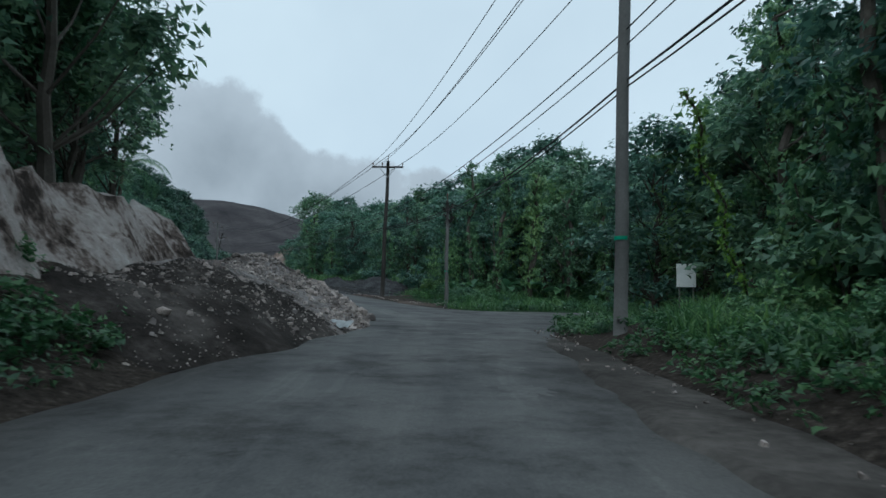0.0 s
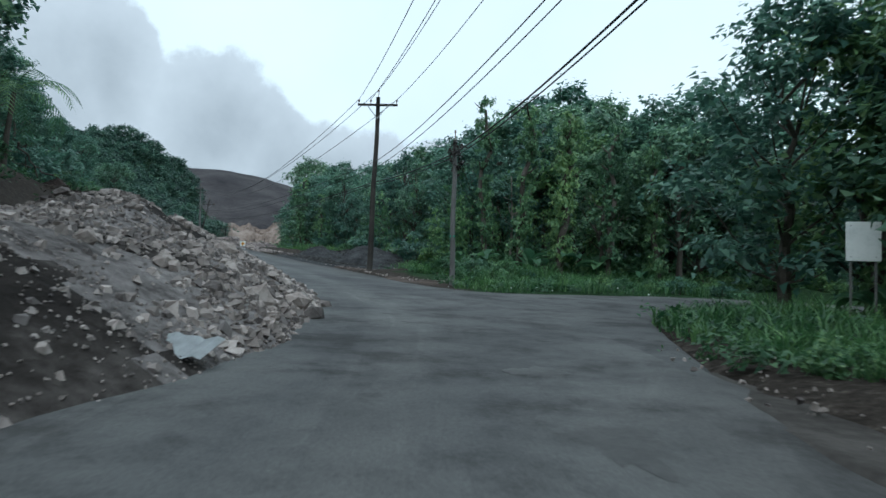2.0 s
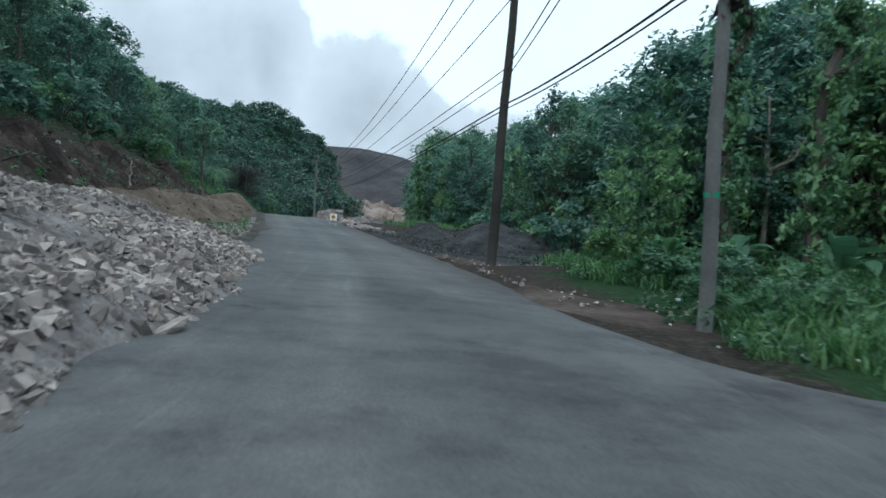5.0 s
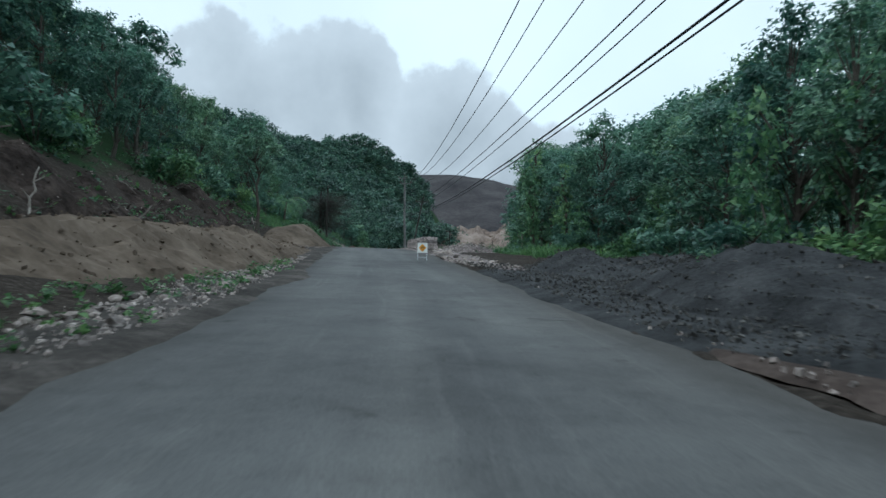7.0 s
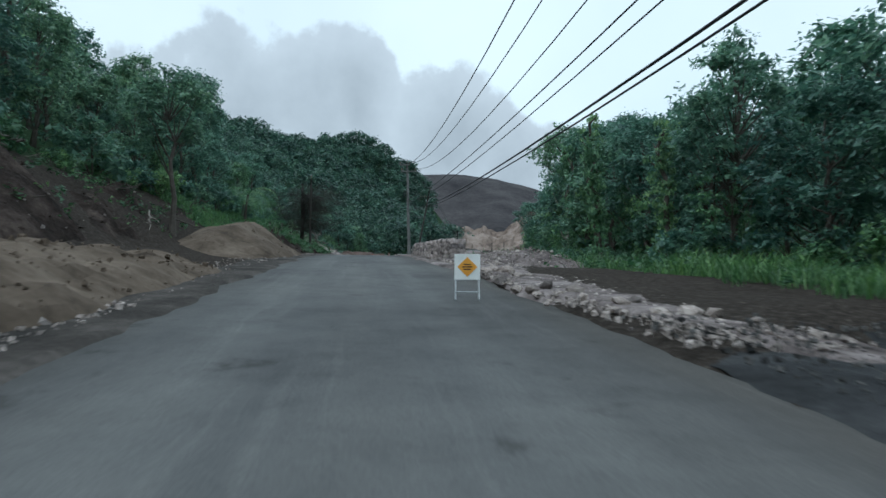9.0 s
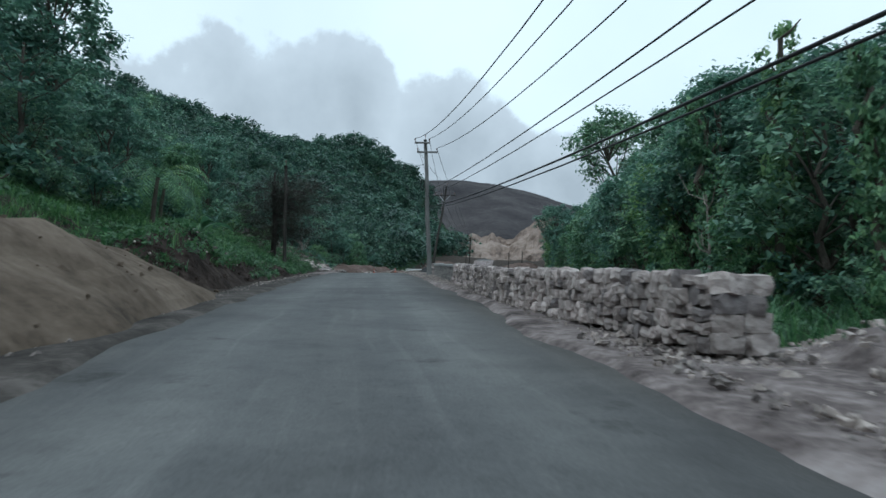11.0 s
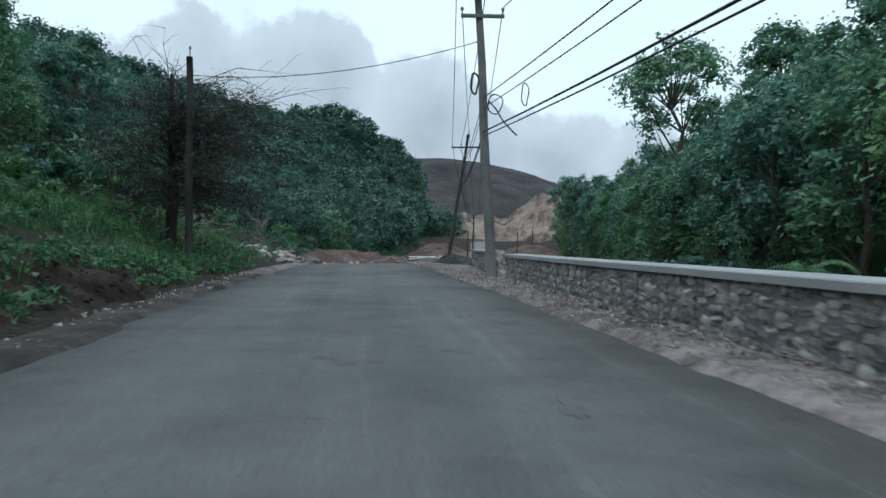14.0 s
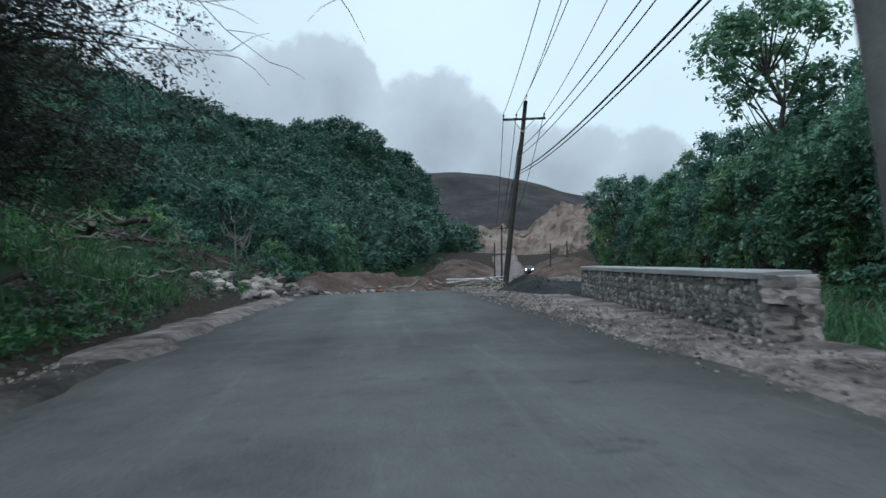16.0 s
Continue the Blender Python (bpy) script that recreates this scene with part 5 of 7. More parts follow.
# ---------------------------------------------------------------- creeper-clad trunks, bare pale tree, broad leaves
def clad_kit(seed, h):
    rng = np.random.default_rng(seed)
    bm = bmesh.new()
    line_ = [(0.25 * rng.normal() * i / 8, 0.25 * rng.normal() * i / 8, h * i / 8 - 0.3 * (i == 0)) for i in range(9)]
    bm_tube(bm, line_, [0.2 - 0.014 * i for i in range(9)], 7)
    for k in range(5):
        a_, p0 = rng.uniform(0, 6.3), Vector(line_[5 + k % 4])
        bm_tube(bm, [p0, p0 + Vector((math.cos(a_), math.sin(a_), 0.5)) * 0.4, p0 + Vector((math.cos(a_), math.sin(a_), 0.7)) * 0.7], [0.06, 0.045, 0.02], 5, False)
    tr = bpy.data.meshes.new("trunk")
    bm.to_mesh(tr)
    bm.free()
    tr.materials.append(M_BARK)
    cs = [(p[0] + rng.normal() * 0.2, p[1] + rng.normal() * 0.2, rng.uniform(0.0, h * 1.05)) for p in line_ for _ in range(10)]
    sp_ = [0.3 * rng.uniform(0.6, 1.5) for _ in cs]
    return tr, leaves_mesh("creeper", leaf_cloud(cs, sp_, 40, 0.17, rng, 0.1, 0.6, True), M_CLAD)


KITS_CLAD = [clad_kit(61, 8.5), clad_kit(62, 7.0), clad_kit(63, 10.0)]
CLAD = {}
for k_, (cx_, cy_, cs_) in enumerate(((5.1, 45.0, 0.95), (7.2, 45.0, 1.15), (3.5, 46.2, 0.85), (9.8, 45.4, 0.9), (12.6, 45.8, 1.0), (10.6, 21.6, 1.0), (9.6, 17.5, 0.9), (11.4, 26.9, 0.95), (8.9, 12.5, 1.0),
                                      (-12.6, 97.5, 0.9), (-16.6, 105.0, 1.1), (-18.4, 113.0, 1.15), (-20.3, 121.0, 1.2), (-22.0, 128.5, 1.2))):
    q_ = k_ % 3
    m_ = Matrix.LocRotScale((cx_, cy_, float(ground_z(cx_, cy_)[0])), Euler((0.05 * math.sin(k_ * 2.1), 0.06 * math.cos(k_ * 1.3), k_)), None)
    if q_ not in CLAD:
        CLAD[q_] = thing("clad_tree", "slender tree trunk wrapped in hanging green creeper", "tree", m_, "creeper-clad trunks")
        part("trunk", KITS_CLAD[q_][0], None, CLAD[q_])
        part("creeper", KITS_CLAD[q_][1], None, CLAD[q_])
        th = CLAD[q_]
    else:
        th = copy_thing(CLAD[q_], m_)
    th.scale = (cs_, cs_, cs_)


def broad_leaf_mesh(seed, L):
    """One long arching leaf with a folded blade."""
    rng = np.random.default_rng(seed)
    bm = bmesh.new()
    rows, p, e = [], Vector((0, 0, 0)), 1.15
    for i in range(9):
        t = i / 8
        wv = L * 0.15 * math.sin(min(1, max(0.02, (t - 0.18) / 0.82)) * math.pi) ** 0.7 if t > 0.18 else 0.02
        n_ = Vector((-math.sin(e), 0, math.cos(e)))
        rows.append([bm.verts.new(p + Vector((0, -wv, 0)) + n_ * wv * 0.35), bm.verts.new(p), bm.verts.new(p + Vector((0, wv, 0)) + n_ * wv * 0.35)])
        p = p + Vector((math.cos(e), 0.03 * rng.normal(), math.sin(e))) * L / 8
        e -= 0.2 + 0.08 * rng.random()
    for a_, b_ in zip(rows, rows[1:]):
        for k in range(2):
            bm.faces.new((a_[k], a_[k + 1], b_[k + 1], b_[k]))
    me = bpy.data.meshes.new("leaf")
    bm.to_mesh(me)
    bm.free()
    me.materials.append(M_LEAF2)
    return me


BROAD = [broad_leaf_mesh(k, 1.5 + 0.25 * k) for k in range(4)]


def broad_plant(x_, y_, s, n, seed):
    rng = np.random.default_rng(seed)
    th = thing("broad_leaf_plant", "clump of long broad arching leaves at the wood's edge", "plant", Matrix.Translation((x_, y_, float(ground_z(x_, y_)[0]))), "broad-leaved plants")
    bm = bmesh.new()
    bm_tube(bm, [(0, 0, -0.15), (0.02, 0, 0.25), (0, 0.02, 0.5)], [0.09, 0.08, 0.05], 7)
    part("stem", bm, M_LEAF2, th)
    for k in range(n):
        part("leaf", BROAD[k % 4], None, th, m=Matrix.LocRotScale((0, 0, 0.3), Euler((rng.normal() * 0.15, rng.uniform(-0.3, 0.3), k * 2.4)), Vector((s, s, s))))


for k_, (bx, by, bs) in enumerate(((5.6, 44.6, 0.9), (7.9, 45.2, 1.0), (3.4, 44.8, 0.7), (9.6, 46.0, 1.0), (2.0, 45.4, 0.6), (12.0, 46.0, 0.9), (10.8, 25.9, 0.7), (-23.4, 133.0, 1.2), (-21.0, 126.0, 1.0), (-45.0, 112.5, 0.9))):
    broad_plant(bx, by, bs, 8, k_)


def pale_bare_tree(x_, y_, h, seed):
    rng = np.random.default_rng(seed)
    th = thing("bare_tree", "slim bare tree with bleached pale branches", "tree", Matrix.Translation((x_, y_, float(ground_z(x_, y_)[0]))), "bare trees")
    bm = bmesh.new()
    bm_tube(bm, [(0, 0, -0.3), (0.1, 0, h * 0.5), (0.0, 0.1, h)], [0.09, 0.07, 0.025], 6)
    part("trunk", bm, M_PALEWOOD, th)
    for k in range(8):
        a_, z0 = rng.uniform(0, 6.3), h * rng.uniform(0.45, 0.95)
        L = rng.uniform(0.8, 1.8)
        bm = bmesh.new()
        bm_tube(bm, [(0.06, 0, z0), (math.cos(a_) * L * 0.5, math.sin(a_) * L * 0.5, z0 + 0.25 * L), (math.cos(a_) * L * 0.8, math.sin(a_) * L * 0.8, z0 + 0.9 * L)], [0.04, 0.03, 0.012], 5)
        part("branch", bm, M_PALEWOOD, th)


for k_, (bx, by, bh) in enumerate(((5.2, 49.2, 5.6), (10.4, 48.2, 4.2), (-20.5, 119.0, 5.5), (-68.0, 163.5, 3.4), (-69.5, 166.5, 2.8))):
    pale_bare_tree(bx, by, bh, k_ + 3)

rng_b = np.random.default_rng(91)
top_ = BANK_TOP[(beside(BANK_TOP[:, 0], BANK_TOP[:, 1])[1] < -5.0)]
weeds("bank_weeds", top_[rng_b.integers(0, len(top_), 900)], 0.13, 18, 0.26, "weeds hanging over the low bank's top")
grass_mesh("bank_grass", top_[rng_b.integers(0, len(top_), 1300)], 0.4, M_GRASS, "grass tufts on top of the low bank")
weeds("bank_weeds", sow(560, 110, 137, lambda y: -6.4, lambda y: -4.5, 76), 0.13, 18, 0.28, "leafy weeds trailing down to the road edge")
long_ = BANK_LONG[rng_b.integers(0, len(BANK_LONG), 420)]
weeds("bank_weeds", long_, 0.13, 14, 0.28, "sparse weeds on the dark crumbling bank")
pick_ = top_[rng_b.integers(0, len(top_), 500)]
scatter_bits("loose_gravel", pick_ + rng_b.normal(size=(500, 3)) * (0.15, 0.15, 0.02) + (0, 0, 0.04), 0.05 + 0.14 * rng_b.random(500) ** 3, M_RUBBLE, None, "pale stones along the top of the low bank")
pick_ = BANK_LONG[rng_b.integers(0, len(BANK_LONG), 700)]
scatter_bits("loose_gravel", pick_ + rng_b.normal(size=(700, 3)) * (0.15, 0.15, 0.02) + (0, 0, 0.04), 0.04 + 0.12 * rng_b.random(700) ** 3, M_RUBBLE, None, "pale stones in the dark crumbling bank")

lush_ = lambda x_, y_: off_side(x_, y_) & (vnoise(x_, y_, 0.45, 12.0) > 0.1)
grass_mesh("tall_grass", sow(3200, 32, 47, lambda y: float(np.interp(y, [32, 36, 40, 47], [6.0, 4.6, 5.2, 6.5])), lambda y: 17, 73, lush_), 0.62, M_GRASS, "tall lush grass clumps beyond the branch road", 7)
grass_mesh("tall_grass", sow(1500, 3, 31, lambda y: 5.0, lambda y: float(np.interp(y, [3, 20, 31], [7.5, 10, 14])), 74, lush_), 0.6, M_GRASS, "tall lush grass clumps at the junction corner", 7)


def creeper_strand():
    rng = np.random.default_rng(8)
    th = thing("creeper", "bright yellow-green creeper hanging in a long strand", "climbing plant", None, "shrubs along the wood")
    a_, b_ = Vector((5.4, 13.6, 6.0)), Vector((7.4, 15.2, 1.6))
    pts = [a_.lerp(b_, i / 12) + Vector((0.12 * math.sin(i * 1.3), 0.1 * math.cos(i * 1.7), 0)) for i in range(13)]
    bm = bmesh.new()
    bm_tube(bm, pts, [0.03] * 13, 5)
    part("stem", bm, M_BARK, th)
    cs = [tuple(p.lerp(q, u)) for p, q in zip(pts, pts[1:]) for u in (0.0, 0.5)]
    part("foliage", leaves_mesh("foliage", leaf_cloud(cs, [0.13 + 0.07 * rng.random() for _ in cs], 32, 0.11, rng, 0.2, 0.4, True), leafy("leaf_young", (0.05, 0.12, 0.03), (0.095, 0.2, 0.045), (0.15, 0.28, 0.07))), None, th)


creeper_strand()

rng_g = np.random.default_rng(93)
gp_ = np.array([spot(rng_g.uniform(50, 70), rng_g.uniform(3.2, 6.8)) for _ in range(2600)])
scatter_bits("loose_gravel", np.column_stack([gp_, beside(gp_[:, 0], gp_[:, 1])[2] + 0.17]), 0.03 + 0.07 * rng_g.random(2600) ** 3, M_GRAVELBIT, None, "dark crushed stones spread below the heaps")


# ---------------------------------------------------------------- utility poles and cables
def utility_pole(base, top, r0, r1, mat, label, arms=(), green=False, square=False):
    """Pole from base to top in the world; arms: (height below the top, half length, direction) with braces and insulators."""
    base, top = Vector(base), Vector(top)
    th = thing("utility_pole", label, "utility pole", Matrix.Translation(base))
    d = top - base
    bm = bmesh.new()
    ns = 8
    bm_tube(bm, [d * (i / ns) - Vector((0, 0, 0.5 if i == 0 else 0)) + Vector((0.02 * math.sin(i * 1.3), 0.02 * math.cos(i), 0)) for i in range(ns + 1)],
            [r0 + (r1 - r0) * i / ns for i in range(ns + 1)], 4 if square else 12)
    part("pole", bm, mat, th, smooth=not square)
    ends = []
    u = d.normalized()
    for below, half, ang, side in arms:
        c = d - u * below
        a = Vector((math.cos(ang), math.sin(ang), 0))
        n = Vector((-math.sin(ang), math.cos(ang), 0))
        rot = Matrix((a, n, a.cross(n))).transposed().to_4x4()
        bm = bmesh.new()
        bm_box(bm, 0, 0, 0, 2 * half, 0.1, 0.12, 0.012, Matrix.Translation(c + a * side + n * -0.16) @ rot)
        arm = part("crossarm", bm, mat, th)
        for sgn in (-1, 1):
            bm = bmesh.new()
            bm_tube(bm, [c + n * -0.12 - u * 0.75, c + n * -0.2 + a * (sgn * half * 0.55 + side)], [0.025, 0.025], 6)
            if half > 0.8:
                part("brace", bm, M_METAL, arm)
            else:
                bm.free()
        for t in (-0.94, 0.94) if half < 1 else (-0.95, -0.35, 0.95):
            p = c + n * -0.16 + a * (t * half + side)
            bm = bmesh.new()
            bm_tube(bm, [p + Vector((0, 0, 0.04)), p + Vector((0, 0, 0.16)), p + Vector((0, 0, 0.2)), p + Vector((0, 0, 0.27)), p + Vector((0, 0, 0.3))], [0.02, 0.02, 0.055, 0.06, 0.03], 8)
            part("insulator", bm, M_PORC, arm)
            ends.append(base + p + Vector((0, 0, 0.3)))
    p = d
    bm = bmesh.new()
    bm_tube(bm, [p, p + u * 0.3, p + u * 0.32, p + u * 0.42], [0.02, 0.02, 0.05, 0.03], 8)
    part("insulator", bm, M_PORC, th)
    ends.append(base + p + u * 0.42)
    if green:
        bm = bmesh.new()
        for a0, h0, h1 in ((2.4, 1.96, 2.05), (2.55, 1.62, 1.93), (3.4, 1.965, 2.05), (4.4, 1.97, 2.05)):
            r = r0 * 0.95 + 0.012
            wk = 0.12 if h1 < 2 else 0.34
            vs = [bm.verts.new(u * h + Vector((math.cos(a0 + k * wk) * r, math.sin(a0 + k * wk) * r, 0))) for h in (h0, h1) for k in range(4)]
            for k in range(3):
                bm.faces.new((vs[k], vs[k + 1], vs[k + 5], vs[k + 4]))
        part("paint_mark", bm, M_GREEN, th, "faded green paint mark")
    return th, ends


GA = float(ground_z(4.3, 14.5)[0])
GB = float(ground_z(-2.68, 48.8)[0])
GC = float(ground_z(-38.5, 129.7)[0])
GD = float(ground_z(-48.4, 159.0)[0])
_, E_A = utility_pole((4.3, 14.5, GA), (4.45, 14.5, GA + 10.2), 0.15, 0.115, M_POLE, "tall weathered grey wooden utility pole in the verge grass", ((0.35, 1.2, 0.1, 0.0),), True)
_, E_B = utility_pole((-2.68, 48.8, GB), (-2.52, 48.4, 12.35), 0.165, 0.11, M_POLEDARK, "dark wooden utility pole with one braced crossarm", ((0.47, 1.12, -0.1, 0.0),))
_, E_C = utility_pole((-38.5, 129.7, GC), (-38.95, 130.0, GC + 10.0), 0.18, 0.12, M_POLE, "leaning grey utility pole standing in the wall's gap", ((0.25, 0.55, 0.35, -0.25), (0.95, 0.75, 0.35, 0.1)))
_, E_D = utility_pole((-48.35, 159.0, GD), (-46.9, 160.6, GD + 10.9), 0.16, 0.11, M_POLEDARK, "strongly leaning dark utility pole with braced crossarm", ((1.1, 1.2, 0.3, 0.0),))
_, E_E = utility_pole((-50.2, 129.5, float(ground_z(-50.2, 129.5)[0])), (-50.2, 129.5, 16.7), 0.15, 0.12, M_POLEDARK, "old bare pole standing among dead branches")
POLE_F, E_F = utility_pole((1.5, 38.3, float(ground_z(1.5, 38.3)[0])), (1.45, 38.3, 7.85), 0.115, 0.09, M_POLE, "slim old pole with a green mark at the wood's edge", (), True)
_, E_Z = utility_pole((5.2, -30, float(ground_z(5.2, -30)[0])), (5.3, -30, float(ground_z(5.2, -30)[0]) + 10.4), 0.17, 0.12, M_POLE, "grey wooden utility pole beside the road", ((0.4, 1.2, 0.05, 0.0),))
_, E_Q = utility_pole((-64, 232, float(ground_z(-64, 232)[0])), (-63.6, 232, float(ground_z(-64, 232)[0]) + 9.5), 0.16, 0.12, M_POLEDARK, "distant utility pole below the quarry", ((0.5, 1.1, 0.1, 0.0),))
rng_p = np.random.default_rng(12)
POLE_TUFT = [(0.12 * rng_p.normal(), 0.12 * rng_p.normal(), 4.6 + 1.25 * rng_p.random()) for _ in range(14)]
part("creeper", leaves_mesh("creeper", leaf_cloud(POLE_TUFT, [0.22] * 14, 32, 0.1, rng_p, 0.1, 0.6, True), M_DEAD), None, POLE_F, "dark withered creeper round the pole's top")
for qx, qy, qh in ((-66.5, 238, 6.5), (-58, 246, 6.0), (-55.5, 250, 6.5)):
    gz = float(ground_z(qx, qy)[0])
    utility_pole((qx, qy, gz), (qx + 0.25, qy, gz + qh), 0.13, 0.1, M_POLEDARK, "thin bare pole standing below the quarry")


def spans(a, b, sag, r, label):
    for p, q in zip(a, b):
        wire("power_line", sagging(p, q, sag), r, None, label, "cable")


spans(E_Z, E_A, 0.7, 0.015, "thin power line sagging between poles")
spans(E_A, E_B, 0.7, 0.016, "thin power line sagging between poles")
for p_, q_, k_ in ((E_B[0], E_C[0], 3.3), (E_B[3], E_C[1], 3.0), (E_B[2], E_C[3], 2.8)):
    spans([p_], [q_], k_, 0.018, "thin power line sagging between poles")
spans([E_C[0], E_C[1], E_C[3], E_C[2]], E_D, 0.5, 0.016, "thin power line sagging between poles")
spans(E_D, E_Q, 1.4, 0.02, "thin power line sagging between poles")
for dz, r_ in ((0.0, 0.016), (0.35, 0.014), (1.15, 0.024), (1.3, 0.018)):
    zz, za = Vector((5.25, -30, E_Z[-1].z - 4.0 - dz)), Vector((4.45, 14.3, GA + 6.6 - dz))
    zf = Vector((1.46, 38.15, 7.3 - (dz - 1.15))) if dz > 1 else None
    zb, zc = Vector((-2.6, 48.5, GB + 6.1 - dz)), Vector((-38.7, 129.6, GC + 6.15 - dz))
    zd, zq = Vector((-47.4, 160.0, GD + 8.0 - dz)), Vector((-63.7, 232, E_Q[-1].z - 1.0 - dz * 0.6))
    route = [(zz, za, 0.9)] + ([(za, zf, 0.35), (zf, zb, 0.15)] if zf else [(za, zb, 0.6)]) + [(zb, zc, 1.2), (zc, zd, 0.4), (zd, zq, 1.2)]
    for p, q, k in route:
        wire("communication_cable", sagging(p, q, k), r_, None, "black communication cable hung below the power lines", "cable")
for hx, hz, hr, flat, r_ in ((0.45, 5.85, 0.33, 0.75, 0.02), (-0.25, 6.6, 0.36, 0.35, 0.034), (1.45, 6.1, 0.38, 0.3, 0.018)):
    c0 = Vector((-38.7 + hx, 129.4, GC + hz))
    wire("cable_coil", [c0 + Vector((math.cos(a) * hr * flat + 0.02 * math.sin(3 * a), 0.05 * math.sin(2 * a), math.sin(a) * hr)) for a in [i * 0.3 for i in range(44)]], r_, None, "loose coil of black cable hung on the pole", "cable")
wire("loose_cable", [Vector((-38.5, 129.5, GC + 6.0)) + Vector((0.22 * i, 0.1 * i, -0.3 * i + 0.06 * math.sin(i * 2))) for i in range(5)], 0.025, None, "torn cable end with creeper trailing from the pole", "cable")
wire("service_line", sagging(Vector((-38.9, 129.9, GC + 8.2)), Vector((-50.2, 129.5, 16.0)), 0.5), 0.014, None, "thin service line crossing the road to an old pole", "cable")


# ---------------------------------------------------------------- boards and signs
def white_board():
    gz = float(ground_z(9.85, 25.05)[0])
    th = thing("notice_board", "blank white board on two thin posts in the grass", "sign", Matrix.LocRotScale((9.85, 25.05, gz), Euler((0, 0, -0.35)), None))
    zc = 3.05 - gz
    panel = part("panel", bm_box(bmesh.new(), 0, 0, zc, 0.68, 0.03, 0.86, 0.008), M_WHITE, th)
    for sx in (-0.24, 0.24):
        part("post", bm_box(bmesh.new(), sx, 0.035, (zc + 0.3) / 2 - 0.1, 0.05, 0.04, zc + 0.5, 0.005), M_POLE, th)
    for sx, sz in ((-0.24, 0.34), (0.24, 0.34), (-0.24, -0.34), (0.24, -0.34)):
        bm = bmesh.new()
        bm_tube(bm, [(sx, -0.014, zc + sz), (sx, -0.022, zc + sz)], [0.012, 0.01], 8)
        part("bolt", bm, M_CAP, panel)


def road_sign():
    x_, y_ = -16.4, 74.0
    gz = float(beside(x_, y_)[2][0])
    th = thing("road_works_sign", "small white board with an orange diamond on a low steel stand", "road sign", Matrix.LocRotScale((x_, y_, gz), Euler((0, 0, 0.3)), Vector((1.12, 1.12, 1.12))))
    panel = part("panel", bm_box(bmesh.new(), 0, 0, 0.53, 0.42, 0.025, 0.42, 0.006), M_WHITE, th)
    part("diamond", bm_box(bmesh.new(), 0, 0, 0, 0.23, 0.01, 0.23, 0, Matrix.Translation((0, -0.018, 0.53)) @ pose(0, 0, 0, 0, 45, 0)), M_ORANGE, panel, "orange diamond")
    for z_, wd in ((0.57, 0.12), (0.53, 0.16), (0.49, 0.12)):
        part("lettering_bar", bm_box(bmesh.new(), 0, -0.0255, z_, wd, 0.004, 0.018), M_INK, panel)
    for sx in (-0.19, 0.19):
        for sy in (-0.16, 0.16):
            bm = bmesh.new()
            bm_tube(bm, [(sx, sy, 0), (sx, 0.02, 0.34), (sx, 0.025, 0.7)], [0.014, 0.014, 0.014], 6)
            part("leg", bm, M_METAL, th)
    bm = bmesh.new()
    bm_tube(bm, [(-0.19, -0.1, 0.12), (0.19, -0.1, 0.12)], [0.012, 0.012], 6)
    part("crossbar", bm, M_METAL, th)


white_board()
road_sign()


def scrap_sheet():
    """The bent pale metal sheet that lies at the toe of the rubble."""
    bm = bmesh.new()
    nx, ny = 14, 4
    g = [[bm.verts.new((-0.7 + 1.4 * i / nx, -0.28 + 0.56 * k / ny, 0.035 * math.sin(i * 2.1) * (1 if i % 2 else 0.2) + 0.06 * (i / nx) ** 2)) for k in range(ny + 1)] for i in range(nx + 1)]
    for i in range(nx):
        for k in range(ny):
            bm.faces.new((g[i][k], g[i + 1][k], g[i + 1][k + 1], g[i][k + 1]))
    geo = bmesh.ops.solidify(bm, geom=bm.faces[:], thickness=0.012)
    zr_ = float(beside(-2.05, 17.0)[2][0])
    th = thing("scrap_sheet", "bent pale corrugated metal sheet at the heap's foot", "scrap metal", Matrix.LocRotScale((-2.05, 17.0, zr_ + 0.2), Euler((0.42, 0.1, -0.3)), Vector((0.74, 0.7, 0.8))))
    part("sheet", bm, mottled("pale_sheet", [(0.3, (0.42, 0.44, 0.45)), (0.7, (0.62, 0.64, 0.65))], 3, 30, 0.5, 0.002, 0.2, 0.4), th)


scrap_sheet()


# ---------------------------------------------------------------- stone walls
def wall_line(pts, step):
    p = [np.array(q, float) for q in pts]
    out = []
    for a, b in zip(p, p[1:]):
        n = max(1, int(np.linalg.norm(b - a) / step))
        out += [a + (b - a) * i / n for i in range(n)]
    out.append(p[-1])
    return np.array(out)


def block_mesh(name, seed, mat):
    """A hewn stone: a cube with worn corners and an uneven face."""
    bm = bmesh.new()
    bmesh.ops.create_cube(bm, size=1)
    bmesh.ops.subdivide_edges(bm, edges=bm.edges[:], cuts=2, use_grid_fill=True)
    for v in bm.verts:
        k = sum(abs(q) > 0.45 for q in v.co)
        v.co *= (1.0, 1.0, 0.97, 0.89)[k]
        v.co += Vector((noise.noise(v.co * 2.1 + Vector((seed, 0, 0))), noise.noise(v.co * 2.1 + Vector((0, seed, 5))), noise.noise(v.co * 2.1 + Vector((3, 0, seed))))) * 0.15
    me = bpy.data.meshes.new(name)
    bm.to_mesh(me)
    bm.free()
    me.materials.append(mat)
    return me


WALL_ROCKS = {m_.name: [block_mesh("wall_stone", 50.3 + i * 1.7, m_) for i in range(7)] for m_ in (M_WALLST, M_WALLGR)}


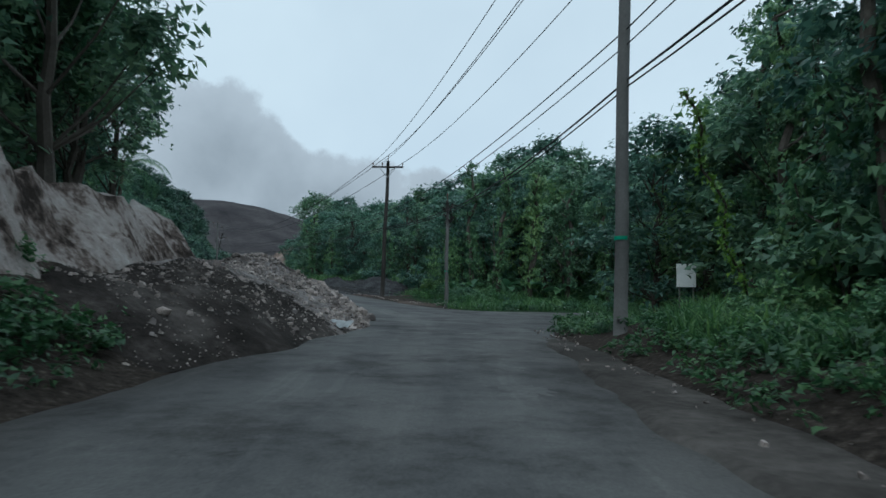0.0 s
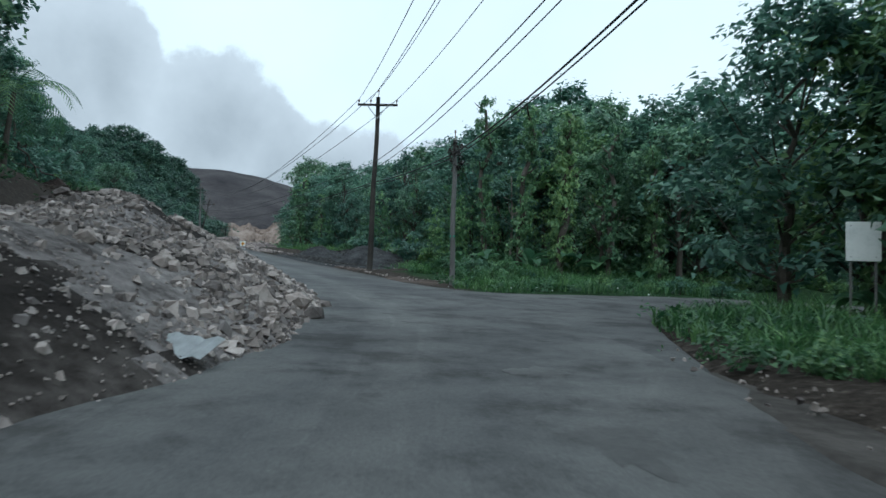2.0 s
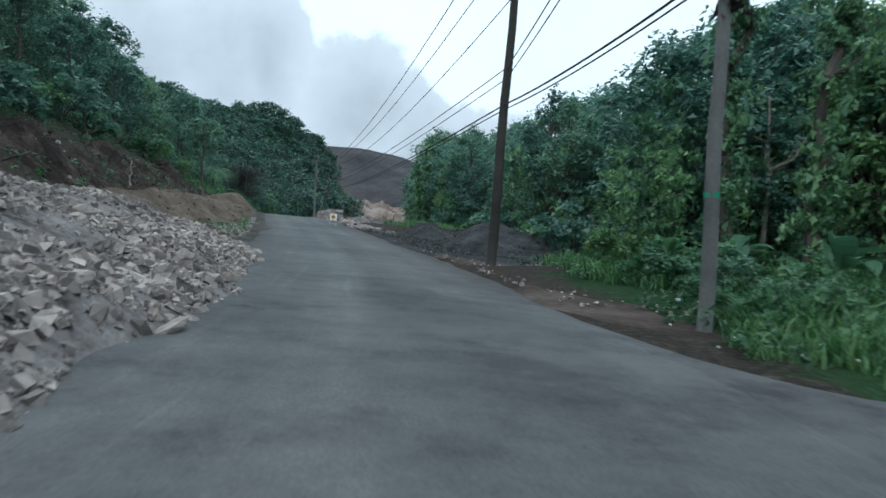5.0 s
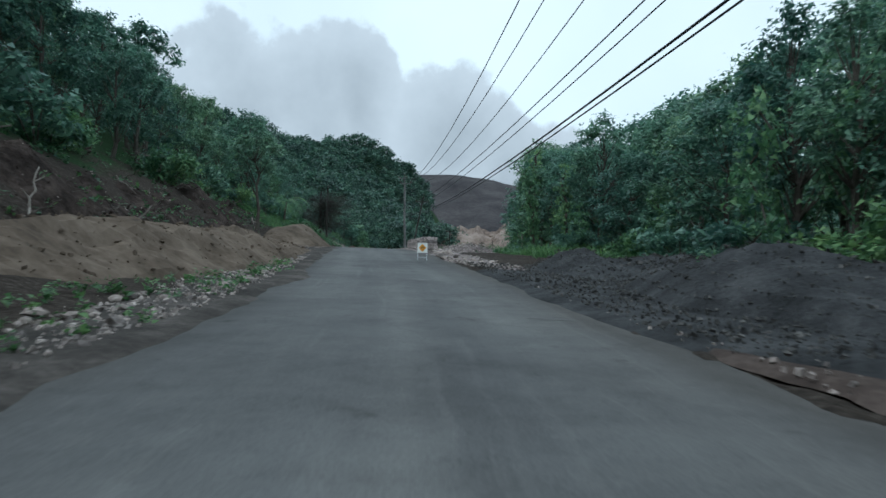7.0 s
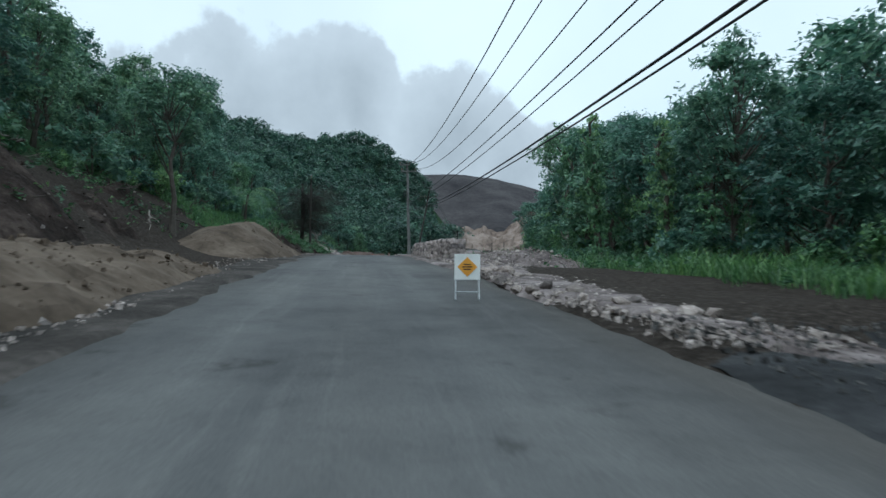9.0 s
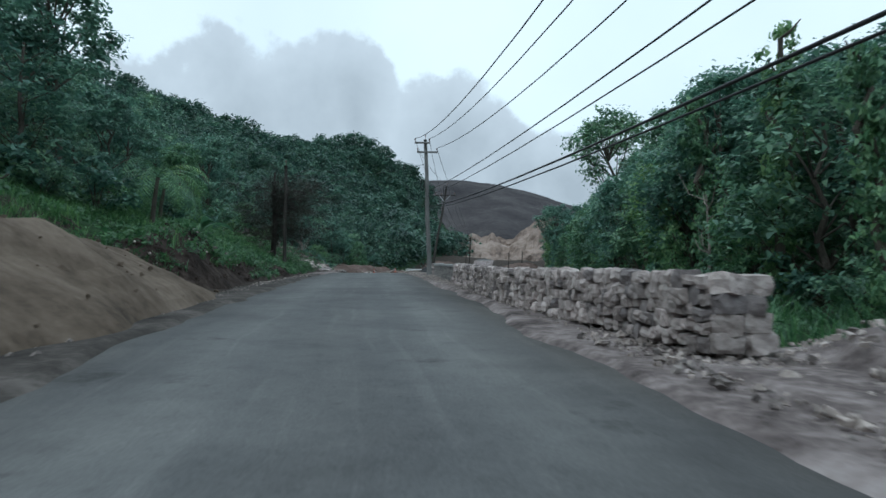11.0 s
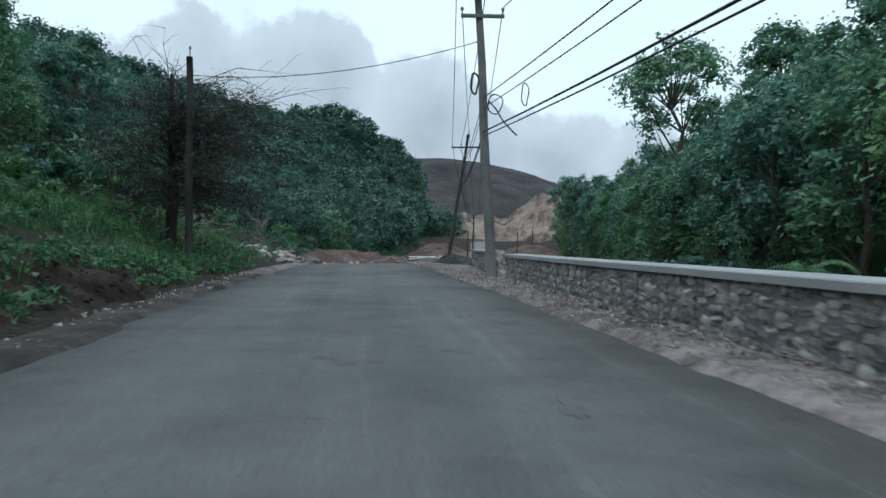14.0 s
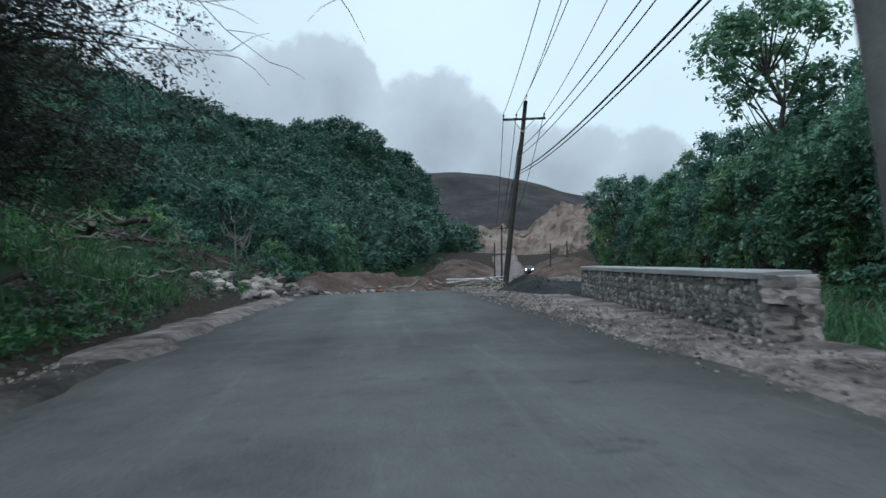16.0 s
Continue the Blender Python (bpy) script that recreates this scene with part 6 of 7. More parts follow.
def stone_wall(label, pts, height, thick, mat, core, rows, proud, cap, seed, size=0.27, limit=300, rough_end=None):
    """A wall with a mortared core, separate stones on its face towards the road and its ends, and a concrete cap where it has one."""
    rng = np.random.default_rng(seed)
    line_ = wall_line(pts, 0.4)
    th = thing("stone_wall", label, "stone wall")
    d = np.gradient(line_[:, :2], axis=0)
    d /= np.linalg.norm(d, axis=1)[:, None]
    nrm = np.stack([d[:, 1], -d[:, 0]], 1)
    bm = bmesh.new()
    rings = []
    for p, n in zip(line_, nrm):
        q = [(0, -0.5), (0, height - 0.03), (thick, height - 0.03), (thick, -1.6)]
        rings.append([bm.verts.new((p[0] + n[0] * a, p[1] + n[1] * a, p[2] + b)) for a, b in q])
    for a, b in zip(rings, rings[1:]):
        for k in range(4):
            bm.faces.new((a[k], b[k], b[(k + 1) % 4], a[(k + 1) % 4]))
    bm.faces.new(rings[0][::-1])
    bm.faces.new(rings[-1])
    part("core", bm, core, th)
    if cap:
        bm = bmesh.new()
        rings = []
        for i, (p, n) in enumerate(zip(line_, nrm)):
            q = [(-0.06, height - 0.035), (-0.065, height + 0.05), (-0.05, height + 0.065), (thick + 0.05, height + 0.065), (thick + 0.06, height - 0.035)]
            rings.append([bm.verts.new((p[0] + n[0] * a, p[1] + n[1] * a, p[2] + b + 0.006 * noise.noise(Vector((i * 0.7, a * 9, seed))))) for a, b in q])
        for a, b in zip(rings, rings[1:]):
            for k in range(5):
                bm.faces.new((a[k], b[k], b[(k + 1) % 5], a[(k + 1) % 5]))
        bm.faces.new(rings[0][::-1])
        bm.faces.new(rings[-1])
        part("cap", bm, M_CAP, th, "smooth pale concrete cap")
    total = np.r_[0, np.cumsum(np.linalg.norm(np.diff(line_, axis=0), axis=1))]
    meshes = WALL_ROCKS[mat.name]
    spots_ = []
    rh = (height - (0.02 if cap else -0.04)) / rows
    for r_ in range(rows):
        s = -0.1 + rng.uniform(0, 0.2)
        while s < total[-1]:
            wd = size * rng.choice((0.6, 0.8, 1.0, 1.0, 1.2, 1.4))
            spots_.append((s + wd / 2, (r_ + 0.5) * rh, wd, rh * rng.uniform(0.75, 1.45)))
            s += wd * 0.97
    extra = []
    for idx, (s, zc, wd, hh) in enumerate(spots_):
        c = [np.interp(min(s, total[-1]), total, line_[:, k]) for k in range(3)]
        i = int(np.argmin(np.abs(total - s)))
        ang = math.atan2(d[i, 1], d[i, 0])
        out_ = proud * rng.uniform(0.2, 1.2) if proud > 0 else proud + rng.uniform(-0.006, 0.008)
        m = Matrix.LocRotScale((c[0] - nrm[i, 0] * out_, c[1] - nrm[i, 1] * out_, c[2] + min(max(zc + 0.05 * noise.noise(Vector((s * 1.7, zc * 4, seed))) + rng.normal() * 0.02, 0.05), height - 0.06)),
                               Euler((rng.normal() * 0.1, rng.normal() * 0.12, ang + rng.normal() * 0.08)), Vector((wd * rng.uniform(0.86, 0.98), 0.24 * rng.uniform(0.7, 1.5) if proud > 0 else 0.24, hh * rng.uniform(0.78, 0.98))))
        extra.append((m, meshes[rng.integers(0, 7)]))
    keep = extra if len(extra) <= limit else [extra[j] for j in np.linspace(0, len(extra) - 1, limit).astype(int)]
    ids = {id(e) for e in keep}
    for e in keep:
        part("stone", e[1], None, th, m=e[0])
    rest = [e for e in extra if id(e) not in ids]
    if rest:
        V, F, k = [], [], 0
        for m, me in rest:
            V += [m @ v.co for v in me.vertices]
            F += [tuple(q + k for q in p.vertices) for p in me.polygons]
            k += len(me.vertices)
        ob = part("face_masonry", mesh_from("face_masonry", V, F, mat), None, th)
        tagged(ob, kind="stuff")
    for end, sgn in ((0, -1), (-1, 1)):
        rugged = rough_end is not None and end == 0
        for r_ in range(rows - 1 if rugged else rows):
            for tt in (0.06, 0.4) if rugged else (0.12, 0.36):
                p, n, dd = line_[end], nrm[end], d[end]
                if rugged:
                    part("stone", WALL_ROCKS[rough_end.name][rng.integers(0, 7)], None, th, "large pale stone at the wall's broken end", m=Matrix.LocRotScale((p[0] + n[0] * tt - dd[0] * rng.uniform(0.02, 0.14), p[1] + n[1] * tt - dd[1] * rng.uniform(0.02, 0.14), p[2] + (r_ + 0.5) * height / (rows - 1)),
                         Euler((rng.normal() * 0.1, rng.normal() * 0.1, rng.uniform(0, 6.3))), Vector((0.34, 0.34, height / (rows - 1) * 1.12))))
                    continue
                part("stone", meshes[rng.integers(0, 7)], None, th, m=Matrix.LocRotScale((p[0] + n[0] * tt + dd[0] * sgn * proud, p[1] + n[1] * tt + dd[1] * sgn * proud, p[2] + (r_ + 0.5) * rh),
                     Euler((rng.normal() * 0.1, 0, rng.uniform(0, 6.3))), Vector((0.3, 0.26, rh * 1.1))))
    return th


def wz(x, y):
    return float(beside(x, y)[2][0]) + 0.02


stone_wall("rough wall of pinkish white stacked stones without cap", [(-22.1, 91.75, wz(-22.1, 91.75) + 0.14), (-26.3, 100.0, wz(-26.3, 100)), (-31.0, 111.4, wz(-31, 111.4))], 0.86, 0.5, M_WALLST, M_GAPFILL, 5, 0.085, False, 71, 0.215, 300, M_WALLST)
stone_wall("mortared grey stone wall with a pale concrete cap", [(-31.0, 111.5, wz(-31, 111.5)), (-34.6, 120.2, wz(-34.6, 120.2)), (-37.8, 128.8, wz(-37.8, 128.8))], 0.8, 0.5, M_WALLGR, M_MORTAR, 5, -0.104, True, 72, 0.2)
stone_wall("short grey stone wall with concrete cap beyond the pole", [(-39.2, 132.8, wz(-39.2, 132.8)), (-41.0, 138.5, wz(-41, 138.5)), (-42.8, 145.0, wz(-42.8, 145.0))], 0.88, 0.5, M_WALLGR, M_MORTAR, 6, -0.1, True, 73, 0.18, rough_end=M_WALLST)


# ---------------------------------------------------------------- dead tree, debris
def dead_tree():
    x_, y_ = -51.9, 130.6
    gz = float(ground_z(x_, y_)[0])
    rng = np.random.default_rng(77)
    th = thing("dead_tree", "dead black tree with a tangle of bare drooping branches", "dead tree", Matrix.Translation((x_, y_, gz)))
    bm = bmesh.new()
    bm_tube(bm, [(0, 0, -0.3), (0.1, 0.1, 2.5), (0.0, 0, 5.0), (0.2, -0.2, 6.8)], [0.24, 0.2, 0.14, 0.07], 8)
    part("trunk", bm, M_DEAD, th)
    bm = bmesh.new()
    for k in range(230):
        a = rng.normal() * 1.5 + 0.4
        z0 = rng.uniform(1.5, 5.6)
        L = rng.uniform(1.4, 3.4)
        if k < 40:
            a, L, z0 = 0.15 + rng.normal() * 0.35, rng.uniform(3.6, 7.4), rng.uniform(3.0, 5.4)
        p, d = Vector((0, 0, z0)), Vector((math.cos(a), math.sin(a), rng.uniform(0.0, 0.65))).normalized()
        pts = [p]
        for i in range(7):
            d = (d + Vector((rng.normal() * 0.22, rng.normal() * 0.22, rng.normal() * 0.15 - 0.06))).normalized()
            pts.append(pts[-1] + d * L / 7)
            if i > 1:
                q = (d + Vector((rng.normal() * 0.7, rng.normal() * 0.7, rng.normal() * 0.5))).normalized()
                bm_tube(bm, [pts[-1], pts[-1] + q * 0.5, pts[-1] + q * 0.9 + Vector((0, 0, -0.12))], [0.009, 0.006, 0.003], 3, False)
        bm_tube(bm, pts, [0.024 * (1 - i / 9) for i in range(8)], 4, False)
    part("branch_tangle", bm, M_DEAD, th)
    cs = [(rng.normal() * 1.8 + 0.8, rng.normal() * 1.5 + 0.2, 1.4 + 4.6 * rng.random()) for _ in range(190)]
    part("dry_creeper", leaves_mesh("dry_creeper", leaf_cloud(cs, [0.75] * 190, 250, 0.075, rng, tri=True), leafy("dry_leaf", (0.014, 0.016, 0.016), (0.026, 0.029, 0.028), (0.045, 0.05, 0.044))), None, th, "dark withered creeper")


dead_tree()
PALE_ROCKS = [rock_mesh("stone", 20 + i, M_WALLST, random.Random(i).uniform(0.6, 0.95), 1) for i in range(5)]


def scatter_rocks(n, y0, y1, o0, o1, s0, s1, seed, label, kit=ROCKS):
    rng = np.random.default_rng(seed)
    first = None
    for _ in range(n):
        y_ = rng.uniform(y0, y1)
        o_ = o0 + (o1 - o0) * rng.random()
        xx, yy = spot(y_, o_)
        s = s0 + (s1 - s0) * rng.random() ** 2
        gz = max(float(ground_z(xx, yy)[0]), float(beside(xx, yy)[2][0]) if abs(o_) < 5.5 else -99)
        ob = new("boulder", kit[rng.integers(0, len(kit))])
        ob.matrix_basis = Matrix.LocRotScale((xx, yy, gz + s * 0.18), Euler((rng.uniform(-0.3, 0.3), rng.uniform(-0.3, 0.3), rng.uniform(0, 6.3))), Vector((s * 1.3, s, s * 0.9)))
        tagged(ob, label, "rock", "loose rocks by the road")


rng_r = np.random.default_rng(81)
for _ in range(125):
    y_ = rng_r.uniform(68.3, 89)
    o_ = float(np.interp(y_, [68.3, 71, 74, 82, 89], [5.3, 4.0, 3.3, 3.8, 4.2])) + rng_r.normal() * 0.35
    xx, yy = spot(y_, o_)
    s = 0.12 + 0.28 * rng_r.random() ** 2
    ob = new("boulder", ROCKS[int(rng_r.integers(0, 8))])
    ob.matrix_basis = Matrix.LocRotScale((xx, yy, float(beside(xx, yy)[2][0]) + 0.05 + s * rng_r.uniform(0.1, 0.5)), Euler((rng_r.uniform(-0.4, 0.4), rng_r.uniform(-0.4, 0.4), rng_r.uniform(0, 6.3))), Vector((s * 1.3, s, s * 0.9)))
    tagged(ob, "pale broken limestone rock in a low row beside the road", "rock", "loose rocks by the road")
scatter_rocks(70, 148, 166, -6.8, -3.6, 0.25, 0.95, 82, "pale limestone boulder pushed to the end of the road")
scatter_rocks(42, 147, 153.5, -6.8, -4.6, 0.25, 0.85, 85, "white limestone boulder in the pile by the road", PALE_ROCKS)
scatter_rocks(50, 157, 170, -7, 3, 0.15, 0.55, 86, "pale rubble stone across the road's end")
scatter_rocks(25, 168, 176, -4, 4, 0.3, 0.8, 83, "pale limestone boulder pushed to the end of the road")
scatter_rocks(60, 48, 64, -5.0, -3.5, 0.1, 0.35, 84, "white limestone rock at the foot of the bank")


def bits(name, n, y0, y1, o0, o1, s, seed, label):
    rng = np.random.default_rng(seed)
    pts = np.array([spot(rng.uniform(y0, y1), o0 + (o1 - o0) * rng.random()) for _ in range(n)])
    _, o_, zz = beside(pts[:, 0], pts[:, 1])
    z = np.where(np.abs(o_) < 5.6, zz + (0.11 if 66 < y0 < 90 else 0.06), ground_z(pts[:, 0], pts[:, 1]) + 0.02)
    scatter_bits(name, np.column_stack([pts, z]), s * (0.4 + 1.2 * rng.random(n) ** 2), M_RUBBLE, None, label)


bits("loose_gravel", 9000, 82, 160, 3.3, 5.2, 0.034, 91, "crumbled pale stones along the shoulder")
bits("loose_gravel", 2200, 46, 165, -5.6, -3.5, 0.05, 92, "scattered stones on the dirt shoulder")
bits("loose_gravel", 1600, 46, 72, -5.4, -3.4, 0.09, 96, "white stones strewn along the foot of the bank")
bits("loose_gravel", 2600, 84, 158, 3.7, 5.2, 0.055, 98, "pale marl lumps against the foot of the wall")
bits("loose_gravel", 1700, 130, 153, -6.0, -3.7, 0.045, 99, "pale marl crumbs over the road edge")
bits("loose_gravel", 380, -5, 19, 2.6, 5.0, 0.055, 93, "scattered stones in the mud at the verge")
bits("loose_gravel", 3200, 68, 92, 3.1, 5.4, 0.085, 95, "pale broken stones in a low row by the road")
bits("loose_gravel", 1800, 108, 150, -5.8, -3.9, 0.06, 97, "broken stones and crumbs along the cleared edge")
bits("loose_gravel", 500, 38, 60, 3.4, 6.5, 0.08, 94, "scattered stones on the dirt verge")


# ---------------------------------------------------------------- kerb, potholes, small debris
def kerb():
    """The broken concrete edge along the old roadside below the dark heap."""
    th = thing("kerb", "broken low concrete kerb along the road edge", "kerb", kind="structure")
    for k in range(9):
        y_ = 5.0 + k * 1.25
        o_ = float(np.interp(y_, [5, 11, 15, 17], [-4.5, -4.4, -3.4, -2.5]))
        x0, y0 = spot(y_, o_)
        o2 = float(np.interp(y_ + 1.1, [5, 11, 15, 17], [-4.5, -4.4, -3.4, -2.5]))
        x1, y1 = spot(y_ + 1.1, o2)
        z_ = float(beside(x0, y0)[2][0])
        ang = math.atan2(y1 - y0, x1 - x0)
        bm = bm_box(bmesh.new(), 0, 0, 0, 1.2, 0.16, 0.2, 0.03)
        for v in bm.verts:
            v.co += Vector((noise.noise(v.co * 5 + Vector((k, 0, 0))), noise.noise(v.co * 5 + Vector((0, k, 0))), noise.noise(v.co * 5 + Vector((0, 0, k))))) * 0.03
        part("kerb_stone", bm, M_MORTAR, th, m=Matrix.LocRotScale(((x0 + x1) / 2, (y0 + y1) / 2, z_ + 0.04), Euler((0.05 * math.sin(k), 0.03 * math.cos(2 * k), ang)), None))


kerb()


def pothole(x_, y_, rx, ry, ang, k):
    """A shallow broken hollow: dark wet floor inside a ragged lip."""
    bm = bmesh.new()
    rings = []
    _, _, z0 = beside(x_, y_)
    for q, (s, h) in enumerate(((1.0, 0.003), (0.86, 0.008), (0.7, 0.007), (0.4, 0.006))):
        ring = []
        for i in range(40):
            t = i / 40 * math.tau
            w_ = s * (0.9 + 0.6 * noise.noise(Vector((math.cos(t) * 1.9 + k, math.sin(t) * 1.9, k * 0.7))) + 0.4 * noise.noise(Vector((math.cos(t) * 5, math.sin(t) * 5, k))))
            px, py = math.cos(t) * rx * w_, math.sin(t) * ry * w_
            gx, gy = x_ + px * math.cos(ang) - py * math.sin(ang), y_ + px * math.sin(ang) + py * math.cos(ang)
            ring.append(bm.verts.new((gx, gy, float(beside(gx, gy)[2][0]) + h)))
        rings.append(ring)
    for a_, b_ in zip(rings, rings[1:]):
        for i in range(40):
            bm.faces.new((a_[i], a_[(i + 1) % 40], b_[(i + 1) % 40], b_[i]))
    bm.faces.new(rings[-1])
    ob = part("pothole", bm, M_PATCH, None, smooth=True)
    tagged(ob, "shallow dark damp pothole in the asphalt", "pothole", "potholes in the road", "structure")


for k, (px, py, rx, ry, an) in enumerate(((-0.42, 12.7, 0.32, 0.14, 0.1), (1.5, 17.3, 0.4, 0.28, 0.4), (1.6, 14.9, 0.3, 0.6, 0.2), (1.45, 8.6, 0.3, 0.6, 0.1), (1.5, 10.9, 0.3, 0.4, 0.5),
                                          (0.25, 21.9, 0.3, 0.14, 0.0), (-0.2, 23.5, 0.2, 0.1, 0.0), 
                                          (-12.6, 62.5, 0.5, 0.2, 0.4), (-7.5, 55.0, 0.4, 0.2, 0.3),
                                          (-8.6, 57.5, 0.5, 0.18, 0.2), (-31.4, 106.2, 0.12, 0.5, 0.4), (-34.2, 112.3, 0.1, 0.4, 0.4))):
    pothole(px, py, rx, ry, an, k * 1.37)


def stick_mesh(seed, L, r):
    rng = np.random.default_rng(seed)
    bm = bmesh.new()
    pts = [Vector((L * (i / 6 - 0.5), 0.05 * L * rng.normal(), 0.03 * L * rng.normal())) for i in range(7)]
    bm_tube(bm, pts, [r * (1.1 - 0.1 * i) for i in range(7)], 6)
    for k in (2, 4):
        bm_tube(bm, [pts[k], pts[k] + Vector((0.12 * L, 0.14 * L * (1 if k == 2 else -1), 0.05 * L))], [r * 0.6, r * 0.25], 5)
    me = bpy.data.meshes.new("branch")
    bm.to_mesh(me)
    bm.free()
    return me


STICKS = []
for k in range(5):
    me = stick_mesh(k, 1.6 + 0.3 * k, 0.035 + 0.008 * k)
    me.materials.append(M_PALEWOOD if k % 2 else M_BARK)
    STICKS.append(me)
rng = np.random.default_rng(17)
for k in range(275):
    y_ = rng.uniform(38, 104) if k < 85 else rng.uniform(132, 166)
    o_ = -rng.uniform(8.0, 14.0) if k < 85 else -rng.uniform(6.0, 13.5)
    x0, y0 = spot(y_, o_)
    g0 = float(ground_z(x0, y0)[0])
    ob = new("fallen_branch", STICKS[int(rng.choice((0, 1, 2, 4, 0, 2) if k < 85 else (0, 1, 2, 3, 4, 2)))])
    s = rng.uniform(0.3, 0.8) if k < 85 else 0.28 + 0.62 * rng.random() ** 2
    ob.matrix_basis = Matrix.LocRotScale((x0, y0, g0 + (0.75 if k < 85 else 0.22)), Euler((rng.normal() * 0.3, rng.normal() * 0.45, rng.uniform(0, 6.3))), Vector((s, s, s)))
    tagged(ob, "broken bare branch lying on the cleared slope", "branch", "felled branches on the slope")


def felled_log(y_, o_, L, r, turn, tilt, seed):
    """A cut trunk with stubs of limbs and pale sawn ends, lying on the cleared slope."""
    rng = np.random.default_rng(seed)
    x0, y0 = spot(y_, o_)
    th = thing("felled_log", "felled tree trunk with broken limb stubs on the cleared slope", "log", Matrix.LocRotScale((x0, y0, float(ground_z(x0, y0)[0]) + r * 1.1), Euler((0, tilt, turn)), None), "felled trunks on the slope")
    pts = [Vector((L * (i / 8 - 0.5), 0.03 * L * rng.normal(), 0.012 * L * rng.normal())) for i in range(9)]
    bm = bmesh.new()
    bm_tube(bm, pts, [r * (1.15 - 0.07 * i) for i in range(9)], 9)
    part("trunk", bm, M_BARK, th, smooth=True)
    for i in (2, 4, 5, 7):
        a_ = rng.uniform(0.2, 2.9)
        q = Vector((0.5, math.cos(a_), math.sin(a_))) * rng.uniform(0.4, 1.1)
        bm = bmesh.new()
        bm_tube(bm, [pts[i], pts[i] + q * 0.5, pts[i] + q + Vector((0.1, 0, 0.12))], [r * 0.42, r * 0.3, r * 0.16], 6)
        part("limb", bm, M_PALEWOOD, th, "bleached broken limb")
    for p, q in ((pts[0], pts[1]), (pts[-1], pts[-2])):
        bm = bmesh.new()
        bm_tube(bm, [p - (q - p).normalized() * 0.012, p + (q - p).normalized() * 0.02], [r * (0.98 if p is pts[0] else 0.5)] * 2, 9)
        part("cut_end", bm, M_PALEWOOD, th, "pale sawn end")


for k_, (ly, lo_, ll, lr, la, lt) in enumerate(((141, -11.0, 5.5, 0.16, 2.2, 0.1), (144, -9.4, 4.2, 0.12, 2.6, 0.05), (147, -11.8, 4.8, 0.14, 1.7, -0.1), (150, -10.2, 3.6, 0.11, 0.6, 0.12), (153, -12.0, 4.4, 0.13, 2.9, 0.0),
                                               (138, -12.8, 4.0, 0.13, 2.4, -0.05), (157, -10.8, 4.0, 0.12, 2.3, 0.08))):
    felled_log(ly, lo_, ll, lr, la, lt, 31 + k_)


def cone(x_, y_):
    z_ = float(beside(x_, y_)[2][0]) + 0.05
    th = thing("traffic_cone", "small faded orange traffic cone at the road's end", "traffic cone", Matrix.Translation((x_, y_, z_)), "traffic cones")
    part("base", bm_box(bmesh.new(), 0, 0, 0.02, 0.34, 0.34, 0.04, 0.01), M_INK, th)
    bm = bmesh.new()
    bm_tube(bm, [(0, 0, 0.04), (0, 0, 0.26)], [0.13, 0.085], 12)
    part("body", bm, M_CONE, th, smooth=True)
    bm = bmesh.new()
    bm_tube(bm, [(0, 0, 0.26), (0, 0, 0.34)], [0.087, 0.071], 12)
    part("collar", bm, M_METAL, th, "dull grey reflective collar", smooth=True)
    bm = bmesh.new()
    bm_tube(bm, [(0, 0, 0.34), (0, 0, 0.56)], [0.071, 0.028], 12)
    part("tip", bm, M_CONE, th, smooth=True)


cone(-51.0, 154.5)
cone(-55.3, 158.5)


def barrier(x_, y_, ang, L):
    """White poles laid across low supports where the road ends."""
    z_ = float(beside(x_, y_)[2][0]) + 0.05
    th = thing("pole_barrier", "low barrier of white painted poles across the road's end", "barrier", Matrix.LocRotScale((x_, y_, z_), Euler((0, 0, ang)), None))
    for k, (h0, h1) in enumerate(((0.55, 0.4), (0.35, 0.6))):
        bm = bmesh.new()
        bm_tube(bm, [(-L / 2, 0.05 * k, h0), (0, 0.05 * k, (h0 + h1) / 2 + 0.03), (L / 2, 0.05 * k, h1)], [0.035, 0.035, 0.03], 8)
        part("rail", bm, M_WHITE, th)
    for sx in (-0.35, 0.3):
        bm = bmesh.new()
        bm_tube(bm, [(sx * L, 0.1, -0.05), (sx * L, 0.02, 0.62)], [0.04, 0.035], 8)
        part("support", bm, M_PALEWOOD, th)


barrier(-50.2, 160.5, 0.25, 3.4)


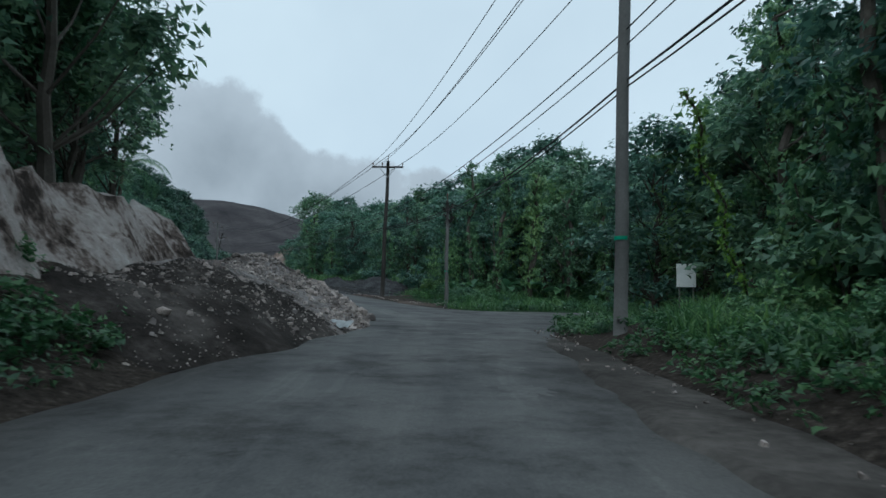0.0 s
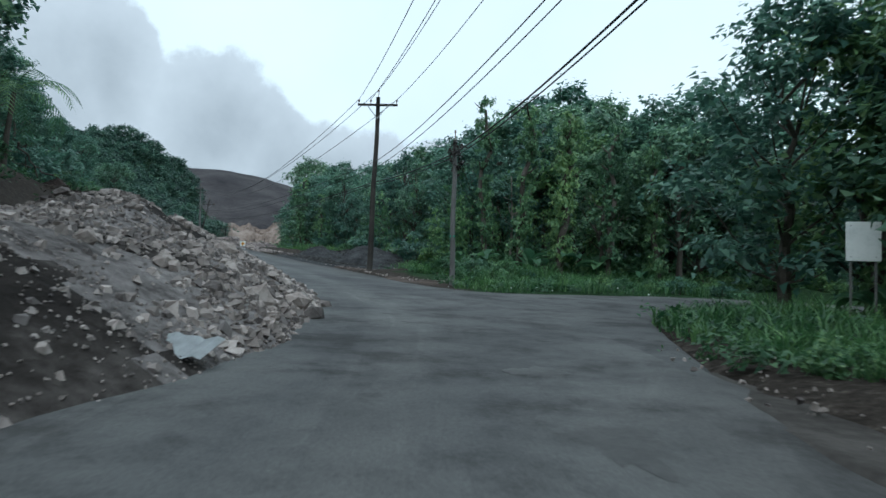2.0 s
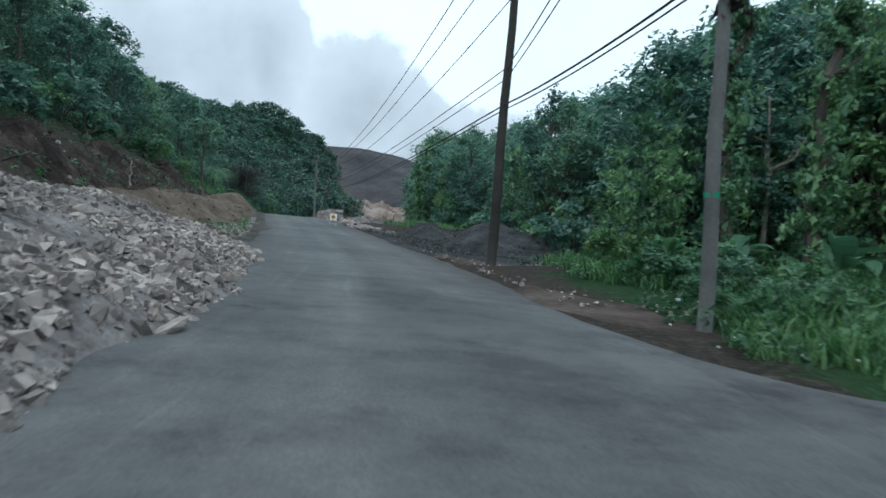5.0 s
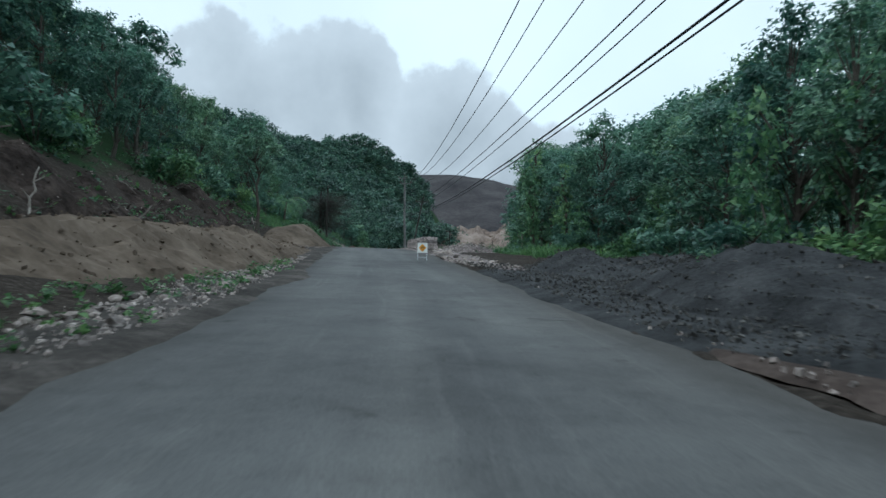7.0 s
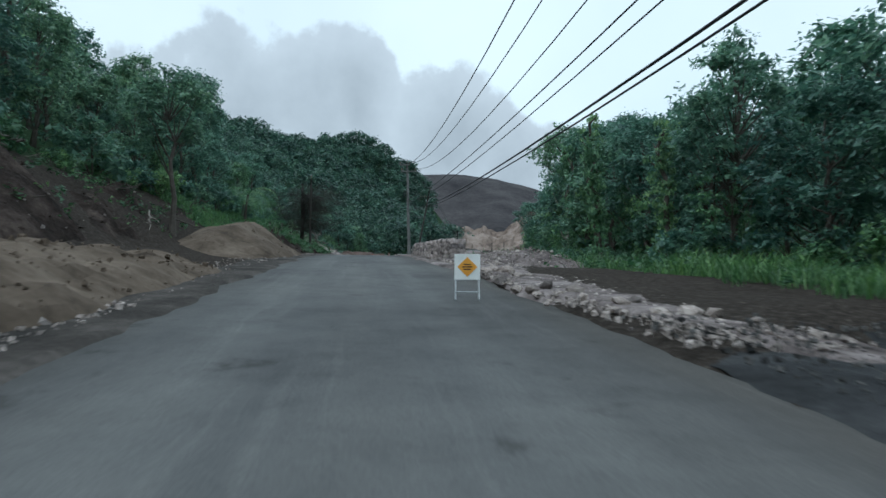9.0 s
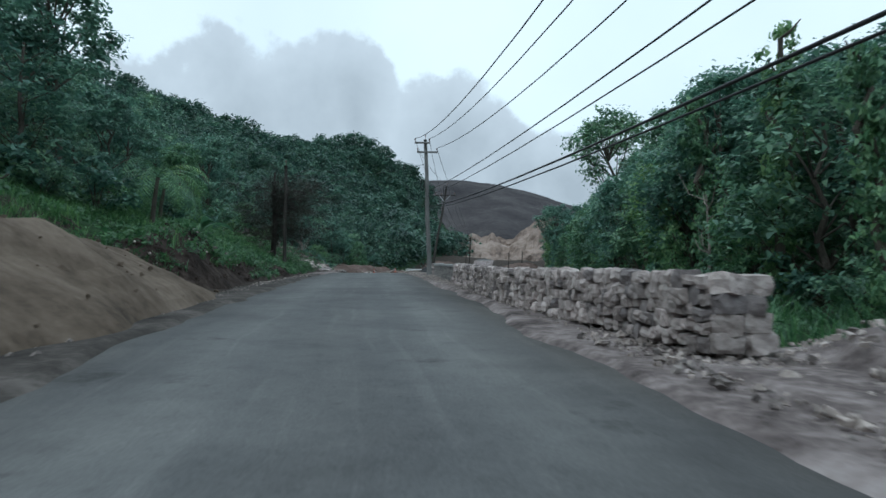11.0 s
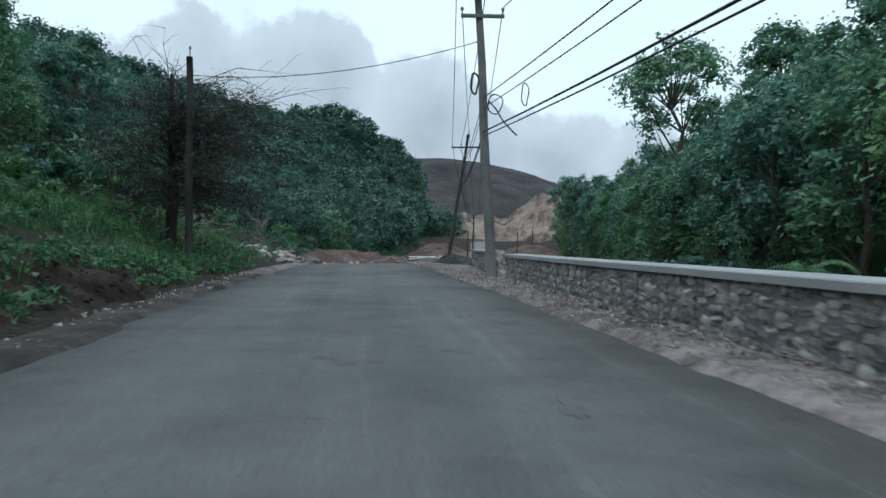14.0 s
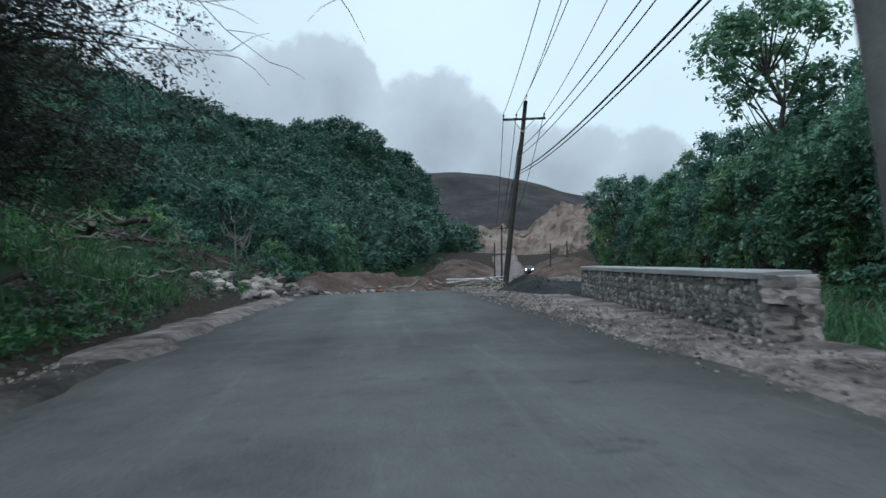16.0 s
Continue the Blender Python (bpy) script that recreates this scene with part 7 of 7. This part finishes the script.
def far_car():
    """A car that waits on the quarry track with its lamps on."""
    x_, y_ = -62.5, 250.0
    z_ = float(ground_z(x_, y_)[0]) + 0.1
    paint, n, l, pb = material("car_paint", 0.35, 0.2, 0.5)
    pb.inputs["Base Color"].default_value = (0.1, 0.1, 0.11, 1)
    glass, n, l, gb = material("car_glass", 0.08, 0, 0.6)
    gb.inputs["Base Color"].default_value = (0.02, 0.02, 0.025, 1)
    lamp, n, l, lb = material("headlamp_glow", 0.3)
    lb.inputs["Emission Color"].default_value, lb.inputs["Emission Strength"].default_value = (1, 0.97, 0.9, 1), 9.0
    th = thing("car", "distant dark car with lit headlamps on the quarry track", "car", Matrix.LocRotScale((x_, y_, z_), Euler((0, 0, 0.18)), None))
    bm = bmesh.new()
    prof = [(-2.1, 0.35), (-2.15, 0.75), (-1.2, 0.95), (2.0, 0.98), (2.15, 0.7), (2.1, 0.35)]
    vs = [[bm.verts.new((sx, py, pz)) for py, pz in prof] for sx in (-0.85, 0.85)]
    for i in range(6):
        bm.faces.new((vs[0][i], vs[0][(i + 1) % 6], vs[1][(i + 1) % 6], vs[1][i]))
    bm.faces.new(vs[0][::-1])
    bm.faces.new(vs[1])
    part("body", bm, paint, th)
    bm = bmesh.new()
    prof = [(-1.2, 0.95), (-0.5, 1.45), (1.1, 1.48), (1.8, 0.98)]
    vs = [[bm.verts.new((sx * (1 if pz < 1 else 0.82), py, pz)) for py, pz in prof] for sx in (-0.8, 0.8)]
    for i in range(4):
        bm.faces.new((vs[0][i], vs[0][(i + 1) % 4], vs[1][(i + 1) % 4], vs[1][i]))
    bm.faces.new(vs[0][::-1])
    bm.faces.new(vs[1])
    part("cabin", bm, glass, th)
    for sx in (-0.62, 0.62):
        bm = bmesh.new()
        bm_tube(bm, [(sx, -2.1, 0.68), (sx, -2.19, 0.68)], [0.14, 0.13], 10)
        part("headlight", bm, lamp, th)
        for sy in (-1.35, 1.35):
            bm = bmesh.new()
            bm_tube(bm, [(sx * 1.2, sy, 0.32), (sx * 1.45, sy, 0.32)], [0.32, 0.32], 14)
            tyre = part("wheel", bm, M_INK, th)
            bm = bmesh.new()
            bm_tube(bm, [(sx * 1.46, sy, 0.32), (sx * 1.47, sy, 0.32)], [0.2, 0.19], 12)
            part("rim", bm, M_METAL, tyre, "grey metal rim")


far_car()
for vx, vy, vs_ in ((2.9, 47.6, 0.75), (1.4, 47.2, 0.6)):
    plant("vine", 0, KITS_VINE[0], vx, vy, float(ground_z(vx, vy)[0]), vs_, 0.4)
rng_w = np.random.default_rng(57)
for k_ in range(40):
    xx_ = 1.6 + 13.5 * rng_w.random()
    yy_ = float(BRANCH_HI(xx_)) + 1.6 + 8.0 * rng_w.random() ** 1.3
    if yy_ < 46:
        plant("bush", k_ % 3, KITS_BUSH[k_ % 3], xx_, yy_, float(ground_z(xx_, yy_)[0]) - 0.08, rng_w.uniform(0.2, 0.5) * (0.75 if k_ % 3 == 2 else 1), rng_w.uniform(0, 6))
LITTER = np.array([(x__, float(BRANCH_HI(x__)) + 0.4 + 5 * q__ ** 1.5) for x__, q__ in rng_w.random((60, 2)) * (13, 1) + (0.8, 0)])
scatter_bits("litter", np.column_stack([LITTER, ground_z(LITTER[:, 0], LITTER[:, 1]) + 0.05 + 0.15 * rng_w.random(60)]), 0.03 + 0.07 * rng_w.random(60) ** 2, M_WHITE, None, "pale scraps of litter caught in the weeds")
for vx, vy, vs_ in ((2.6, 38.4, 0.42), (3.5, 38.6, 0.5), (4.4, 42.4, 0.45), (1.2, 43.0, 0.5)):
    plant("bush", 0, KITS_BUSH[0], vx, vy, float(ground_z(vx, vy)[0]) - 0.05, vs_, vx)


def palm_kit(seed, h, fronds, L):
    rng = np.random.default_rng(seed)
    bm = bmesh.new()
    bm_tube(bm, [(0, 0, -0.3), (0.1, 0.05, h * 0.5), (0.25, 0.1, h)], [0.16, 0.12, 0.1], 8)
    tr = bpy.data.meshes.new("trunk")
    bm.to_mesh(tr)
    bm.free()
    tr.materials.append(M_BARK)
    out = []
    for k in range(fronds):
        a_, up = k * 2.4, rng.uniform(0.2, 1.1)
        bm = bmesh.new()
        pts, p, e = [], Vector((0.25, 0.1, h)), up
        for i in range(10):
            pts.append(p.copy())
            p = p + Vector((math.cos(a_) * math.cos(e), math.sin(a_) * math.cos(e), math.sin(e))) * L / 9
            e -= 0.24
        bm_tube(bm, pts, [0.03 * (1 - i / 12) for i in range(10)], 4, False)
        side_ = Vector((-math.sin(a_), math.cos(a_), 0))
        for i in range(1, 10):
            for q in (0, 0.5):
                if i + q > 9:
                    continue
                c0 = pts[i].lerp(pts[min(i + 1, 9)], q)
                ln = L * 0.24 * math.sin((i + q) / 10.5 * math.pi) + 0.12
                d_ = (pts[min(i + 1, 9)] - pts[max(i - 1, 0)]).normalized()
                for sg in (-1, 1):
                    tip = c0 + side_ * sg * ln * 0.8 + d_ * ln * 0.5 + Vector((0, 0, -0.35 * ln))
                    v_ = [bm.verts.new(x__) for x__ in (c0 - d_ * 0.03, c0 + d_ * 0.05, tip)]
                    bm.faces.new(v_)
        me = bpy.data.meshes.new("frond")
        bm.to_mesh(me)
        bm.free()
        me.materials.append(M_LEAF2)
        out.append(me)
    return tr, out


def palm(x_, y_, h, seed, s, label):
    kit = palm_kit(seed, h, 13, 3.4)
    th = thing("palm", label, "palm tree", Matrix.Translation((x_, y_, float(ground_z(x_, y_)[0]))), "palms on the slope")
    part("trunk", kit[0], None, th)
    for me in kit[1]:
        part("frond", me, None, th)
    th.scale = (s, s, s)


palm(-44.5, 108.5, 2.6, 3, 0.85, "palm with long drooping fronds on the bank")
palm(-47.5, 112.5, 2.2, 5, 0.8, "palm with long drooping fronds on the bank")
palm(-17.5, 39.5, 3.6, 7, 0.9, "palm with drooping fronds above the rubble heap")
palm(-27.5, 137.5, 1.2, 9, 0.7, "low broad palm at the foot of the wood")


for k_, (lx, ly, lz, la, ls) in enumerate(((-54.5, 161.5, 0.35, 0.1, 1.3), (-52.0, 162.5, 0.5, -0.15, 1.5), (-50.0, 160.2, 0.3, 0.5, 1.2), (-56.5, 160.0, 0.3, 0.3, 1.1), (-48.9, 158.2, 0.35, 0.9, 0.9),
                                           (-60.5, 149.0, 0.8, 2.6, 1.2), (-33.4, 119.5, 0.12, 1.2, 0.5), (-35.9, 126.0, 0.1, 0.2, 0.5))):
    ob = new("fallen_branch", STICKS[1 if k_ % 2 else 3])
    ob.matrix_basis = Matrix.LocRotScale((lx, ly, float(beside(lx, ly)[2][0]) + lz), Euler((0.05, 0.06 * math.sin(k_ * 2), la)), Vector((ls, ls, ls)))
    tagged(ob, "bleached pole of dead wood lying across rubble", "branch", "felled branches on the slope")
